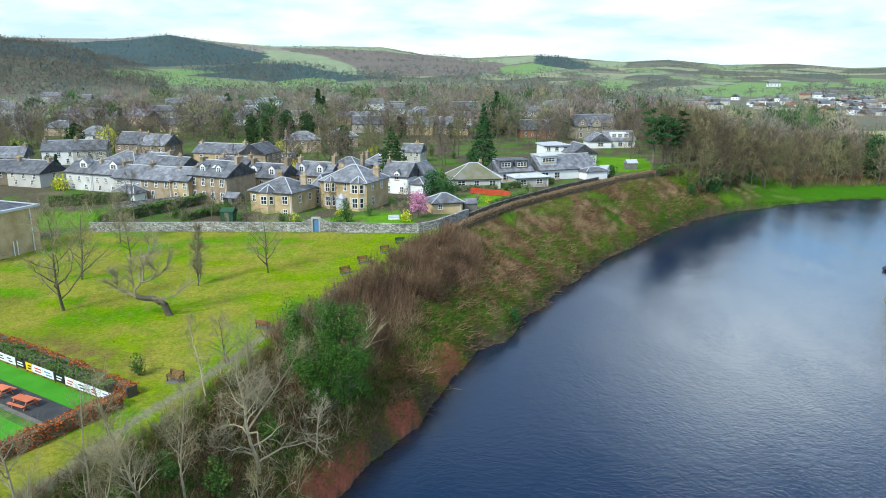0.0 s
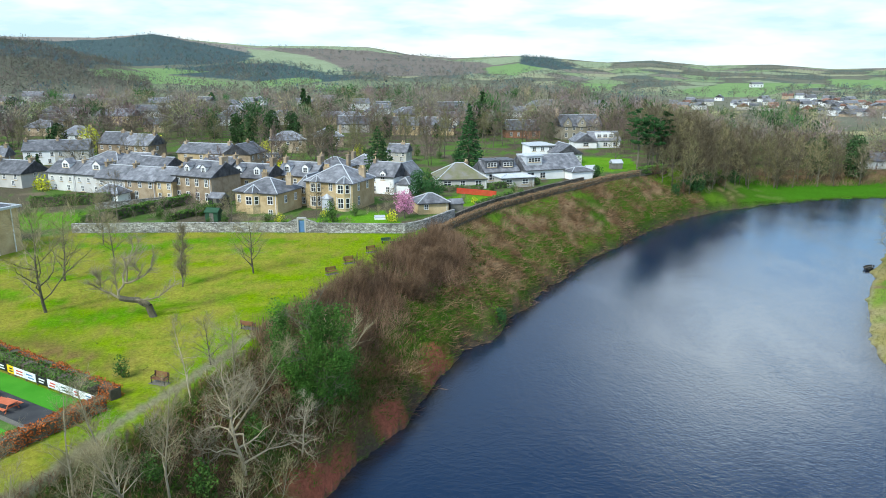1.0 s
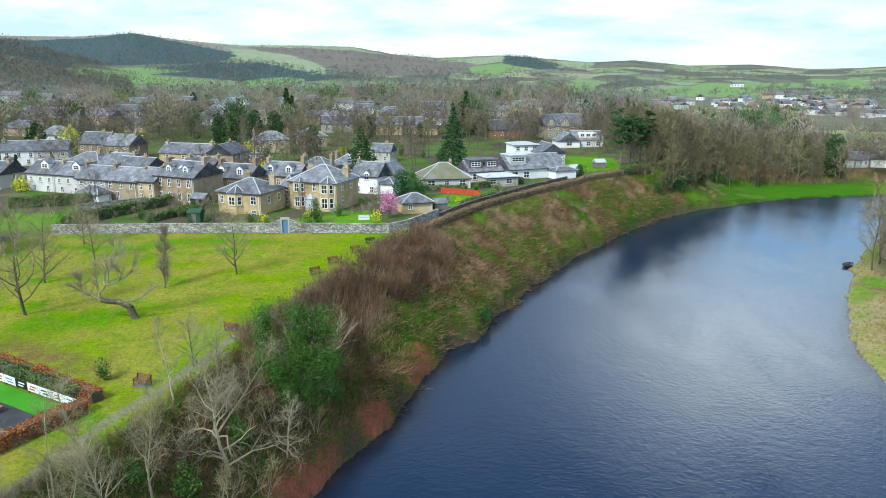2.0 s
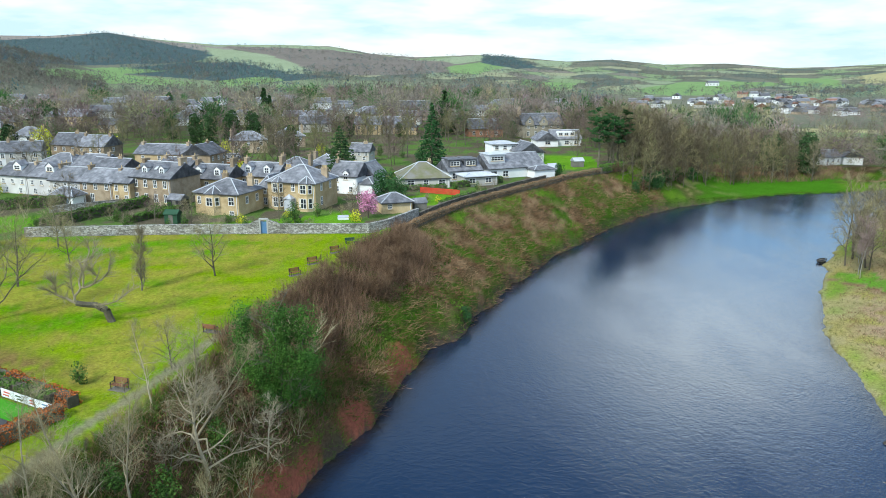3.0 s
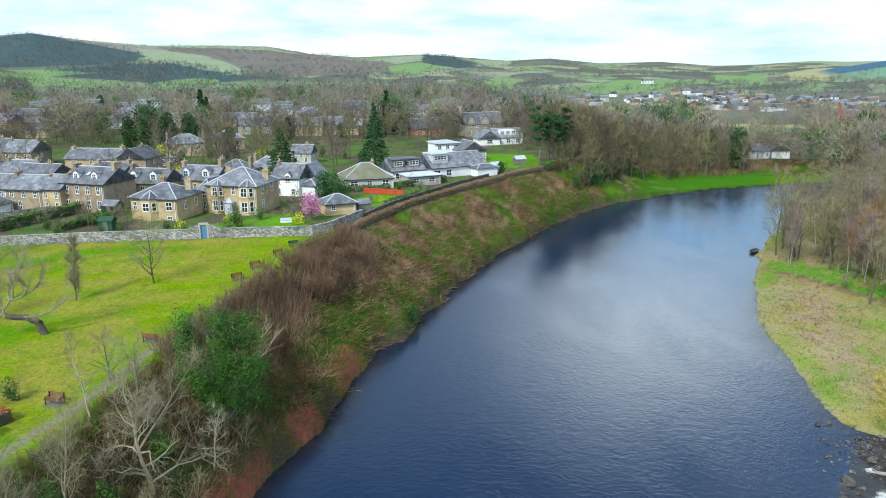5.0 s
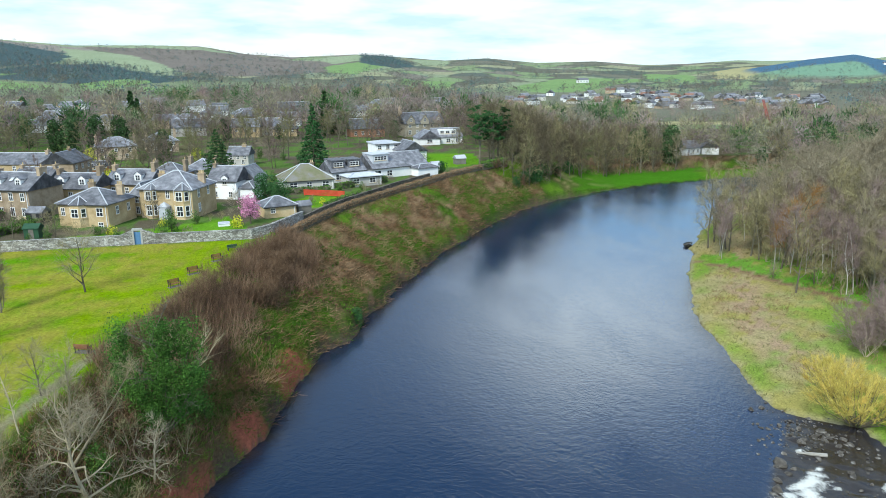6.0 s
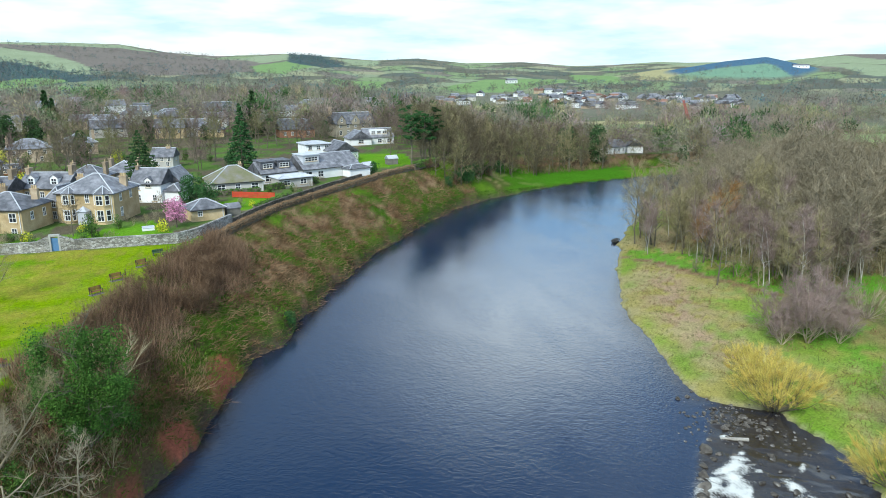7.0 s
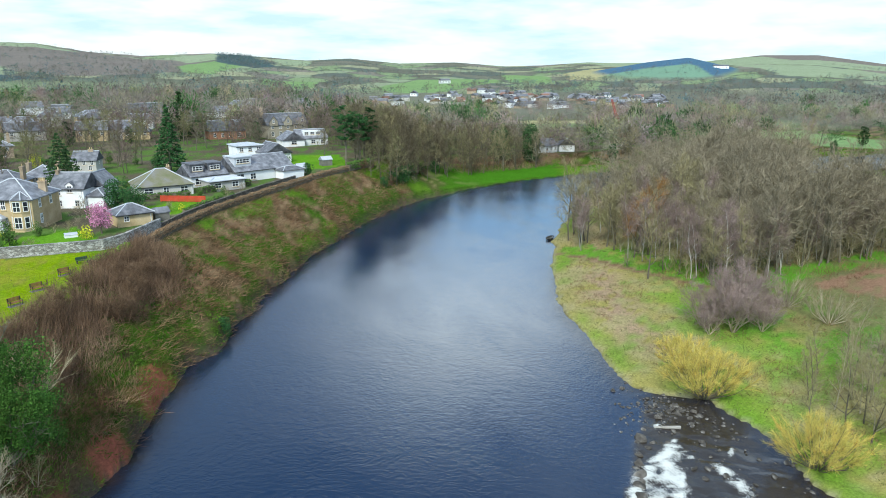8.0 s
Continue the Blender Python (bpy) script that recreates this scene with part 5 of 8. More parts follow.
# gardens and town edge
for key, name, x, y, s, a in [("fir", "fir_tree", -12.5, 172, 1, 0), ("spruce", "spruce_tree", 10.5, 186, 1, 0), ("blossom", "cherry_tree", -4.6, 129.5, 1, 0), ("shrub", "shrub", -17.7, 125.9, 1.5, 0),
                              ("laurel", "shrub", -2.1, 153, 1, 0), ("laurel", "shrub", 1.2, 150, 0.8, 90), ("shrub", "shrub", -14.2, 131.5, 1, 60), ("brightshrub", "shrub", -6.8, 126.3, 1.2, 0),
                              ("brightshrub", "shrub", -19.6, 131, 0.9, 30), ("bush", "bush", -8, 141, 1.1, 0), ("town0", "tree", -20.8, 128, 0.62, 0), ("town1", "tree", -36, 126, 0.55, 40),
                              ("town2", "tree", -43, 128, 0.5, 90), ("town0", "tree", -57, 127, 0.85, 200), ("bush", "bush", -39, 131, 1, 20), ("bush", "bush", -45.5, 134, 0.9, 50), ("shrub", "shrub", -40.5, 129.5, 1.3, 0),
                              ("shrub", "shrub", -43.5, 131.5, 1.1, 0), ("shrub", "shrub", -30, 126.5, 0.7, 10), ("brightshrub", "shrub", -27, 125.5, 1, 60), ("bush", "bush", -51, 133, 1, 0), ("bush", "bush", -62, 131, 1.2, 50),
                              ("olivebush", "bush", -68, 133, 1.1, 0), ("yellowtree", "willow_tree", -113, 238, 1.25, 0), ("yellowtree", "willow_tree", -88, 228, 1.1, 60), ("yellowtree", "willow_tree", -52.5, 228, 0.75, 90),
                              ("brightshrub", "shrub", -88, 160, 2.0, 0), ("laurel", "evergreen_shrub", 67, 188, 0.5, 0), ("laurel", "evergreen_shrub", 71, 192, 0.6, 60), ("laurel", "evergreen_shrub", 75.5, 197, 0.55, 130), ("laurel", "evergreen_shrub", 81, 203, 0.7, 20), ("laurel", "evergreen_shrub", 88, 210, 0.6, 200), ("laurel", "evergreen_shrub", 96, 219, 0.7, 90), ("darktree", "evergreen_tree", 76, 203, 0.7, 40),
                              ("pine", "pine_tree", 59, 198, 1.05, 0), ("pine", "pine_tree", 64, 200, 0.95, 100), ("pine", "pine_tree", 67, 205, 1.0, 200), ("town1", "tree", 53, 200, 1.0, 0),
                              ("darktree", "evergreen_tree", -58, 262, 1.15, 0), ("darktree", "evergreen_tree", -66, 264, 1.1, 60), ("darktree", "evergreen_tree", -51, 266, 1.1, 120), ("darktree", "evergreen_tree", -72, 268, 1.0, 160),
                              ("darktree", "evergreen_tree", -86, 286, 0.9, 0), ("farfir", "conifer", -131, 290, 0.85, 0), ("farfir", "conifer", -55, 330, 1.1, 0), ("farfir", "conifer", -60, 345, 1.3, 0),
                              ("darktree", "evergreen_tree", 20, 300, 1.3, 0), ("farfir", "conifer", 23, 310, 1.3, 50), ("farfir", "conifer", -98, 178, 0.45, 0), ("darktree", "evergreen_tree", 140, 249, 1.25, 0),
                              ("darktree", "evergreen_tree", 151, 246, 1.4, 60), ("darktree", "evergreen_tree", 144, 262, 1.1, 60), ("farfir", "conifer", 100, 330, 1.1, 0)]:
    plant(key, name, x, y, s, a)

rng = random.Random(31)
BEDS = [(-62, -50, 121, 131), (-50, -36, 120.5, 128), (-36, -25, 120.5, 128), (-25, -3, 119.6, 123.5), (-60, -52, 133, 144), (-48, -38, 131, 140), (-14, -4, 131, 142), (14, 24, 153, 162), (-4, 10, 140, 147), (-80, -62, 122, 138)]
for i in range(64):
    x0, x1, y0, y1 = BEDS[i % len(BEDS)]
    x, y = rng.uniform(x0, x1), rng.uniform(y0, y1)
    key = rng.choice(["shrub", "bush", "olivebush", "shrub", "bush", "brightshrub" if i % 4 == 0 else "shrub"])
    plant(key, "bush" if "bush" in key else "garden_shrub", x, y, rng.uniform(0.45, 0.95) * (0.7 if "bush" in key else 1), rng.uniform(0, 360), label=rng.choice(["leafless brown garden bush", "bare twiggy bush in a garden bed"]) if "bush" in key else None)


def free(x, y):
    k = land(np.array([x]), np.array([y]))[1]
    return {q: v[0] for q, v in k.items()}


# far bank: birches along the edge, taller wood behind
for key, x, y, s, a in [("birch0", 90.3, 91.5, 1.0, 0), ("birch1", 91.8, 91.7, 1.05, 90), ("birch2", 96.1, 89.6, 1.1, 0), ("birch1", 91.1, 105.5, 1.05, 200), ("birch2", 90, 108.7, 1.0, 70), ("birch0", 87.8, 122, 0.95, 150),
                        ("birch2", 86.5, 119.5, 0.9, 250), ("birch1", 93, 104, 0.9, 20), ("olive0", 92, 126, 1.2, 0), ("olive1", 89.5, 128.5, 1.1, 60), ("wood2", 94, 133, 1.2, 100), ("olive2", 98, 139, 1.3, 10),
                        ("orange", 91.6, 108.6, 1.3, 30), ("birch0", 99, 88, 1.0, 60), ("birch1", 103, 86, 0.95, 0), ("birch2", 107, 86.5, 1.0, 120)]:
    plant(key, "birch_tree" if key.startswith("birch") else "bare_tree", x, y, s, a)
for key, x, y, s, a in [("gorse", 60.2, 57.0, 1.0, 0), ("gorse", 58.6, 40.6, 0.85, 70), ("gorse", 62.5, 63.0, 0.75, 140), ("pollard", 92.9, 73.4, 1.0, 0), ("pollard", 92.2, 65.4, 1.0, 50), ("purplebush", 77.5, 69.5, 1.3, 0),
                        ("purplebush", 82, 73.5, 1.25, 90), ("purplebush", 75.5, 73.5, 1.0, 40), ("purplebush", 85, 70, 0.8, 200), ("purplebush", 81, 67.5, 0.75, 10), ("purplebush", 87.5, 77, 0.9, 300), ("purplebush", 74, 70.5, 0.7, 100), ("pollard", 80.5, 74, 1.1, 130)]:
    plant(key, "shrub", x, y, s, a)
for key, x, y, s, a in [("olive0", 67.2, 44, 0.62, 0), ("pale1", 69.5, 42.5, 0.55, 60), ("pale2", 71.5, 45.5, 0.6, 100), ("olive1", 73.5, 48, 0.6, 30), ("pale0", 76.5, 50.5, 0.55, 200), ("olive2", 75, 44, 0.65, 10),
                        ("pale1", 79, 46, 0.6, 90), ("olive0", 82, 50, 0.6, 170), ("pale0", 70, 47.5, 0.6, 20), ("pale2", 73, 41, 0.62, 70), ("olive1", 78.5, 42.5, 0.68, 120), ("pale0", 84, 46, 0.7, 200), ("olive2", 87, 52, 0.7, 60), ("pale1", 68.5, 39, 0.55, 10), ("olive0", 80.5, 54, 0.55, 140), ("pale2", 86, 57, 0.6, 220), ("olive1", 66, 47.5, 0.42, 50), ("olive2", 69.5, 50.5, 0.45, 0), ("olive0", 72, 52, 0.5, 90), ("olive2", 76, 54.5, 0.5, 30), ("wood0", 79.5, 49, 0.6, 0), ("wood1", 74.5, 46.5, 0.62, 80), ("olive1", 70, 44, 0.6, 160), ("olive2", 77, 40, 0.7, 200), ("wood2", 82, 43, 0.7, 0), ("olive0", 67, 41, 0.55, 250)]:
    plant(key, "tree", x, y, s, a)
rng = random.Random(15)
n = 0
while n < 46:     # low growth along the wood's edge
    x, y = rng.uniform(86, 150), rng.uniform(84, 130)
    k = free(x, y)
    if k["river"] or k["left"] or not 13 < k["d_r"] < 36 or (x > 98 and y < 86):
        continue
    plant(rng.choice(["olivebush", "bush", "olivebush"]), "bush", x, y, rng.uniform(0.7, 1.3), rng.uniform(0, 360), label="leafless brown bush at the wood's edge")
    n += 1
for i in range(44):     # brushy front of the wood behind the bare earth
    x, y = rng.uniform(98, 165), rng.uniform(88, 94)
    if i % 3:
        plant(rng.choice(["olivebush", "bush", "bush"]), "bush", x, y, rng.uniform(1.0, 1.7), rng.uniform(0, 360), label="leafless brown bush at the wood's edge")
    else:
        plant(rng.choice(["birch0", "birch1", "birch2"]), "birch_tree", x, y, rng.uniform(0.6, 0.95), rng.uniform(0, 360))
rng = random.Random(5)
wood = []
n = 0
while n < 410:
    x, y = rng.uniform(84, 240), rng.uniform(84, 215)
    k = free(x, y)
    if k["river"] or k["left"] or k["d_r"] < 4 + (11 + rng.random() * 9) * float(ramp(np.array(y), 128, 108)) or k["az"] > 60 or (k["az"] > 51.2 and k["r"] > 190) or (x > 98 and y < 86):
        continue
    if k["r"] > 185 and rng.random() < 0.3:
        continue
    inner = float(ramp(np.array(k["d_r"]), 18, 45))
    key = rng.choice(["wood0", "wood1", "wood2", "wood0", "wood1", "olive0", "wood1", "wood2"] if inner > 0.5 else ["birch1", "birch0", "olive1", "olive2", "wood1", "wood0"])
    tall = 0.30 * math.exp(-((k["az"] - 45) / 5.5) ** 2) * float(ramp(np.array(k["r"]), 140, 165))
    size, turn = (0.85 + 0.42 * inner + tall) * rng.uniform(0.72, 1.22), rng.uniform(0, 360)
    if k["d_r"] < 34 and k["r"] < 175:
        plant(key, "birch_tree" if key.startswith("birch") else "bare_tree", x, y, size, turn)
    else:
        wood.append((rng.choice(["deep0", "deep1", "deep2"]), x, y, size, turn))
    n += 1
grove("woodland", "dense leafless woodland covering the far bank", wood)
# near shore of the bend
wood = []
n = 0
while n < 210:
    x, y = rng.uniform(64, 200), rng.uniform(190, 300)
    k = free(x, y)
    if k["river"] or k["d_l"] < 19 + 6 * rng.random() or x < 66 + 0.10 * (y - 195) or (158 < x < 192 and y > 236):
        continue
    if k["r"] > 265 and rng.random() < 0.6:
        continue
    key, size, turn = rng.choice(["bend0", "bend1", "bend2", "wood0", "olive1", "bend0"]), rng.uniform(0.85, 1.25), rng.uniform(0, 360)
    if k["d_l"] < 30:
        plant(key, "bare_tree", x, y, size, turn)
    else:
        wood.append((rng.choice(["thick0", "thick1", "thick1", "thick2"]), x, y, size, turn))
    n += 1
grove("woodland", "leafless wood behind the grassy shore of the bend", wood)
for key, x, y, s in [("olive0", 229, 182, 1.5), ("wood1", 212, 150, 1.1), ("pale1", 190, 138, 0.9), ("wood2", 256, 168, 1.4), ("olive2", 246, 158, 1.1), ("wood0", 292, 224, 1.3), ("olive1", 300, 196, 1.2), ("wood1", 282, 182, 1.1), ("olive0", 236, 141, 1.2)]:
    plant(key, "bare_tree", x, y, s, rng.uniform(0, 360), label="leafless tree standing in the meadow by the pool")
for x, y, s in [(70, 190, 0.9), (72, 196, 1.1), (75, 194, 1.0), (78, 199, 1.1), (82, 205, 1.0), (66, 196, 0.8), (80, 197, 0.7), (88, 208, 0.9)]:
    plant(rng.choice(["brush", "bush", "laurel"]), "bush", x, y, s * 0.9, rng.uniform(0, 360))
n = 0
while n < 26:     # scrub where the high bank runs down to the bend
    x, y = rng.uniform(62, 100), rng.uniform(176, 216)
    k = free(x, y)
    if k["river"] or not k["left"] or not 7 < k["d_l"] < 22 or x + y > 300 or x > 92:
        continue
    key = rng.choice(["brush", "bend0", "bend2", "bend1", "bush"])
    plant(key, "bare_tree" if key[-1].isdigit() else "bush", x, y, rng.uniform(0.6, 0.9) if key[-1].isdigit() else rng.uniform(0.8, 1.2), rng.uniform(0, 360))
    n += 1
n = 0
while n < 64:     # the wood's nose, coming down close to the water where the bank ends
    x, y = rng.uniform(62, 116), rng.uniform(178, 238)
    k = free(x, y)
    if k["river"] or not k["left"] or not 18.2 < k["az"] < 27 or not 3.5 + 13 * float(ramp(np.array(k["az"]), 20, 26)) < k["d_l"] < 34:
        continue
    key = rng.choice(["bend0", "bend1", "bend2", "bend0", "bend1", "olive1"])
    plant(key, "bare_tree", x, y, rng.uniform(0.75, 1.15), rng.uniform(0, 360))
    n += 1
# among the houses
HOMES = [(-18.7, 142.5, 10), (-32, 138, 8), (-47, 149, 9), (-64, 153, 11), (-82, 161, 11), (-9, 165, 7), (7, 169, 9), (29, 182, 13), (16, 178, 8), (40, 216, 8), (61, 293, 12), (-63, 203, 13), (-48, 242, 9), (-94, 225, 11),
         (-111, 209, 10), (-36, 158, 9), (-28, 161, 9), (34, 219, 8), (56, 256, 8), (63, 257, 9), (38, 297, 9), (-37, 260, 8), (-9, 215, 6), (-96, 168, 8), (-86, 192, 8)]
n = 0
while n < 290:
    x, y = rng.uniform(-170, 75), rng.uniform(165, 335)
    k = free(x, y)
    if abs(k["az"]) > 36 or k["low"] > 0.02 or any(math.hypot(x - hx, y - hy) < hr for hx, hy, hr in HOMES) or (y < 196 and x > -10) or (y < 190 and rng.random() < 0.55) or (abs(x - 52) < 12 and 188 < y < 230):
        continue
    if (-16.5 < k["az"] < -10.5 and 215 < k["r"] < 262) or any(0 < math.hypot(hx, hy) - k["r"] < 24 and abs(k["az"] - math.degrees(math.atan2(hx, hy))) < 57 * (hr - 3) / k["r"] for hx, hy, hr in HOMES):
        continue
    plant(rng.choice(["town0", "town1", "town2"]), "garden_tree", x, y, rng.uniform(0.7, 1.25), rng.uniform(0, 360))
    n += 1
for i in range(70):
    x, y = rng.uniform(-150, 55), rng.uniform(158, 235)
    k = free(x, y)
    if abs(k["az"]) > 34 or any(math.hypot(x - hx, y - hy) < hr - 1 for hx, hy, hr in HOMES) or (y < 178 and x > -8):
        continue
    key = rng.choice(["shrub", "laurel", "shrub", "yellowtree" if i % 9 == 0 else "shrub"])
    plant(key, "garden_shrub", x, y, rng.uniform(0.5, 0.8) if key != "shrub" else rng.uniform(0.8, 1.6), rng.uniform(0, 360))
firs = []
for i in range(32):
    az, r = rng.uniform(-34, 18), rng.uniform(235, 600)
    firs.append(("smallfir", r * math.sin(math.radians(az)), r * math.cos(math.radians(az)), rng.uniform(0.5, 1.05), rng.uniform(0, 360)))
for i in range(22):
    az, r = rng.uniform(36, 60), rng.uniform(300, 640)
    firs.append(("smallfir", r * math.sin(math.radians(az)), r * math.cos(math.radians(az)), rng.uniform(0.6, 1.1), rng.uniform(0, 360)))
grove("conifers", "dark conifers standing among the bare trees", [f for f in firs if not free(f[1], f[2])["river"]])


def far_wood(name, label, mat, spots, slivers, seed, fat=0.16, differ=0.22):
    """Many far trees in one mesh: each a tuft of upright, outward twig sprays."""
    g = np.random.default_rng(seed)
    spots = np.array(spots)
    z = land(spots[:, 0], spots[:, 1])[0]
    n = len(spots)
    h = spots[:, 2][:, None]
    boughs = 9
    c = g.normal(size=(n, boughs, 3))
    c /= np.linalg.norm(c, axis=2, keepdims=True)
    c[:, :, 2] = np.abs(c[:, :, 2]) * 1.25 - 0.35                     # a dome, open underneath
    c *= g.uniform(0.55, 0.85, (n, boughs, 1))
    u = np.take_along_axis(c, g.integers(0, boughs, (n, slivers))[:, :, None], 1) + g.normal(size=(n, slivers, 3)) * 0.17
    wide = spots[:, 3][:, None]
    root = np.stack([spots[:, 0][:, None] + u[:, :, 0] * wide * 0.6, spots[:, 1][:, None] + u[:, :, 1] * wide * 0.6, z[:, None] + h * (0.54 + 0.46 * u[:, :, 2])], -1)
    way = u * 0.8 + g.normal(size=(n, slivers, 3)) * 0.5 + np.array([0, 0, 0.25])
    tip = root + way * (h * (0.05 + 0.075 * g.random((n, slivers))))[..., None]
    root[:, :2] = np.stack([spots[:, 0], spots[:, 1], z - 0.5], -1)[:, None]
    tip[:, :2] = np.stack([spots[:, 0], spots[:, 1], z + spots[:, 2] * 0.8], -1)[:, None]
    side = np.cross(way, u + np.array([0, 0, 0.25]) + g.normal(size=(n, slivers, 3)) * 0.22)      # sprays lie on the crown's surface
    side /= np.linalg.norm(side, axis=2, keepdims=True) + 1e-9
    half = side * (h[..., None] * fat * (0.25 + 0.5 * g.random((n, slivers, 1)))) * np.where(np.arange(slivers) < 2, 0.3, 1.0)[None, :, None]
    vs = np.stack([root - half * 0.5, root + half * 0.5, tip], 2).reshape(-1, 3)
    me = bpy.data.meshes.new(name)
    q = np.arange(n * slivers * 3)
    me.vertices.add(len(vs))
    me.vertices.foreach_set("co", vs.ravel())
    me.loops.add(len(q))
    me.loops.foreach_set("vertex_index", q)
    me.polygons.add(n * slivers)
    me.polygons.foreach_set("loop_start", q[::3])
    me.update(calc_edges=True)
    shade = np.exp(g.normal(0, differ, (n, 1))) * np.exp(g.normal(0, 0.06, (n, 3)))
    rgba = np.ones((n, slivers * 3, 4))
    rgba[:, :, :3] = np.clip(shade, 0.4, 1.6)[:, None, :]
    me.color_attributes.new("tone", "FLOAT_COLOR", "POINT").data.foreach_set("color", rgba.ravel())
    me.materials.append(MATS[mat])
    return tagged(new(name, me), label, "woodland", kind="stuff")


def in_field(az, r):
    return any(within(np.array([az]), np.array([r]), ring)[0] for col, ring in FIELDS if col not in (DARK, MOOR))


FAR_HOMES = [(-207, 342, 12.0), (-161, 358, 10), (-153, 364, 12), (-118, 475, 14), (-103, 372, 14), (-30, 395, 11), (-12, 402, 15), (75, 490, 16), (86, 505, 13), (-74, 365, 13), (-76, 455, 17), (-108, 410, 12), (-158, 430, 14), (-120, 320, 11),
             (100, 435, 13), (-34, 320, 14), (0, 312, 10), (30, 440, 14), (-160, 300, 14), (-185, 275, 13)]
rng = random.Random(12)
for i in range(46):
    az, r = rng.uniform(-33, 16), rng.uniform(290, 640)
    FAR_HOMES.append((r * math.sin(math.radians(az)), r * math.cos(math.radians(az)), rng.uniform(9, 14)))


def before_home(az, r):
    """Whether a tree there would hide a house of the town from the camera."""
    for x, y, w in FAR_HOMES:
        hr = math.hypot(x, y)
        if abs(az - math.degrees(math.atan2(x, y))) < math.degrees(w * 0.62 / hr) and hr - 85 < r < hr + 7:
            return True
    return False


VILLAGE = [(17, 690), (20.7, 918), (27.4, 1050), (30, 1000), (34.1, 900), (42, 930), (42, 720), (34.1, 640), (25.2, 730)]
near_brown, near_olive, near_pink, near_green = [(190, 374, 16, 17)], [], [], []
brown, dark = [], []
rng = random.Random(9)
while len(brown) + len(near_brown) + len(near_olive) + len(near_pink) + len(near_green) < 4300:
    az, r = rng.uniform(-36, 62), math.exp(rng.uniform(math.log(285), math.log(1400)))
    if (22 < az < 49 and r < 300) or (az > 49 and r < 400 and rng.random() < 0.7) or before_home(az, r) or (29.5 < az < 37 and 340 < r < 440):
        continue
    if in_field(az, r) or (within(np.array([az]), np.array([r]), VILLAGE)[0] and rng.random() < 0.85) or (20 < az < 43 and 520 < r < 700 and rng.random() < 0.6) or (r > 950 and fuzz(np.array([az * 30.0]), np.array([r]), 90, 21)[0] < 0.46):
        continue
    x, y = r * math.sin(math.radians(az)), r * math.cos(math.radians(az))
    k = free(x, y)
    if k["river"] or (k["d_l"] < 20 and k["low"] > 0.5) or (k["d_r"] < 12 and not k["left"]):
        continue
    h = rng.choice([rng.uniform(7, 11), rng.uniform(9, 15), rng.uniform(13, 18)])
    (dark if rng.random() < 0.10 and r > 600 else rng.choices([near_brown, near_olive, near_pink, near_green], [5, 2 if az < 20 else 4, 3, 1.2])[0] if r < 600 else brown).append((x, y, h, h * rng.uniform(0.6, 0.95)))
for i in range(5600):   # plantations on the hills, trees of the near hill
    if i % 3:
        colour, ring = rng.choice([f for f in FIELDS if f[0] == DARK])
        az, r = rng.uniform(min(p[0] for p in ring), max(p[0] for p in ring)), rng.uniform(min(p[1] for p in ring), max(p[1] for p in ring))
        if not within(np.array([az]), np.array([r]), ring)[0]:
            continue
        where = dark if rng.random() < 0.88 else brown
    else:
        az, r = rng.uniform(-36, -21), rng.uniform(800, 1120)
        if in_field(az, r):
            continue
        where = brown
    h = rng.uniform(8, 13)
    where.append((r * math.sin(math.radians(az)), r * math.cos(math.radians(az)), h, h * 0.5))
for i in range(9500):    # hedgerow trees and copses on the slopes
    az, r = rng.uniform(-22, 60), math.exp(rng.uniform(math.log(950), math.log(3300)))
    if in_field(az, r) or (36 < az < 51 and r > 2000) or fuzz(np.array([az * 40.0]), np.array([r]), 120, 23)[0] + 0.08 * float(grain(np.array([az * 9.0]), np.array([r]), 40, 29)[0]) < 0.53:
        continue
    h = rng.uniform(8, 15)
    (dark if rng.random() < 0.3 else brown).append((r * math.sin(math.radians(az)), r * math.cos(math.radians(az)), h, h * 0.7))
far_wood("town_trees", "mass of leafless brown trees around the town", "far_twigs", near_brown, 310, 3, 0.026)
far_wood("town_trees", "olive and straw-coloured leafless trees around the town", "far_olive", near_olive, 310, 4, 0.026)
far_wood("town_trees", "pinkish-brown leafless trees around the town", "far_pink", near_pink, 310, 5, 0.026)
far_wood("evergreens", "rounded dark green evergreens among the bare trees", "far_green", near_green, 330, 6, 0.045)
far_wood("far_trees", "leafless brown trees among the fields and on the slopes", "hill_twigs", brown, 40, 1, 0.10, 0.13)
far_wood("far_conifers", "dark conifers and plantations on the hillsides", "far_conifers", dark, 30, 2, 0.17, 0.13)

# ---------- houses ----------
WINDOWS = {}


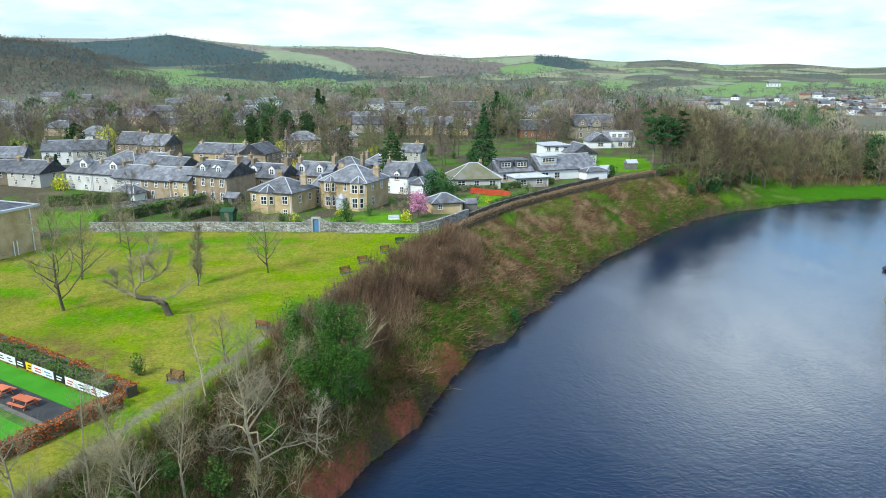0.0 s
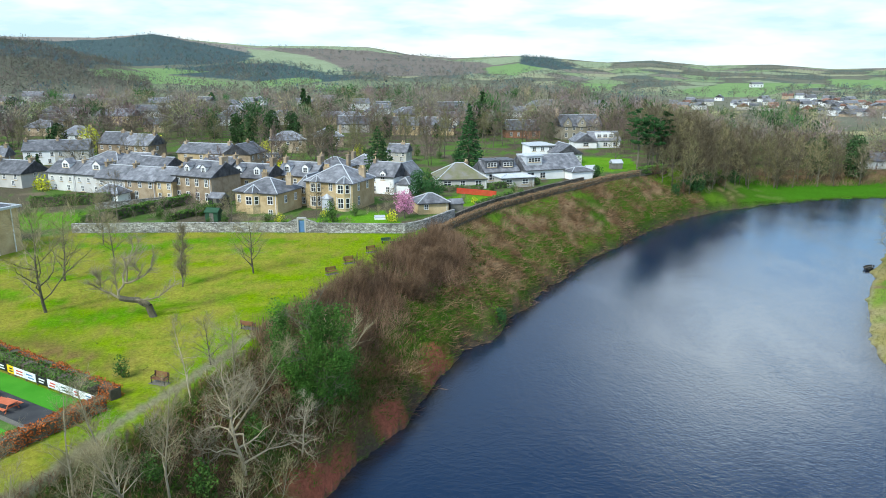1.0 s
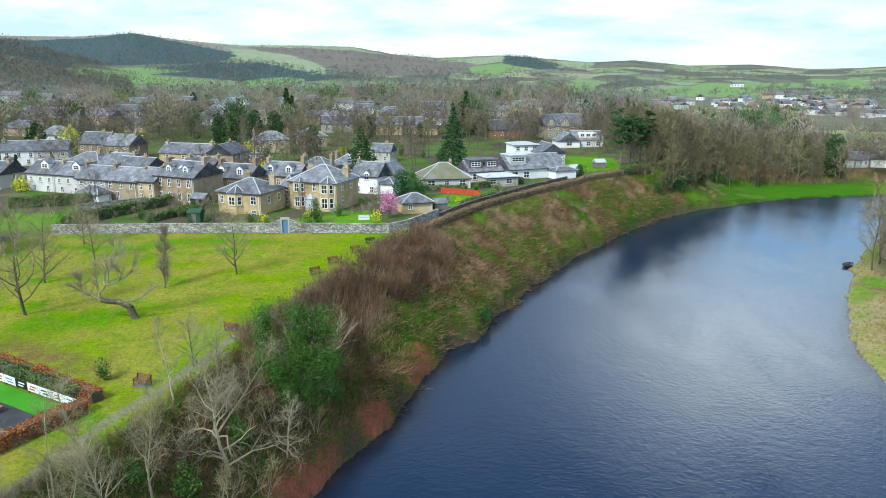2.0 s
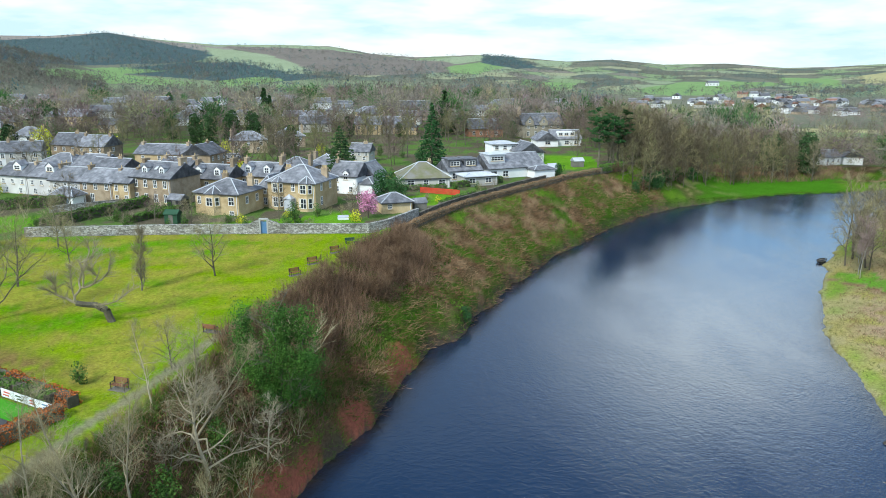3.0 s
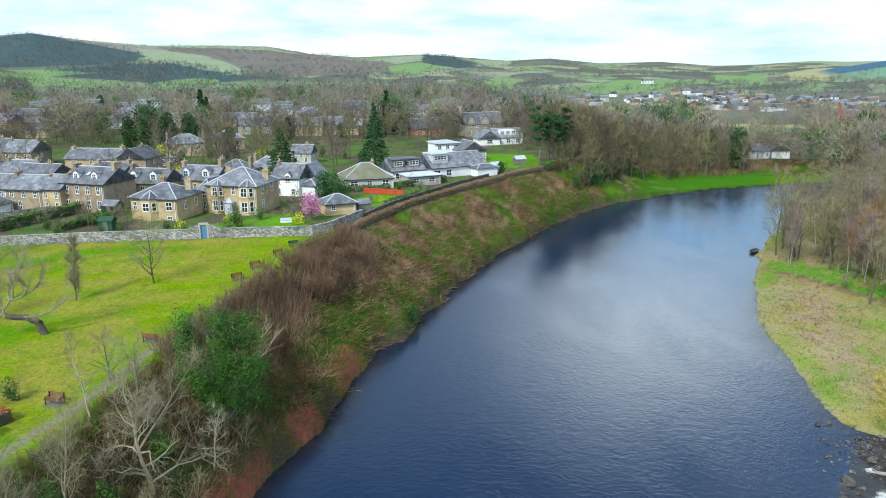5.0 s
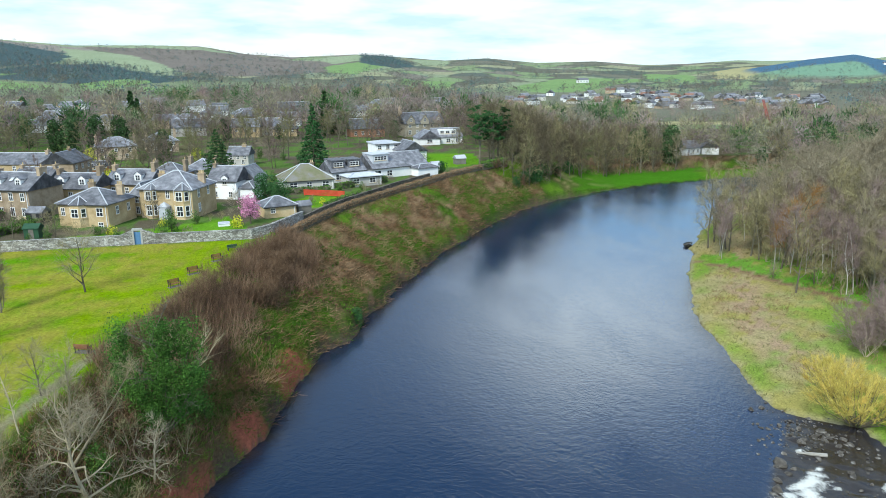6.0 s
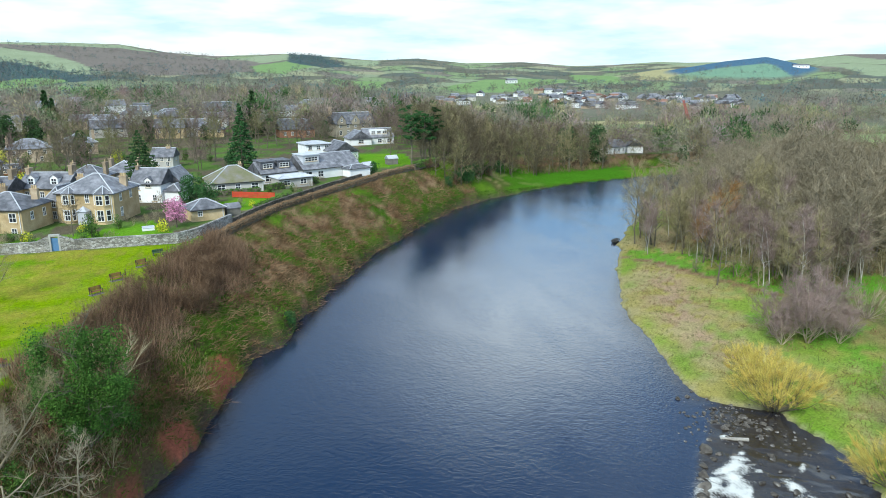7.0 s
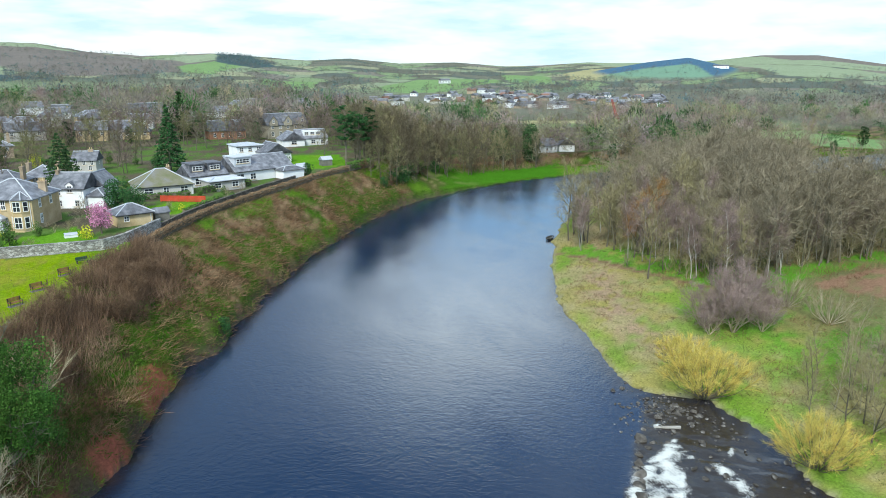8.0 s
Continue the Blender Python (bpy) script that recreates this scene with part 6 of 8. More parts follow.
def lattice(s, xs, zs, y0, y1):
    """One connected frame: bars between alternate lines, openings between them."""
    nx, nz = len(xs), len(zs)
    vs = [(x, y, z) for y in (y0, y1) for z in zs for x in xs]

    def at(i, j, k):
        return k * nx * nz + j * nx + i

    def solid(i, j):
        return 0 <= i < nx - 1 and 0 <= j < nz - 1 and (i % 2 == 0 or j % 2 == 0)
    fs = []
    for i in range(nx - 1):
        for j in range(nz - 1):
            if not solid(i, j):
                continue
            fs += [(at(i, j, 0), at(i + 1, j, 0), at(i + 1, j + 1, 0), at(i, j + 1, 0)), (at(i, j + 1, 1), at(i + 1, j + 1, 1), at(i + 1, j, 1), at(i, j, 1))]
            for di, dj, a, b in ((-1, 0, (i, j + 1), (i, j)), (1, 0, (i + 1, j), (i + 1, j + 1)), (0, -1, (i, j), (i + 1, j)), (0, 1, (i + 1, j + 1), (i, j + 1))):
                if not solid(i + di, j + dj):
                    fs.append((at(*a, 0), at(*a, 1), at(*b, 1), at(*b, 0)))
    s.add(vs, fs)



def window(parent, w, h, m, bars=1):
    """A sash window: frame with its glazing bars, the pane behind, the stone sill."""
    key = (round(w, 2), round(h, 2), bars)
    if key not in WINDOWS:
        f, p, s = Shape(), Shape(), Shape()
        t = 0.09
        cuts = [-w / 2 + w * (i + 1) / (bars + 1) for i in range(bars)]
        xs = [-w / 2, -w / 2 + t] + [c + e for c in cuts for e in (-0.035, 0.035)] + [w / 2 - t, w / 2]
        zs = [0, t, h / 2 - 0.04, h / 2 + 0.04, h - t, h]
        lattice(f, xs, zs, -0.06, 0.04)
        p.box(-w / 2 + t, w / 2 - t, -0.01, 0.01, t, h - t)
        s.box(-w / 2 - 0.1, w / 2 + 0.1, -0.14, 0.03, -0.14, 0)
        WINDOWS[key] = (f.mesh("window", "white_paint"), p.mesh("pane", GLASS), s.mesh("sill", "sandstone"))
    f, p, s = WINDOWS[key]
    ob = part("window", f, None, parent, at=m)
    part("pane", p, None, ob)
    part("sill", s, None, ob)
    return ob


def faces_of(w, d):
    return dict(front=(pose(0, -d / 2, 0), w), back=(pose(0, d / 2, 0, 0, 0, 180), w), left=(pose(-w / 2, 0, 0, 0, 0, -90), d), right=(pose(w / 2, 0, 0, 0, 0, 90), d))


def roof_shape(w, d, eave, rise, style, over=0.35, along="x"):
    s = Shape()
    a, b = w / 2 + over, d / 2 + over
    if along == "y":
        a, b = b, a
    run = {"gable": a, "hip": max(a - b, 0.05)}[style]
    drop = over * rise / (b - over)
    z0, z1, t = eave - drop, eave + rise, 0.16
    pts = [(-a, -b, z0), (a, -b, z0), (a, b, z0), (-a, b, z0), (-run, 0, z1), (run, 0, z1)]
    low = [(x, y, z - t) for x, y, z in pts]
    vs = pts + low
    if along == "y":
        vs = [(-y, x, z) for x, y, z in vs]
    s.add(vs, [(0, 1, 5, 4), (2, 3, 4, 5), (1, 2, 5), (3, 0, 4), (7, 6, 10, 11), (9, 8, 11, 10), (8, 7, 11), (6, 9, 10), (1, 0, 6, 7), (2, 1, 7, 8), (3, 2, 8, 9), (0, 3, 9, 6)])
    ridges = [(4, 5)] + ([(0, 4), (3, 4), (1, 5), (2, 5)] if style == "hip" else [])
    caps = Shape()
    for i, j in ridges:
        caps.tube(Vector(vs[i]) + Vector((0, 0, 0.02)), Vector(vs[j]) + Vector((0, 0, 0.02)), 0.11, 0.11, 6, True)
    return s, caps


def chimney(parent, x, y, z0, z1, w=1.1, d=0.6, pots=3, stone="brown_stone"):
    s = Shape()
    z1 -= 0.7
    s.box(x - w / 2, x + w / 2, y - d / 2, y + d / 2, z0, z1 - 0.2)
    s.box(x - w / 2 - 0.08, x + w / 2 + 0.08, y - d / 2 - 0.08, y + d / 2 + 0.08, z1 - 0.2, z1)
    ob = part("chimney", s, stone, parent)
    for i in range(pots):
        p = Shape()
        px = x + (i - (pots - 1) / 2) * w / max(pots, 1) * 0.9
        p.tube((px, y, z1), (px, y, z1 + 0.55), 0.14, 0.11, 6, True)
        part("chimney_pot", p, "sandstone", ob)
    return ob


def dormer(parent, x, y, z, w=1.6, h=1.5, depth=2.0, wall="white_paint", roof="slate"):
    """A gabled dormer that looks out of the front slope."""
    s, r = Shape(), Shape()
    s.box(x - w / 2, x + w / 2, y, y + depth, z, z + h)
    s.add([(x - w / 2, y, z + h), (x + w / 2, y, z + h), (x, y, z + h + w * 0.4)], [(0, 1, 2)])
    ob = part("dormer", s, wall, parent)
    for sx in (-1, 1):
        e = [(x + sx * (w / 2 + 0.15), y - 0.15, z + h - 0.1), (x, y - 0.15, z + h + w * 0.42), (x, y + depth + 0.4, z + h + w * 0.42), (x + sx * (w / 2 + 0.15), y + depth, z + h - 0.1)]
        r.add(e + [(p[0], p[1], p[2] + 0.12) for p in e], [(0, 1, 2, 3), (4, 5, 6, 7), (0, 1, 5, 4), (1, 2, 6, 5), (2, 3, 7, 6), (3, 0, 4, 7)])
    part("dormer_roof", r, roof, ob)
    window(ob, w * 0.72, h * 0.8, pose(x, y, z + 0.2))
    return ob


def house(name, label, x, y, turn, w, d, eave, rise, wall="sandstone", roof="slate", style="gable", along="x", front=(), right=(), left=(), chimneys=(), dormers=(), z=11.0, door=None, group="", near=True):
    """A house: walls, slated roof with ridge caps, windows (offset, sill height, width, height), chimneys, dormers."""
    ob = thing(name, pose(x, y, z, 0, 0, turn), label, "house", group)
    s = Shape()
    s.box(-w / 2, w / 2, -d / 2, d / 2, -0.6, eave)
    if style == "gable":
        if along == "x":
            for sx in (-1, 1):
                s.add([(sx * w / 2, -d / 2, eave), (sx * w / 2, d / 2, eave), (sx * w / 2, 0, eave + rise - 0.05)], [(0, 1, 2)])
        else:
            for sy in (-1, 1):
                s.add([(-w / 2, sy * d / 2, eave), (w / 2, sy * d / 2, eave), (0, sy * d / 2, eave + rise - 0.05)], [(0, 1, 2)])
    part("wall", s, wall, ob)
    rf, caps = roof_shape(w, d, eave, rise, style, along=along)
    rp = part("roof", rf, roof, ob)
    part("ridge_cap", caps, "lead", rp)
    fc = faces_of(w, d)
    for side, spec in (("front", front), ("right", right), ("left", left)):
        for u, zz, ww, hh in spec:
            window(ob, ww, hh, fc[side][0] @ pose(u, 0, zz))
    if door is not None:
        dr = Shape()
        dr.box(door - 0.5, door + 0.5, -d / 2 - 0.06, -d / 2 + 0.02, -0.1, 2.1)
        part("door", dr, "brown_stone", ob)
    if near:
        for sy in (-1, 1):
            gut = Shape()
            gut.box(-w / 2 - 0.3, w / 2 + 0.3, sy * (d / 2 + 0.36) - 0.07, sy * (d / 2 + 0.36) + 0.07, eave - 0.42, eave - 0.28)
            part("gutter", gut, "dark_metal", rp)
        pipe = Shape()
        pipe.tube((w / 2 - 0.35, -d / 2 - 0.09, 0), (w / 2 - 0.35, -d / 2 - 0.09, eave - 0.3), 0.06, 0.06, 6, True)
        part("downpipe", pipe, "white_paint", ob)
    for c in chimneys:
        chimney(ob, *c)
    for c in dormers:
        dormer(ob, *c)
    return ob


def row(n, w, zz, ww=0.95, hh=1.6):
    return [(-w / 2 + w * (i + 0.5) / n, zz, ww, hh) for i in range(n)]


def bay(parent, x, y, w, depth, h, floors, wall="sandstone", roof="slate", frame_w=0.85):
    """A half-hexagon bay with its own little roof and a window in each face on each floor."""
    s, r, caps = Shape(), Shape(), Shape()
    pts = [(x - w / 2, y), (x - w / 4, y - depth), (x + w / 4, y - depth), (x + w / 2, y)]
    s.add([(px, py, z) for z in (-0.5, h) for px, py in pts], [(0, 1, 5, 4), (1, 2, 6, 5), (2, 3, 7, 6), (4, 5, 6, 7)])
    ob = part("bay", s, wall, parent)
    apex = (x, y + 0.6, h + w * 0.38)
    eaves = [(x + (px - x) * 1.12, y + (py - y) * 1.15 + (0.3 if py == y else 0), h - 0.05) for px, py in pts]
    r.add(eaves + [apex] + [(px, py, pz - 0.14) for px, py, pz in eaves], [(0, 1, 4), (1, 2, 4), (2, 3, 4), (5, 6, 1, 0), (6, 7, 2, 1), (7, 8, 3, 2)])
    part("bay_roof", r, roof, ob)
    for e in eaves:
        caps.tube(e, apex, 0.08, 0.08, 6, True)
    part("ridge_cap", caps, "lead", ob)
    for z, hh in floors:
        for (ax, ay), (bx, by) in zip(pts, pts[1:]):
            turn = math.degrees(math.atan2(by - ay, bx - ax))
            ww = min(frame_w, math.hypot(bx - ax, by - ay) * 0.8)
            window(ob, max(ww, w / 2 * 0.8) if ay == by else ww, hh, pose((ax + bx) / 2, (ay + by) / 2, z, 0, 0, turn), 1 if ay == by else 0)
    return ob


def lean_to(parent, x0, x1, y0, y1, h0, h1, wall="sandstone", roof="slate"):
    """A lower wing with a hipped slate roof, part of its house."""
    s = Shape()
    s.box(x0, x1, y0, y1, -0.6, h0)
    ob = part("wing", s, wall, parent)
    rf, caps = roof_shape(x1 - x0, y1 - y0, h0, h1 - h0, "hip", along="x" if x1 - x0 > y1 - y0 else "y")
    m = pose((x0 + x1) / 2, (y0 + y1) / 2, 0)
    part("wing_roof", rf, roof, ob, at=m)
    part("ridge_cap", caps, "lead", ob, at=m)
    return ob


def skylight(parent, x, y, z, slope):
    s = Shape()
    s.box(-0.35, 0.35, -0.5, 0.5, 0, 0.07)
    part("skylight", s, "lead", parent, at=pose(x, y, z, slope))


# the stone villa behind the park wall
v = house("villa", "two-storey sandstone villa with hipped slate roof and bay windows", -18.1, 142.9, -22, 10.5, 9.5, 5.7, 2.7, style="hip",
          front=[(0.4, 3.7, 0.8, 1.6), (0.5, 0.7, 0.8, 1.7)], right=[(-2.2, 3.7, 0.85, 1.6), (1.6, 3.7, 0.85, 1.6), (-2.2, 0.9, 0.85, 1.7)],
          chimneys=[(4.4, 1.2, 5.5, 8.5, 1.3, 0.7, 4), (-4.2, 2.0, 5.5, 8.2, 1.3, 0.7, 4)])
bay(v, 3.2, -4.75, 3.2, 1.1, 5.6, [(0.6, 2.0), (3.5, 1.75)])
bay(v, -3.0, -4.75, 2.6, 0.9, 5.6, [(0.6, 2.0), (3.5, 1.75)], "sandstone", frame_w=0.7)
lean_to(v, -8.0, -5.26, -3.6, 3.8, 4.4, 6.2)
window(v, 0.8, 1.4, pose(-6.6, -3.6, 2.6))
window(v, 0.8, 1.4, pose(-6.6, -3.6, 0.5))
porch = Shape()
porch.box(-0.9, 0.7, -6.2, -4.76, -0.5, 2.4)
porch.add([(-1.1, -6.4, 2.4), (0.9, -6.4, 2.4), (0.9, -4.76, 2.4), (-1.1, -4.76, 2.4), (-0.1, -5.4, 3.3)], [(0, 1, 4), (1, 2, 4), (2, 3, 4), (3, 0, 4)])
part("porch", porch, "lead", v, "grey lead-roofed glazed porch")
# the lower villa beside it
v = house("villa", "low sandstone villa with hipped slate roof and a bay", -31.8, 138.6, -22, 9.6, 8.6, 4.3, 2.1, style="hip",
          front=[(3.2, 1.9, 1.3, 1.6), (3.2, -0.3, 1.0, 1.2), (-3.9, 1.9, 0.8, 1.5)], right=[(-1.5, 1.9, 0.9, 1.5), (2, 1.9, 0.9, 1.5)], chimneys=[(-1, 0.5, 5, 8.0, 1.2, 0.6, 3), (4.2, 1, 5, 7.6, 1.2, 0.6, 3)])
bay(v, -0.8, -4.3, 3.4, 1.2, 4.2, [(1.8, 1.6)])
# tall house with two dormers
v = house("stone_house", "tall sandstone house with slate roof and white dormers", -47, 149, -26, 10.2, 8.8, 5.9, 2.5, "brown_stone",
          front=row(4, 10, 0.7, 0.95, 1.7) + row(4, 10, 3.6, 0.95, 1.6), chimneys=[(4.8, 0, 6.5, 10.2, 0.7, 1.9, 1, "brown_stone"), (-4.8, 0, 6.5, 9.6, 0.7, 1.6, 1)], dormers=[(-2.2, -3.3, 6.2, 1.3, 1.3), (2.2, -3.3, 6.2, 1.3, 1.3)])
skylight(v, 0, -2.2, 7.3, 29)
# terraces
house("terraced_house", "grey rendered terraced house with slate roof", -67, 154.6, -20, 8, 7.5, 4.5, 2.2, "grey_render", front=row(3, 8, 2.7, 0.75, 1.1) + [(-2, 0.4, 0.9, 1.4)], chimneys=[(-3.8, 0, 5, 8.0, 0.6, 1.5, 1)], group="terrace")
house("terraced_house", "brown stone terraced house with slate roof", -59.8, 151.9, -20, 8, 7.5, 4.5, 2.2, "brown_stone", front=row(3, 8, 2.7, 0.9, 1.3) + [(-1, 0, 0.9, 2.0)], chimneys=[(-3.8, 0, 5, 8.0, 0.6, 1.5, 1), (3.8, 0, 5, 7.6, 0.6, 1.5, 1)], group="terrace")
house("terraced_house", "narrow sandstone terraced house with slate roof", -54.0, 149.9, -20, 4.2, 7.5, 4.7, 2.2, "sandstone", front=row(2, 4.6, 2.7, 0.8, 1.3) + row(2, 4.6, 0.5, 0.8, 1.4), chimneys=[(2, 0, 5, 8.0, 0.6, 1.5, 1)], group="terrace")
for i, (x, y) in enumerate(((-82.5, 164.5), (-75, 161.6))):
    house("terraced_house", "white rendered terraced house with a boxed dormer", x, y, -22, 8, 7.5, 4.3, 2.2, "pale_render", front=row(3, 8, 2.2, 0.8, 1.1) + row(2, 8, 0.2, 0.9, 1.3), chimneys=[(3.8, 0, 5, 7.6, 0.6, 1.5, 1)],
          dormers=[(0.5 + i, -2.6, 5.0, 2.2, 1.2)], group="terrace")
v = thing("outbuilding", pose(-66.5, 147.6, 11, 0, 0, -20), "white outbuilding with a hipped slate roof", "outbuilding")
lean_to(v, -2.8, 2.8, -1.8, 1.8, 2.2, 3.6, "white_render")
# double house with arched dormers
for x, y, s in ((-38.5, 157, 0), (-28.5, 160, 1)):
    house("stone_house", "stone house with slate roof and tall white dormers", x, y, -20, 9.4, 8, 4.4, 2.4, "sandstone", front=row(3, 9, 2.2, 0.9, 1.3), chimneys=[(4.4, 0, 5, 9.0, 0.8, 1.6, 1), (-4.4, 0, 5, 8.4, 0.7, 1.4, 1)],
          dormers=[(-2.4, -3.2, 4.6, 1.5, 1.5), (2.2, -3.2, 4.6, 1.5, 1.5)], group="double house")
# cottages and modern houses towards the bank
v = house("cottage", "white rendered cottage with steep slate roof", -9.5, 160, -24, 6.5, 7, 4.2, 2.6, "white_render", front=[(-1.6, 2.6, 0.8, 1.2), (-1.6, 0.4, 0.9, 1.3), (1.8, 0.4, 0.9, 1.3)], dormers=[(0.6, -3.5, 3.0, 1.4, 1.7)], chimneys=[(-3.0, 0, 6, 8.0, 0.6, 1.2, 1)])
lean_to(v, 3.3, 6.6, -2.5, 3.2, 2.6, 3.6, "white_render")
gable = house("cottage", "white gabled rear of a cottage", -5.2, 163, -24, 5, 6, 4.0, 2.4, "white_render", along="y", front=[(0, 2.8, 0.8, 1.2)])
house("bungalow", "bungalow with mossy hipped slate roof", 7.2, 168, 8, 11.5, 9.5, 2.6, 3.0, "grey_render", "mossy_slate", "hip", front=[(-3.6, 0.8, 1.8, 1.2), (0, 0.8, 1.2, 1.2), (3.8, 0.7, 1.6, 1.3)], right=[(-2, 0.8, 1.2, 1.2), (2, 0.8, 1.2, 1.2)], chimneys=[(2, 1.5, 4, 6.4, 0.8, 0.6, 2)])
house("garage", "small stone outbuilding with a hipped slate roof", 0.2, 136.3, 16, 6, 5, 2.4, 1.3, "sandstone", "slate", "hip", front=[(-1.5, 0.9, 0.9, 1.0)], right=[(0, 0.9, 0.9, 1.0)])
v = house("modern_house", "modern house with flat-roofed dormers and grey roof", 17, 178, 18, 9, 8, 2.8, 2.2, "white_render", front=[(-2.6, 0.6, 2.0, 1.5), (2.2, 0.3, 2.2, 1.9)])
box = Shape()
for x in (-2.4, 1.9):
    box.box(x - 1.7, x + 1.7, -3.0, 1.6, 2.9, 5.2)
    box.box(x - 1.9, x + 1.9, -3.3, 1.8, 5.2, 5.42)
part("box_dormer", box, "slate", v, "slate-hung flat-roofed dormer")
for x in (-2.4, 1.9):
    window(v, 2.4, 1.1, pose(x, -3.0, 3.7), 2)
v = house("modern_house", "large white house with long slate roof and a boxed dormer", 30.5, 184, 22, 16.5, 9.5, 2.8, 3.0, "white_render", front=[(-7, 0.4, 2.0, 1.6), (-3.5, 0.4, 1.6, 1.5), (5.5, 0.3, 2.6, 2.0)], right=[(-2, 0.5, 2.4, 2.0), (2, 3.2, 1.4, 1.2)])
box = Shape()
box.box(-7.6, -3.0, -3.4, 1.5, 3.6, 5.9)
box.box(-7.9, -2.7, -3.7, 1.7, 5.9, 6.1)
part("box_dormer", box, "lead", v, "pale flat-roofed dormer")
window(v, 3.6, 1.1, pose(-5.3, -3.4, 4.4), 3)
lean_to(v, 3.0, 9.2, -8.4, -5.01, 2.3, 3.0, "white_render")
v = house("modern_house", "white extension with a flat pale roof", 20.5, 168.5, 18, 8.5, 5, 2.5, 0.5, "grey_render", "lead", "hip", front=[(-2.4, 0.7, 1.6, 1.2), (1.8, 0.7, 1.6, 1.2)])
house("white_house", "white boxy house with pale flat roof", 34, 219, 12, 8, 7, 5.0, 0.6, "white_render", "lead", "hip", front=row(3, 8, 3.2, 1.2, 1.2))
house("white_house", "white gabled house with slate roof", 41, 214, 12, 8, 9, 3.2, 2.6, "white_render", along="y", front=[(-2, 0.8, 1.2, 1.2), (2, 0.8, 1.2, 1.2)])
house("bungalow", "white-gabled bungalow with dark roof", 56, 257, 5, 8, 8, 2.6, 2.6, "white_render", along="y", front=[(0, 0.8, 2, 1.2)], near=False)
v = house("house", "dark-roofed house with a long white dormer", 63.5, 259, 5, 11, 8, 2.8, 2.8, "white_render", front=row(3, 11, 0.6, 1.6, 1.4), near=False)
box = Shape()
box.box(-3.2, 3.2, -3.2, 0.5, 3.3, 5.2)
part("box_dormer", box, "white_paint", v, "long white dormer")
for x in (-2.2, 0, 2.2):
    window(v, 1.5, 1.0, pose(x, -3.2, 3.8))
# large villa with three gables
v = house("villa", "large stone villa with gabled dormers and lead ridges", 61, 293, 8, 17, 12, 5.6, 4.0, "grey_stone", front=row(5, 16, 0.8, 1.1, 1.9) + row(5, 16, 3.7, 1.0, 1.7), right=row(3, 11, 3.7), chimneys=[(-8.6, 0, 8, 12.6, 0.8, 2, 1), (8.6, 0, 8, 12.6, 0.8, 2, 1)], near=False)
for x in (-6, 0, 6):
    g = Shape()
    g.box(x - 1.7, x + 1.7, -6.4, -2.0, 5.0, 6.6)
    g.add([(x - 1.7, -6.4, 6.6), (x + 1.7, -6.4, 6.6), (x, -6.4, 8.9)], [(0, 1, 2)])
    gb = part("gable", g, "grey_stone", v)
    rf = Shape()
    for sx in (-1, 1):
        rf.add([(x + sx * 1.95, -6.6, 6.4), (x, -6.6, 9.1), (x, -1.0, 9.1), (x + sx * 1.95, -1.0, 6.4)], [(0, 1, 2, 3)])
    part("gable_roof", rf, "slate", gb)
    window(gb, 0.9, 1.5, pose(x, -6.4, 6.0))
house("church", "old stone church hall with a steep slate roof", 13, 398, 8, 17, 10, 4.6, 5.6, "brown_stone", front=row(5, 16, 1.2, 0.9, 2.4), near=False)
house("brick_house", "pink stone house with crossed gables", 38, 297, 5, 13, 9, 3.6, 3.6, "red_stone", front=row(4, 12, 0.8, 1.0, 1.5), chimneys=[(0, 0, 6, 8.8, 0.8, 1.5, 1)], near=False)
house("brick_house", "pink stone gable of a house", 42.5, 292.5, 5, 5.5, 6, 3.8, 3.2, "red_stone", along="y", front=[(0, 1, 1.4, 1.6), (0, 3.6, 1, 1.2)], near=False)
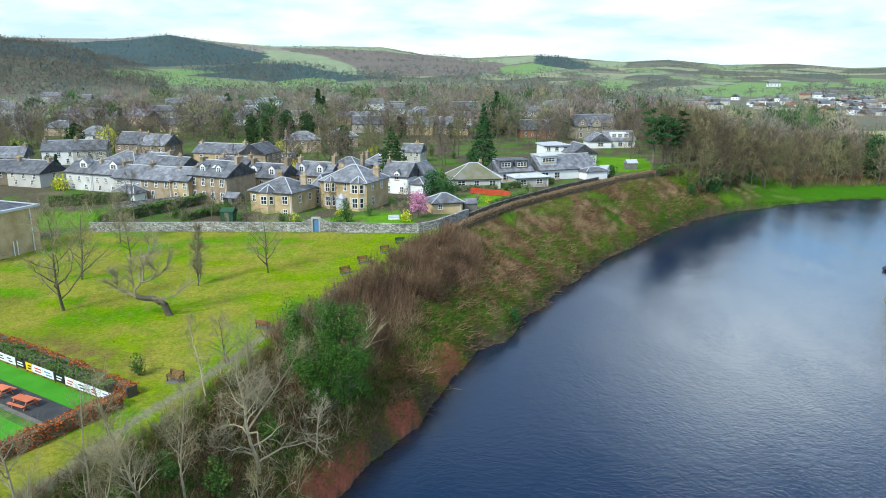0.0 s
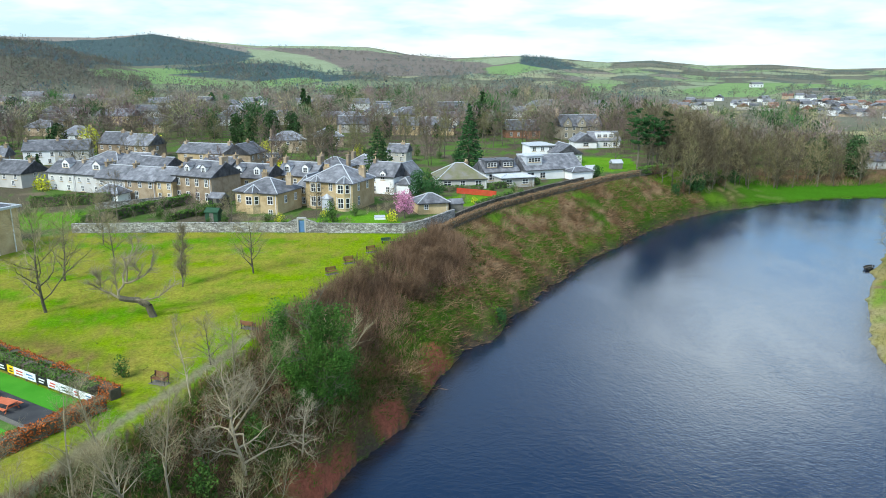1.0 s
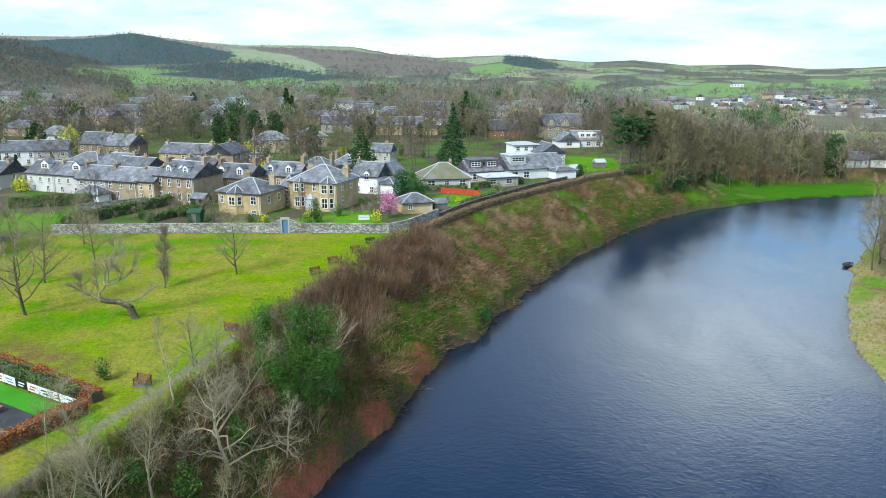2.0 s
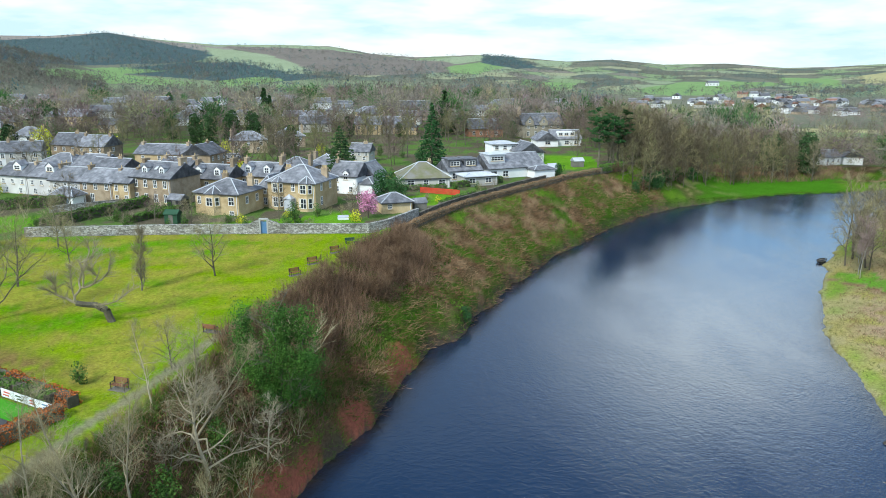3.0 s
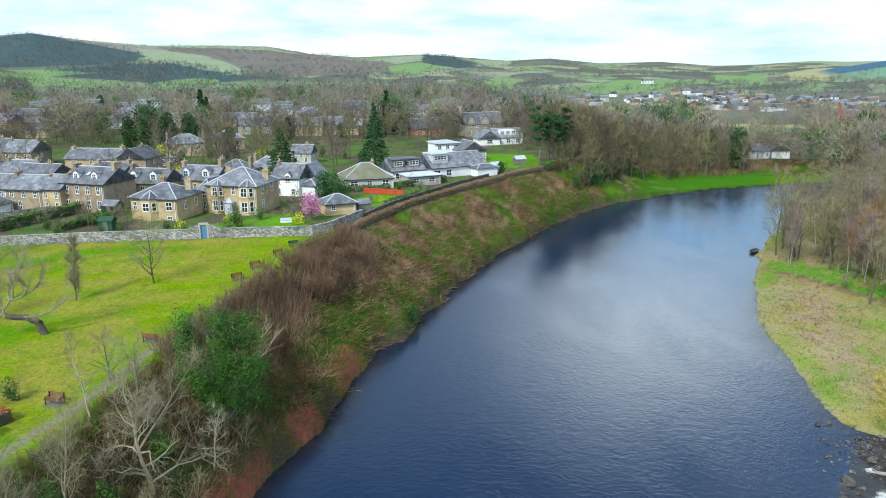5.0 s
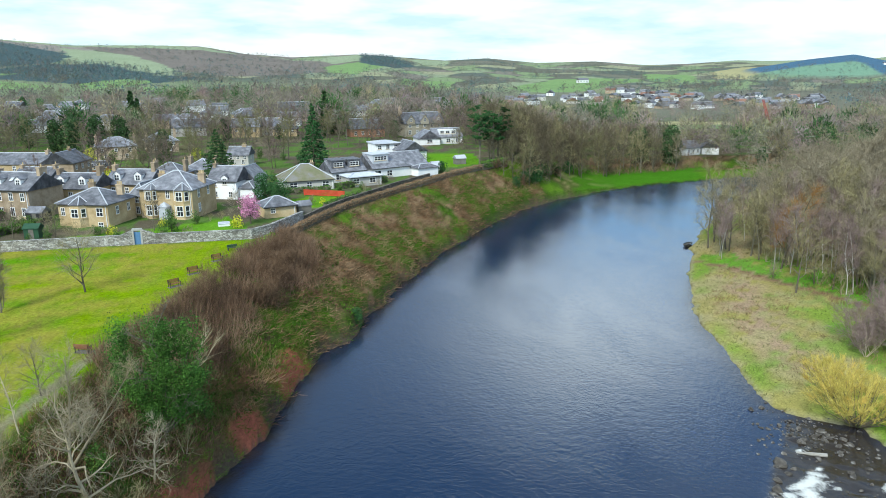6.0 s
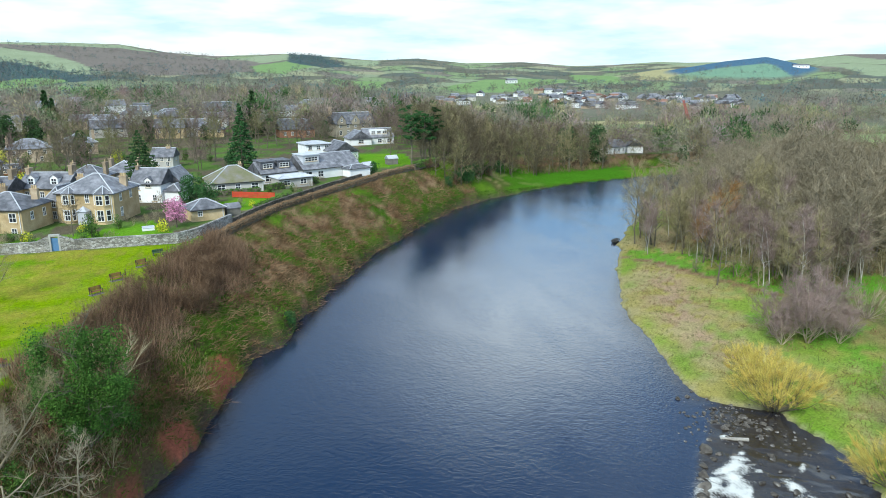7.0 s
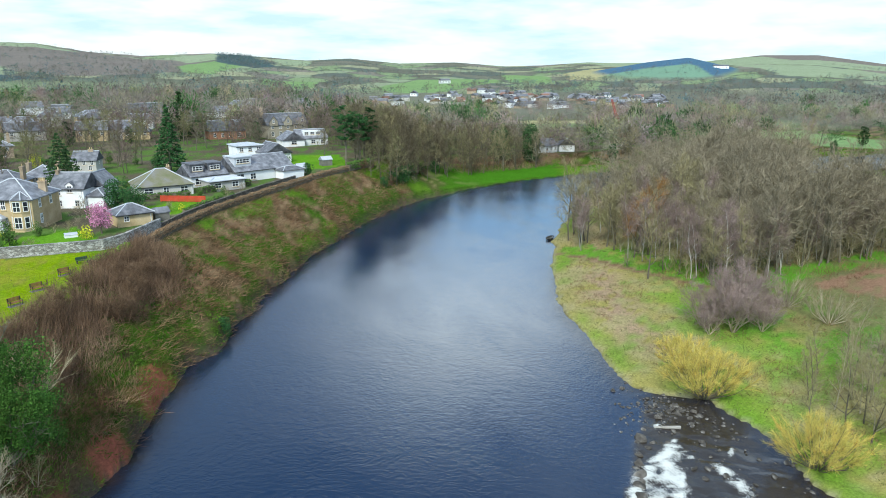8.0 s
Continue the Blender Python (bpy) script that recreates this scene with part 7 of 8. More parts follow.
# further houses, as (x, y, turn, width, depth, eaves, rise, wall, style)
for i, (x, y, turn, w, d, e, r, wall, style, words) in enumerate([
        (-63, 203, -15, 15, 8, 4.4, 2.2, "sandstone", "gable", "long sandstone house with two chimneys"), (-52, 200.5, 75, 9, 8, 4.6, 2.4, "brown_stone", "gable", "gable end of a brown stone house"),
        (-48, 242, 10, 12, 9, 4.4, 2.4, "brown_stone", "hip", "brown stone house with hipped roof"), (-37, 260, 15, 10, 9, 4.0, 2.6, "brown_stone", "hip", "brown stone house with tall chimneys"),
        (-98, 226, -15, 9, 9, 4.8, 3.0, "brown_stone", "gable", "old grey-brown stone house"), (-89, 223, -15, 9, 9, 4.6, 2.8, "brown_stone", "gable", "old grey-brown stone house"),
        (-113, 209, 15, 9, 8, 4.4, 2.4, "white_render", "gable", "house with a white gable and slate roof"), (-105, 211, 15, 9, 8, 4.4, 2.4, "grey_render", "gable", "grey rendered house with slate roof"),
        (-98, 169, -18, 10, 8, 3.6, 2.4, "grey_render", "gable", "grey cottage with slate roof"), (-108, 172, 20, 8, 8, 3.4, 2.2, "brown_stone", "gable", "brown stone cottage with slate roof"),
        (-86, 193, -20, 11, 8, 3.2, 2.2, "brown_stone", "hip", "low stone house with slate roof"), (-76, 188, -20, 9, 8, 3.2, 2.4, "sandstone", "gable", "low stone house with slate roof"),
        (-121, 197, 10, 9, 8, 3.8, 2.4, "brown_stone", "gable", "brown stone house with gable"), (-9, 215, -15, 6, 6, 3.4, 2.0, "grey_render", "gable", "small grey house with slate roof"),
        (-17, 186, -20, 7, 7, 3.4, 2.2, "grey_render", "hip", "grey house behind the garden trees"), (-47, 213, 0, 5, 3.5, 1.8, 0.9, "brick_red", "gable", "low brick outhouse with grey roof"),
        (-68, 178, -22, 10, 8, 3.6, 2.2, "grey_render", "gable", "grey rendered house with slate roof"), (-52, 178, -22, 9, 8, 3.6, 2.2, "sandstone", "gable", "sandstone house with slate roof"),
        (-24, 180, -18, 8, 7, 3.4, 2.2, "sandstone", "hip", "small stone house with hipped roof")]):
    house("house", words, x, y, turn, w, d, e, r, wall, "slate", style, front=row(3, w, e * 0.55, 0.9, 1.3) + row(2, w, 0.5, 0.9, 1.3), right=[(0, e * 0.55, 0.9, 1.2)],
          chimneys=[(w * 0.46, 0, e, e + r + 1.4, 0.7, 1.4, 1), (-w * 0.46, 0, e, e + r + 1.2, 0.7, 1.4, 1)] if i % 3 != 1 else [(w * 0.2, 0, e, e + r + 1.2, 1.2, 0.6, 2)], near=False)
rng = random.Random(12)
WALLS = ["brown_stone", "grey_render", "white_render", "sandstone", "grey_render", "brown_stone"]
WORDS = dict(brown_stone="brown stone house among bare trees", grey_render="grey rendered house among bare trees", white_render="white house among bare trees", sandstone="sandstone house among bare trees")
for x, y, w in FAR_HOMES:
    wall, d, e = rng.choice(WALLS), rng.uniform(7, 9), rng.uniform(3.2, 5.2)
    house("house", WORDS[wall], x, y, rng.uniform(-25, 25), w, d, e, rng.uniform(2.2, 3.2), wall, "slate", rng.choice(["gable", "gable", "hip"]), front=row(3, w, e * 0.5, 1.1, 1.4),
          chimneys=[(w * 0.4, 0, e, e + 3.6, 0.7, 1.4, 1)], near=False, z=height(x, y), group="houses of the town")
# village across the valley
n = 0
while n < 105:
    az, r = rng.uniform(17, 43), rng.uniform(640, 1040)
    if not within(np.array([az]), np.array([r]), VILLAGE)[0]:
        continue
    x, y = r * math.sin(math.radians(az)), r * math.cos(math.radians(az))
    w, e = rng.uniform(8, 13), rng.uniform(2.6, 5)
    wall = rng.choice(["white_render", "grey_render", "white_render", "brown_stone"])
    house("village_house", {"white_render": "white house in the distant village", "grey_render": "grey house in the distant village", "brown_stone": "stone house in the distant village"}[wall], x, y, rng.uniform(-40, 40), w, 8, e, rng.uniform(2, 3.2),
          wall, "slate" if rng.random() < 0.85 else "red_tiles", "gable", along=rng.choice("xxy"), front=[(-w * 0.22, e * 0.4, 1.2, 1.2), (w * 0.22, e * 0.4, 1.2, 1.2)], near=False, z=height(x, y), group="houses of the village")
    n += 1
for x, y, w, turn in [(172, 268, 8, 15), (182.5, 268, 6.5, 70), (180, 282, 8, 20)]:
    house("house", "white and grey house by the river bend", x, y, turn, w, 7, 3.4, 2.4, "white_render" if x > 170 else "grey_render", front=row(3, w, 1.2, 1.0, 1.2), near=False, z=height(x, y))
house("country_house", "white farmhouse standing above the green field", 590, 1290, 10, 22, 10, 6, 3, "white_render", front=row(3, 20, 2, 2, 2), near=False, z=height(590, 1290))
house("country_house", "long white building under the blue hill", 1500, 1480, -30, 40, 12, 7, 3, "white_render", front=row(4, 34, 2.5, 2, 2), near=False, z=height(1500, 1480))
# the hall at the park's edge
v = house("hall", "tall rendered hall with shallow slate and lead roof", -72.4, 102.3, -21, 16, 14, 7.0, 1.8, "sandstone", "slate", "hip", right=[])
band = Shape()
band.box(-8.45, 8.45, -7.45, 7.45, 6.7, 7.05)
part("cornice", band, "lead", v, "pale lead-covered eaves")
for y in (-6.2, 5.8, 2.4, 3.0):
    pipe = Shape()
    pipe.tube((8.1, y, 0), (8.1, y, 6.7 if abs(y) > 4 else 2.2), 0.08, 0.08, 6, True)
    part("downpipe", pipe, "white_paint", v)
dr = Shape()
dr.box(7.95, 8.06, -5.4, -4.0, 0, 2.6)
dr.tube((7.95, -4.7, 2.6), (8.06, -4.7, 2.6), 0.7, 0.7, 12, True)
part("door", dr, "dark_metal", v, "dark round-headed door")

# ---------- garden walls, hedges, fences ----------
def run_along(line, step):
    """Points every step metres along a line of corners, each with its direction."""
    out = []
    for (ax, ay), (bx, by) in zip(line, line[1:]):
        n = max(1, round(math.hypot(bx - ax, by - ay) / step))
        for i in range(n):
            out.append((ax + (bx - ax) * i / n, ay + (by - ay) * i / n))
    out.append(line[-1])
    return out


def wall_shape(line, thick, low, high, lift=lambda x, y: 0.0):
    s = Shape()
    pts = run_along(line, 1.0)
    rows = []
    for i, (x, y) in enumerate(pts):
        a, b = pts[max(i - 1, 0)], pts[min(i + 1, len(pts) - 1)]
        d = Vector((b[0] - a[0], b[1] - a[1])).normalized()
        nx, ny = -d.y * thick / 2, d.x * thick / 2
        z = height(x, y)
        top = z + high + lift(x, y)
        base = z + low + (lift(x, y) if low > 0 else 0)
        rows.append([(x - nx, y - ny, base), (x + nx, y + ny, base), (x + nx, y + ny, top), (x - nx, y - ny, top)])
    vs = [p for r in rows for p in r]
    fs = []
    for i in range(len(rows) - 1):
        for j in range(4):
            fs.append((4 * i + j, 4 * i + (j + 1) % 4, 4 * i + 4 + (j + 1) % 4, 4 * i + 4 + j))
    n = 4 * (len(rows) - 1)
    fs += [(3, 2, 1, 0), (n, n + 1, n + 2, n + 3)]
    s.add(vs, fs)
    return s


def garden_wall(label, line, thick=0.45, high=1.7, lift=lambda x, y: 0.0, stone="rubble_wall"):
    w = thing("garden_wall", pose(0, 0, 0), label, "wall")
    part("masonry", wall_shape(line, thick, -0.6, high, lift), stone, w)
    part("coping", wall_shape(line, thick + 0.08, high, high + 0.10, lift), stone, w)
    return w


DOOR_X = -21.8
garden_wall("grey rubble stone garden wall with flat coping", [(-60.5, 117.5), (-40, 118.2), (DOOR_X - 0.62, 118.0)], high=1.55, lift=lambda x, y: 1.0 * max(0, 1 - abs(x - DOOR_X) / 2.2) ** 0.7)
garden_wall("grey rubble stone garden wall curving along the bank", [(DOOR_X + 0.62, 118.0), (-13, 117.6), (-4.2, 117.2), (-0.9, 119.2), (2.2, 123.5), (4.6, 128.6)], high=1.55,
            lift=lambda x, y: 1.0 * max(0, 1 - abs(x - DOOR_X) / 2.2) ** 0.7 + 0.5 * math.exp(-((x - 2) / 4) ** 2))
garden_wall("low weathered brown stone wall along the top of the bank", [(4.6, 128.6), (8.6, 136.2), (13.2, 143.6), (28.0, 163.2), (38.8, 175.2)], high=1.0, stone="brown_rubble")
garden_wall("low stone wall between two gardens", [(-66, 138), (-55, 145.5)], 0.35, 1.2)
d = thing("garden_door", pose(DOOR_X, 118, 11), "closed blue wooden door in the stone garden wall", "door")
s = Shape()
s.box(-0.5, 0.5, -0.05, 0.05, 0, 2.05)
leafd = part("door_leaf", s, "blue_paint", d)
for x in (-0.25, 0, 0.25):
    s = Shape()
    s.box(x - 0.012, x + 0.012, -0.07, -0.05, 0.1, 1.95)
    part("batten", s, "blue_paint", leafd)
s = Shape()
s.box(-0.75, -0.5, -0.28, 0.28, -0.3, 2.3)
s.box(0.5, 0.75, -0.28, 0.28, -0.3, 2.3)
s.box(-0.75, 0.75, -0.28, 0.28, 2.3, 2.6)
part("surround", s, "concrete", d, "pale stone door surround")


def hedge(label, line, wide, high, mat, seed=0, leaf=0.16, dense=26, gaps=0.0):
    """A hedge: a dark twiggy core with leaf clumps over its top and sides."""
    rng = random.Random(seed)
    ob = thing("hedge", pose(0, 0, 0), label, "hedge")
    part("core", wall_shape(line, wide * 0.7, -0.2, high * 0.86), "bark", ob)
    s = Shape()
    for (ax, ay), (bx, by) in zip(line, line[1:]):
        length = math.hypot(bx - ax, by - ay)
        ux, uy = (bx - ax) / length, (by - ay) / length
        for _ in range(int(length * (wide + 2 * high) * dense)):
            t = rng.uniform(0, length)
            if gaps and math.sin(t * 1.7 + seed) * math.sin(t * 0.6) > 1 - gaps:
                continue
            q = rng.uniform(-high - wide / 2, high + wide / 2)
            if abs(q) < wide / 2:
                off, zz = q, high
            else:
                off, zz = math.copysign(wide / 2, q), high + wide / 2 - abs(q)
            x, y = ax + ux * t - uy * off, ay + uy * t + ux * off
            bulge = 0.14 * math.sin(t * 1.3 + seed) + rng.gauss(0, 0.07)
            leaves(s, rng, (x - uy * bulge * (off / wide), y + ux * bulge * (off / wide), 11.0 - 0.1 + zz + bulge * 0.5), (0.05, 0.05, 0.05), 1, leaf)
    part("foliage", s, mat, ob)
    return ob


hedge("tall clipped green garden hedge", [(-59.4, 126.7), (-49.8, 144.9)], 1.5, 2.0, "hedge_green", 1, 0.2, 16)
hedge("dark clipped hedge beside the hall", [(-80, 140.5), (-66, 145.5)], 1.6, 2.2, "hedge_green", 2, 0.2, 16)
hedge("low clipped green garden hedge", [(-47.5, 127.5), (-41.5, 138)], 1.2, 1.3, "hedge_green", 3, 0.2, 16)
hedge("clipped green hedge in front of a modern house", [(15, 163.5), (27, 171)], 1.2, 1.6, "hedge_green", 4, 0.2, 14)
hedge("russet beech hedge along the top of the bank", [(0.4, 117.4), (3.6, 122.8), (6.4, 128.6), (14.6, 142.2), (29.6, 160.6)], 1.0, 0.95, "hedge_brown", 5, 0.11, 42)
hedge("brown beech hedge along the top of the bank", [(29.6, 160.6), (46.5, 179.8), (57, 189.5)], 1.0, 1.0, "hedge_brown", 6, 0.12, 36)
hedge("green hedge at the end of the bank top", [(57, 189.5), (67, 198)], 1.8, 1.6, "hedge_green", 7, 0.22, 15)
hedge("bright green hedge where the lawn meets the bank", [(-5.6, 108.2), (-3.2, 112.5), (-0.4, 116.6)], 1.5, 0.9, "bright_hedge", 8, 0.16, 26)
hedge("ivy along the inner garden wall", [(9.4, 139), (14, 146.5), (18, 152)], 0.8, 1.4, "hedge_green", 9, 0.2, 16)
hedge("green hedge behind the lawn of the bungalow", [(-1, 159.5), (12.5, 160.5)], 1.0, 1.4, "hedge_green", 10, 0.2, 14)

# red boarded fence
f = thing("red_fence", pose(6.3, 157.0, 11, 0, 0, -28), "red-painted horizontal board fence beside a lawn", "fence")
for i in range(6):
    s = Shape()
    s.box(i * 1.9 - 0.06, i * 1.9 + 0.06, 0.02, 0.14, -0.3, 1.35)
    part("post", s, "red_paint", f)
for i in range(5):
    s = Shape()
    s.box(-0.1, 9.6, -0.03, 0.02, 0.12 + i * 0.25, 0.32 + i * 0.25)
    part("board", s, "red_paint", f)


def shed(name, label, x, y, turn, w, d, h, wall, roof):
    ob = thing(name, pose(x, y, height(x, y), 0, 0, turn), label, "shed")
    s = Shape()
    s.box(-w / 2, w / 2, -d / 2, d / 2, -0.2, h)
    for sx in (-1, 1):
        s.add([(sx * w / 2, -d / 2, h), (sx * w / 2, d / 2, h), (sx * w / 2, 0, h + d * 0.3)], [(0, 1, 2)])
    part("wall", s, wall, ob)
    rf, caps = roof_shape(w, d, h, d * 0.32, "gable", 0.15)
    part("roof", rf, roof, ob)
    s = Shape()
    s.box(-0.4, 0.4, -d / 2 - 0.04, -d / 2 + 0.02, 0, min(1.85, h - 0.1))
    part("door", s, "grey_wood", ob)
    return ob


shed("garden_shed", "small green-painted garden shed", -39.6, 127.5, -10, 2.4, 1.8, 1.9, "green_paint", "green_paint")
shed("summer_house", "dark timber summer house beside the stone house", -42.5, 141, -22, 3.2, 2.6, 2.2, "dark_metal", "slate")
shed("garden_shed", "pale timber shed on a lawn", 53.2, 199, 10, 3.0, 2.4, 1.9, "grey_wood", "lead")
shed("garden_shed", "weathered timber shed beside the outbuilding", 5.2, 137.5, 16, 2.6, 2.2, 1.7, "grey_wood", "slate")
shed("garden_shed", "small grey shed at the garden's edge", 43, 187, 20, 2.6, 2.2, 1.9, "white_paint", "lead")
c = thing("cold_frame", pose(-9.2, 128.8, 11, 0, 0, 10), "white glazed cold frame standing on the lawn", "cold frame")
s = Shape()
s.box(-1, 1, -0.5, 0.5, 0, 0.4)
part("box", s, "white_paint", c)
s = Shape()
s.box(-1, 1, -0.55, 0.55, 0, 0.05)
part("lid", s, "lead", c, at=pose(0, 0, 0.52, 14))

# ---------- park benches ----------
BENCH = []


def bench(x, y, turn, label="brown slatted wooden park bench on the grass"):
    m = pose(x, y, height(x, y), 0, 0, turn)
    if BENCH:
        ob = copy_thing(BENCH[0], m)
        ob["label"] = label
        return ob
    ob = thing("park_bench", m, label, "bench", "park benches")
    seat, back = Shape(), Shape()
    for i in range(5):
        seat.box(-0.8, 0.8, -0.28 + i * 0.12, -0.19 + i * 0.12, 0.42, 0.46)
    for i in range(4):
        back.box(-0.8, 0.8, 0.30 + i * 0.02, 0.34 + i * 0.02, 0.52 + i * 0.12, 0.61 + i * 0.12)
    part("seat", seat, "bench_wood", ob)
    part("backrest", back, "bench_wood", ob)
    for x0 in (-0.72, 0.66):
        s = Shape()
        s.box(x0, x0 + 0.06, -0.26, -0.2, 0, 0.64)
        s.box(x0, x0 + 0.06, 0.28, 0.36, 0, 0.98)
        s.box(x0, x0 + 0.06, -0.3, 0.3, 0.62, 0.67)
        part("leg_frame", s, "dark_metal", ob)
    slab = Shape()
    slab.box(-0.9, 0.9, -0.45, 0.4, -0.05, 0.02)
    part("slab", slab, "grey_wood", ob)
    BENCH.append(ob)
    return ob


for x, y, turn, label in [(-13.3, 92.4, 35, "dark slatted wooden park bench on the grass"), (-11.5, 98.0, 30, None), (-8.8, 104.3, 30, None), (-23.9, 58.0, -20, "weathered slatted park bench near the hedge"), (-19.4, 71.6, 160, "weathered park bench beside the path")]:
    bench(x, y, turn, label or "brown slatted wooden park bench on the grass")
b = thing("picnic_bench", pose(-6.9, 110, 11, 0, 0, 15), "dark green park bench at the lawn's corner", "bench")
s = Shape()
s.box(-0.8, 0.8, -0.25, 0.25, 0.42, 0.48)
part("seat", s, "green_paint", b)
s = Shape()
s.box(-0.8, 0.8, 0.25, 0.31, 0.5, 0.9)
part("backrest", s, "green_paint", b)
for x0 in (-0.7, 0.6):
    s = Shape()
    s.box(x0, x0 + 0.1, -0.22, 0.3, 0, 0.42)
    part("leg", s, "dark_metal", b)

# ---------- bowling club ----------
CLUB = pose(-42.3, 62.4, 11.0, 0, 0, math.degrees(math.atan2(-8.8, 14.6)))   # x along the hoardings, -y towards the green


def club_slab(name, label, x0, x1, y0, y1, z0, z1, mat, kind="structure", category="ground"):
    s = Shape()
    s.box(x0, x1, y0, y1, z0, z1)
    ob = part(name, s, mat)
    ob.matrix_basis = CLUB
    return tagged(ob, label, category, kind=kind)


club_slab("lawn", "mown artificial grass strip below the hoardings", -14, 17.4, -2.25, -0.15, -0.3, 0.10, "turf")
club_slab("pavement", "dark tarmac terrace with picnic tables", -14, 17.4, -4.9, -2.25, -0.3, 0.06, "tarmac")
club_slab("kerb", "weathered timber edging of the bowling green", -14, 17.4, -5.3, -4.9, -0.3, 0.20, "grey_wood")
club_slab("bank", "narrow grass bank around the bowling green", -14, 17.4, -6.0, -5.3, -0.3, 0.12, "hedge_green")
club_slab("bowling_green", "flat bright green bowling lawn", -14, 16.6, -22, -6.0, -0.3, 0.08, "turf")
h = thing("hoarding", CLUB, "row of sponsors' boards on a low fence", "hoarding")
rng = random.Random(3)
STYLE = ["board_white", "board_black", "board_white", "board_yellow", "board_white", "board_white", "board_white", "board_white", "board_black", "board_yellow", "board_white", "board_white", "board_black", "board_white", "board_white", "board_white", "board_white"]
x = -10.0
for i, mat in enumerate(STYLE):
    w = 1.05 if mat == "board_yellow" else 1.7
    s = Shape()
    s.box(x, x + w - 0.05, -0.04, 0.0, 0.25, 1.0)
    bd = part("board", s, mat, h)
    s = Shape()
    for j in range(2):
        a = x + 0.2 + rng.random() * 0.3
        s.box(a, min(a + w * rng.uniform(0.35, 0.6), x + w - 0.2), -0.055, -0.04, 0.42 + j * 0.26, 0.54 + j * 0.26)
    part("lettering", s, {"board_white": rng.choice(["blue_paint", "board_black", "red_paint", "green_paint"]), "board_black": "board_white", "board_yellow": "board_black"}[mat], bd)
    s = Shape()
    s.box(x - 0.04, x + 0.04, 0.0, 0.08, -0.2, 1.05)
    part("post", s, "grey_wood", h)
    x += w


def picnic_table(x, y, turn):
    ob = thing("picnic_table", CLUB @ pose(x, y, 0.06, 0, 0, turn), "orange-stained wooden picnic table on the tarmac", "table", "picnic tables")
    s = Shape()
    for i in range(6):
        s.box(-1.0, 1.0, -0.4 + i * 0.135, -0.28 + i * 0.135, 0.72, 0.76)
    part("tabletop", s, "orange_wood", ob)
    for sy in (-0.72, 0.72):
        s = Shape()
        for i in range(2):
            s.box(-1.0, 1.0, sy - 0.14 + i * 0.15, sy - 0.01 + i * 0.15, 0.42, 0.46)
        part("seat", s, "orange_wood", ob)
    for sx in (-0.75, 0.75):
        s = Shape()
        s.box(sx - 0.04, sx + 0.04, -0.8, 0.8, 0.34, 0.42)
        s.tube((sx, -0.62, 0), (sx, -0.25, 0.72), 0.05, 0.05, 4, True)
        s.tube((sx, 0.62, 0), (sx, 0.25, 0.72), 0.05, 0.05, 4, True)
        part("leg_frame", s, "orange_wood", ob)
    return ob


picnic_table(7.6, -3.9, 6)
picnic_table(11.5, -4.0, 6)
picnic_table(3.6, -3.9, 6)


def club_line(pts):
    return [tuple((CLUB @ Vector((x, y, 0)))[:2]) for x, y in pts]


hedge("dark green hedge behind the hoardings", club_line([(-9, 1.0), (3, 1.1), (15.8, 1.0)]), 1.3, 1.25, "hedge_green", 21, 0.09, 70, 0.25)
hedge("russet beech hedge behind the hoardings", club_line([(-6, 2.2), (5, 2.1), (17.5, 1.8)]), 1.3, 1.1, "hedge_russet", 22, 0.08, 80, 0.35)
hedge("russet hedge at the end of the bowling green", club_line([(18.1, 0.2), (18.2, -8), (17.6, -20)]), 1.1, 1.3, "hedge_russet", 23, 0.08, 80)

# ---------- bank growth ----------
def scatter(n, seed, box, keep):
    """n places in a box of the plan that pass a test on the ground's masks."""
    g = np.random.default_rng(seed)
    xs, ys = np.empty(0), np.empty(0)
    while len(xs) < n:
        x, y = g.uniform(box[0], box[1], n * 3), g.uniform(box[2], box[3], n * 3)
        z, k = land(x, y)
        m = keep(x, y, k, g)
        xs, ys = np.concatenate([xs, x[m]]), np.concatenate([ys, y[m]])
    xs, ys = xs[:n], ys[:n]
    return np.column_stack([xs, ys, land(xs, ys)[0]])


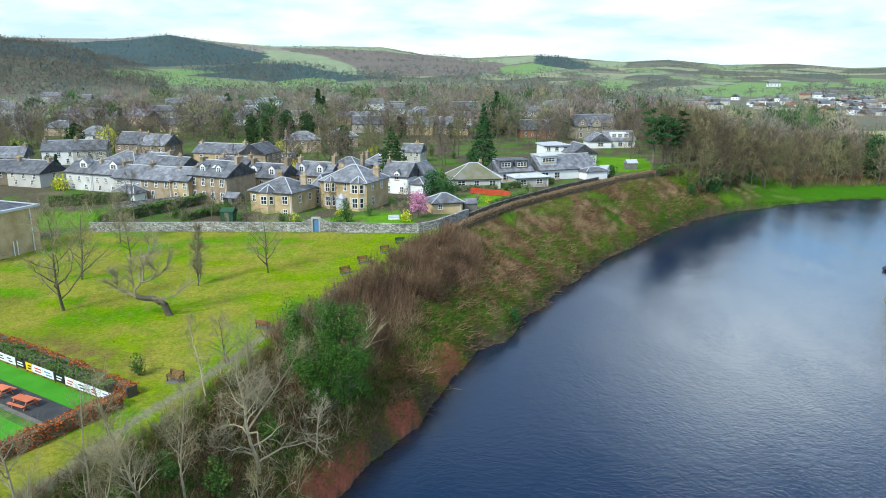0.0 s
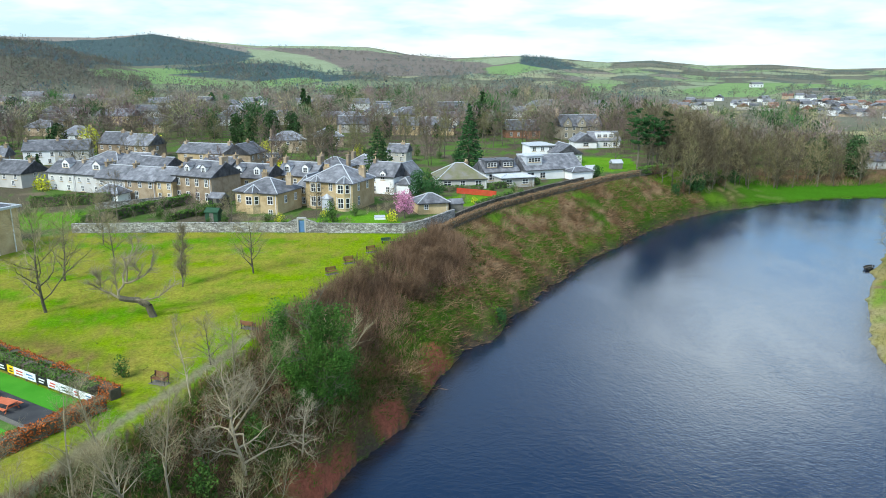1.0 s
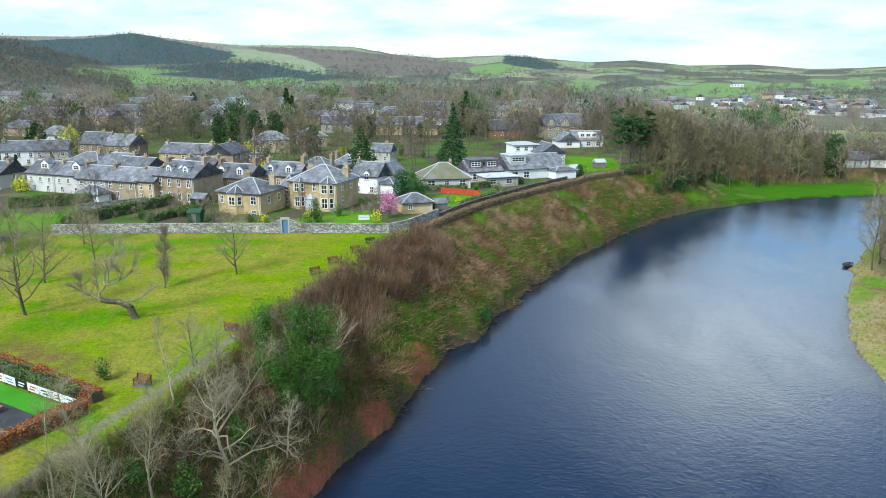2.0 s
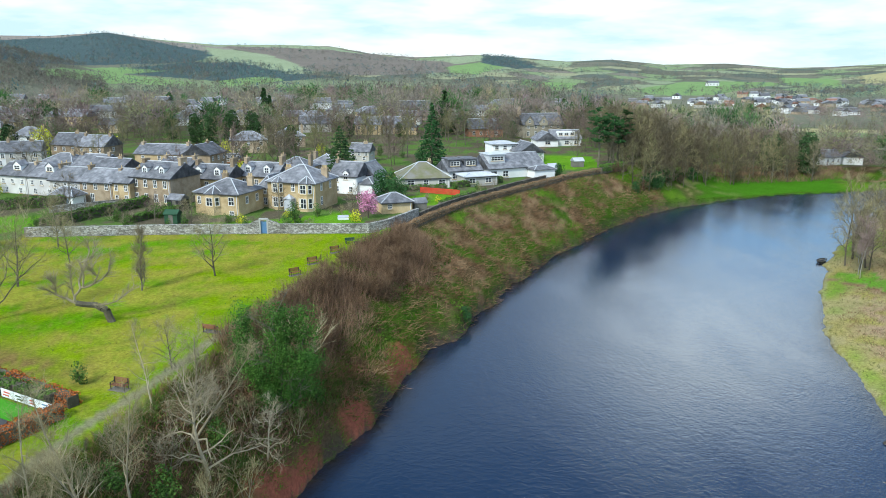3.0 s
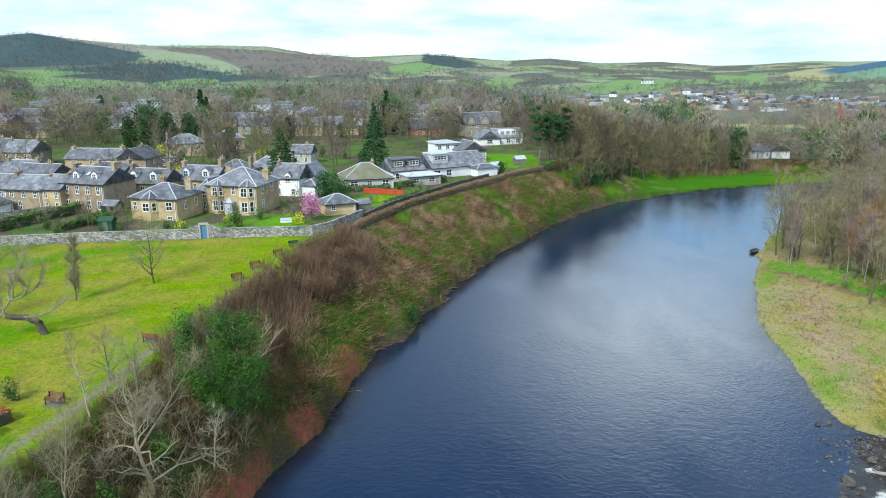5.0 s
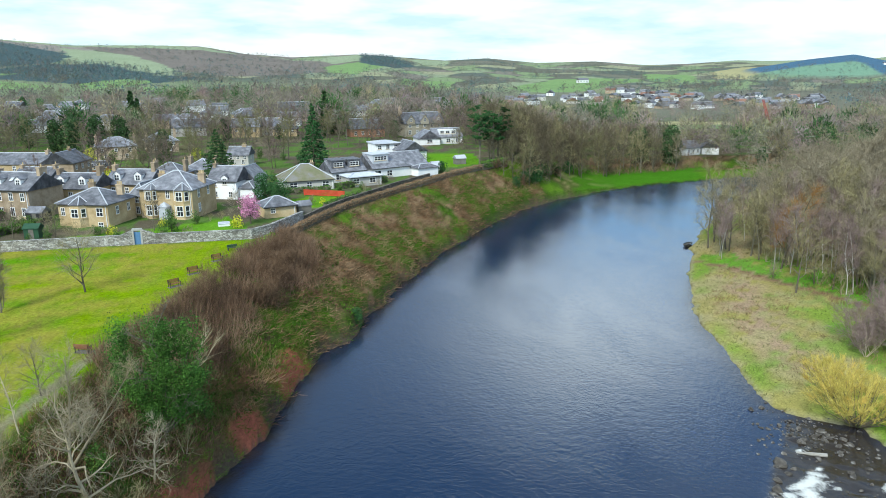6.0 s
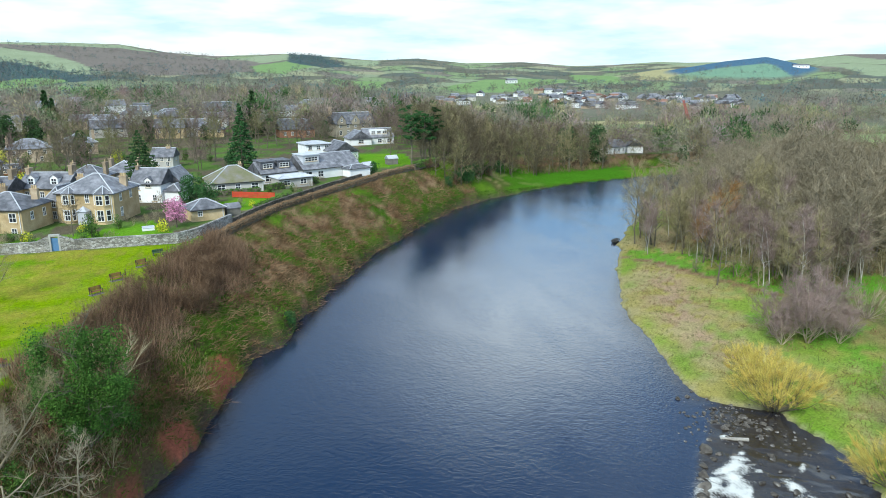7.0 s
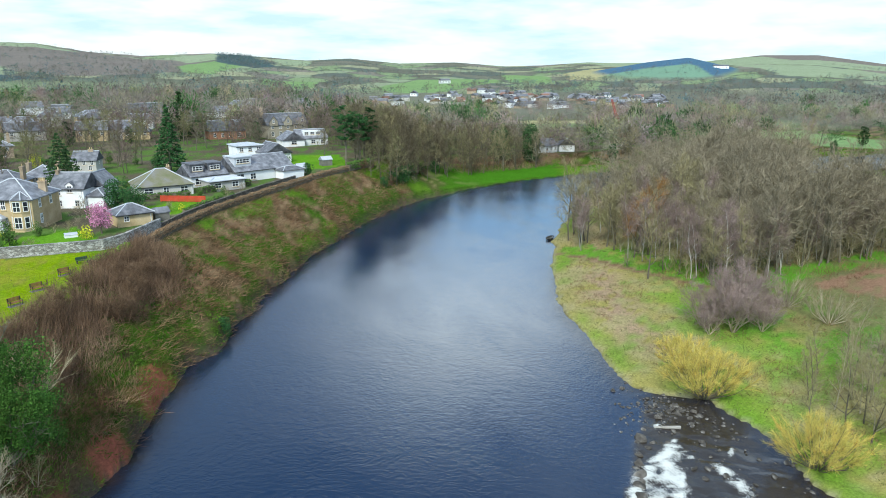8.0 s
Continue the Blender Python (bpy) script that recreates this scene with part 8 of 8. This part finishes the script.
def sprays(name, label, mat, spots, blades, length, wide, up=1.0, seed=0, category="undergrowth", lift=0.0, along=None):
    """Blades, stems or leaf sprays, each a tapering folded strip, rising from every spot."""
    g = np.random.default_rng(seed)
    n = len(spots)
    u = g.normal(size=(n, blades, 3))
    u /= np.linalg.norm(u, axis=2, keepdims=True)
    u[:, :, 2] = np.abs(u[:, :, 2]) * 0.6 + up * g.uniform(0.6, 1.2, (n, blades))
    if along is not None:
        u += np.array(along)
    u /= np.linalg.norm(u, axis=2, keepdims=True)
    ln = length * g.uniform(0.5, 1.2, (n, blades, 1))
    root = spots[:, None, :] + g.normal(size=(n, blades, 3)) * np.array([0.25, 0.25, 0.0]) * length ** 0.5 + np.array([0, 0, lift - 0.1])
    tip = root + u * ln
    side = np.cross(u, g.normal(size=(n, blades, 3)))
    side /= np.linalg.norm(side, axis=2, keepdims=True) + 1e-9
    mid = root + u * ln * 0.45 + np.cross(u, side) * wide * 0.5
    vs = np.stack([root, mid + side * wide * 0.5, tip, mid - side * wide * 0.5], 2).reshape(-1, 3)
    me = bpy.data.meshes.new(name)
    loops = np.arange(n * blades * 4)
    starts = loops[::4]
    me.vertices.add(len(vs))
    me.vertices.foreach_set("co", vs.ravel())
    me.loops.add(len(loops))
    me.loops.foreach_set("vertex_index", loops)
    me.polygons.add(len(starts))
    me.polygons.foreach_set("loop_start", starts)
    me.update(calc_edges=True)
    me.materials.append(MATS[mat])
    return tagged(new(name, me), label, category, kind="stuff")


sprays("thicket", "thicket of bare brown saplings on the upper bank", "thicket_stems",
       scatter(2300, 1, (-20, 6, 66, 121), lambda x, y, k, g: k["bank"] & (k["s"] > 0.42 + 0.2 * g.random(len(x))) & (fuzz(x, y, 6, 31) + 0.12 * ramp(y, 74, 90) > 0.46)), 5, 2.9, 0.04, 2.2, 1)
sprays("thicket", "fine twigs of the sapling thicket on the bank", "thicket_stems",
       scatter(2000, 2, (-22, 6, 60, 121), lambda x, y, k, g: k["bank"] & (k["s"] > 0.35) & (fuzz(x, y, 6, 31) > 0.45)), 5, 1.7, 0.03, 0.7, 2, lift=0.8)
sprays("bracken", "matted brown bracken covering the river bank", "bracken",
       scatter(7500, 3, (-14, 76, 70, 200), lambda x, y, k, g: k["bank"] & (k["low"] < 0.3) & (k["s"] < 0.93) & (fuzz(x, y, 9, 33) > 0.40)), 4, 1.5, 0.05, 0.3, 3, along=(0.5, -0.45, -0.25))
sprays("grass_tufts", "green grass tufts on the river bank", "grass_blades",
       scatter(5000, 4, (-16, 80, 56, 205), lambda x, y, k, g: k["bank"] & (k["s"] < 0.95) & (fuzz(x, y, 9, 33) < 0.47)), 4, 0.6, 0.05, 0.5, 4)
sprays("brambles", "green brambles and ivy low on the river bank", "bramble",
       scatter(6000, 5, (-26, 24, 40, 122), lambda x, y, k, g: k["bank"] & (k["s"] < np.where(y < 78, 0.97, 0.75)) & (k["d_l"] > 1.6) & (fuzz(x, y, 5, 35) > np.where(y < 78, 0.3, 0.45))), 5, 0.45, 0.12, 0.4, 5)
sprays("undergrowth", "dead stalks and brush on the wooded slope", "bracken",
       scatter(4500, 6, (-34, 0, 34, 84), lambda x, y, k, g: k["bank"] & (k["d_l"] > 1.4)), 4, 1.3, 0.035, 0.8, 6)
sprays("grass_tufts", "rough tussocky grass on the far bank", "tussock",
       scatter(5000, 7, (50, 112, 30, 150), lambda x, y, k, g: ~k["river"] & ~k["left"] & (k["d_r"] > 0.4) & (k["d_r"] < 45)), 4, 0.5, 0.05, 0.8, 7)
sprays("dead_grass", "pale dead grass on the far bank", "bracken",
       scatter(5000, 8, (50, 125, 30, 150), lambda x, y, k, g: ~k["river"] & ~k["left"] & (k["d_r"] > 3) & (k["d_r"] < 60) & (fuzz(x, y, 6, 37) > 0.5)), 4, 0.6, 0.045, 0.7, 8)
sprays("shore_fringe", "rough grass overhanging the water's edge", "grass_blades",
       scatter(2500, 9, (-20, 160, 40, 216), lambda x, y, k, g: k["bank"] & (k["d_l"] < 1.6) & (k["d_l"] > 0.1)), 5, 0.7, 0.05, 0.2, 9, along=(0.4, -0.4, 0))
sprays("brushwood", "low leafless brush under the trees of the far wood", "bracken",
       scatter(3400, 10, (84, 190, 80, 195), lambda x, y, k, g: ~k["river"] & ~k["left"] & (k["d_r"] > 18)), 5, 2.2, 0.04, 1.0, 10)
sprays("brushwood", "leafless brush along the wood's edge by the bend", "thicket_stems",
       scatter(2600, 11, (64, 170, 180, 262), lambda x, y, k, g: k["left"] & ~k["river"] & (k["d_l"] > 20) & (k["low"] > 0.05)), 5, 2.6, 0.05, 1.0, 11)

# ---------- stones in the rapids, log, boat ----------
ROCKS = []
for i in range(6):
    g = random.Random(200 + i)
    bm = bmesh.new()
    bmesh.ops.create_icosphere(bm, subdivisions=2, radius=0.55)
    cuts = [(Vector((g.gauss(0, 1), g.gauss(0, 1), g.gauss(0, 0.8))).normalized(), g.uniform(0.26, 0.42)) for _ in range(9)]
    for v in bm.verts:
        for d, far in cuts:                      # broken faces
            over = v.co.dot(d) - far
            if over > 0:
                v.co -= d * over
        v.co += Vector((g.uniform(-0.02, 0.02), g.uniform(-0.02, 0.02), g.uniform(-0.02, 0.02)))
        v.co = Vector((v.co.x * 1.35, v.co.y, v.co.z * 0.75))
    me = bpy.data.meshes.new("rock")
    bm.to_mesh(me)
    bm.free()
    me.materials.append(MATS["rock"])
    ROCKS.append(me)
rng = random.Random(77)
STONES = [(43.5, 48.6, 1.1), (42.2, 47.0, 1.3), (44.6, 50.0, 0.8), (41.0, 45.6, 1.0), (46.6, 52.4, 1.4), (46.0, 52.0, 0.6), (40.0, 44.2, 1.2), (38.6, 43.0, 0.9), (41.6, 46.0, 0.8), (42.8, 48.2, 0.7), (39.4, 43.4, 0.8)]
while len(STONES) < 330:
    t = rng.random()
    if t < 0.6:
        x, y = rng.gauss(54.0, 2.8), rng.gauss(57.0, 2.6)
    else:
        x, y = rng.uniform(46, 58), rng.uniform(38, 57)
    k = free(x, y)
    if not k["river"] and k["d_r"] > 0.6:
        continue
    STONES.append((x, y, rng.choice([0.14, 0.18, 0.2, 0.22, 0.25, 0.3, 0.35, 0.45, 0.65])))
for x, y, s in STONES:
    ob = new("rock", ROCKS[rng.randrange(6)])
    ob.matrix_basis = pose(x, y, max(0.0, height(x, y)) + 0.05 * s, 0, 0, rng.uniform(0, 360)) @ Matrix.Scale(s, 4)
    tagged(ob, "wet grey-brown river stone in the shallows", "rock", "stones in the rapids")
lg = thing("log", pose(50.9, 53.0, 0.15, 0, 4, 150), "bleached driftwood log lying on the stones", "log")
s = Shape()
s.tube((-1.4, 0, 0), (0, 0.05, 0.06), 0.2, 0.18, 8, True)
s.tube((0, 0.05, 0.06), (1.4, -0.05, 0.05), 0.18, 0.12, 8, True)
part("stem", s, "birch_bark", lg)
s = Shape()
s.tube((0.4, 0, 0.1), (0.75, 0.35, 0.5), 0.07, 0.03, 5, True)
part("branch_stub", s, "birch_bark", lg)
bt = thing("rowing_boat", pose(87.6, 133.2, 0.0, 0, 0, 40), "dark moored rowing boat at the river's edge", "boat")
s = Shape()
ring = []
for i in range(9):
    u = -1 + 2 * i / 8
    hw = 0.75 * (1 - abs(u) ** 3) + 0.05
    ring.append((u * 2.2, hw))
vs = [(x, -w, 0.45) for x, w in ring] + [(x, w, 0.45) for x, w in ring] + [(x * 0.85, -w * 0.5, -0.1) for x, w in ring] + [(x * 0.85, w * 0.5, -0.1) for x, w in ring]
fs = []
for i in range(8):
    fs += [(i, i + 1, 18 + i + 1, 18 + i), (9 + i + 1, 9 + i, 27 + i, 27 + i + 1), (18 + i, 18 + i + 1, 27 + i + 1, 27 + i)]
s.add(vs, fs)
part("hull", s, "dark_metal", bt)
for x in (-0.8, 0.5):
    s = Shape()
    s.box(x - 0.12, x + 0.12, -0.6, 0.6, 0.3, 0.35)
    part("thwart", s, "grey_wood", bt)

# ---------- crane beyond the trees ----------
cr = thing("crane", pose(250, 313, height(250, 313)), "red lattice crane jib rising over the trees", "crane")
base, top, side = Vector((0, 0, 0)), Vector((-6, 3, 20)), Vector((0.8, 0.5, 0))
chords = [(-0.9, -0.5), (0.9, 0.5), (0.5, -0.9), (-0.5, 0.9)]
for cx, cy in chords:
    s = Shape()
    s.tube(base + Vector((cx, cy, 0)), top + Vector((cx * 0.5, cy * 0.5, 0)), 0.13, 0.10, 5, True)
    part("chord", s, "faded_red", cr)
lat = Shape()
for i in range(14):
    for a, b in ((0, 2), (2, 1), (1, 3), (3, 0)):
        p = base.lerp(top, i / 14) + Vector((chords[a][0], chords[a][1], 0)) * (1 - 0.5 * i / 14)
        q = base.lerp(top, (i + 1) / 14) + Vector((chords[b][0], chords[b][1], 0)) * (1 - 0.5 * (i + 1) / 14)
        lat.tube(p, q, 0.06, 0.06, 4)
part("lattice", lat, "faded_red", cr)
s = Shape()
s.box(-2.5, 2.5, -2, 2, 0, 3)
part("cab", s, "faded_red", cr)
sprays("grass_tufts", "coarse tufts in the park's lawn", "tussock",
       scatter(7000, 12, (-62, 0, 48, 118), lambda x, y, k, g: within(x, y, PARK) & ~k["bank"]), 3, 0.22, 0.07, 0.6, 12)

# ---------- water beyond the wood ----------
g = random.Random(12)
rim = []
for i in range(28):
    a = 2 * math.pi * i / 28
    u, v = math.cos(a) * 9.5 * (1 + 0.15 * g.uniform(-1, 1)), math.sin(a) * 27 * (1 + 0.12 * g.uniform(-1, 1))
    w = math.radians(53.8)                       # stretched along the camera's line of sight to fit the view
    rim.append((266 + u * math.cos(w) + v * math.sin(w), 196 - u * math.sin(w) + v * math.cos(w)))
level = max(height(x, y) for x, y in rim) + 0.05
s = Shape()
s.add([(x, y, level) for x, y in rim] + [(x, y, level - 1.5) for x, y in rim], [tuple(range(27, -1, -1))] + [(i, (i + 1) % 28, 28 + (i + 1) % 28, 28 + i) for i in range(28)])
me = s.mesh("water_2", WATER)
me.color_attributes.new("water", "FLOAT_COLOR", "POINT")
me.color_attributes["water"].data.foreach_set("color", [0.0, 0.0, 0.0, 1.0] * 56)
tagged(new("water_2", me), "still backwater pool among the meadows", "water", kind="structure")
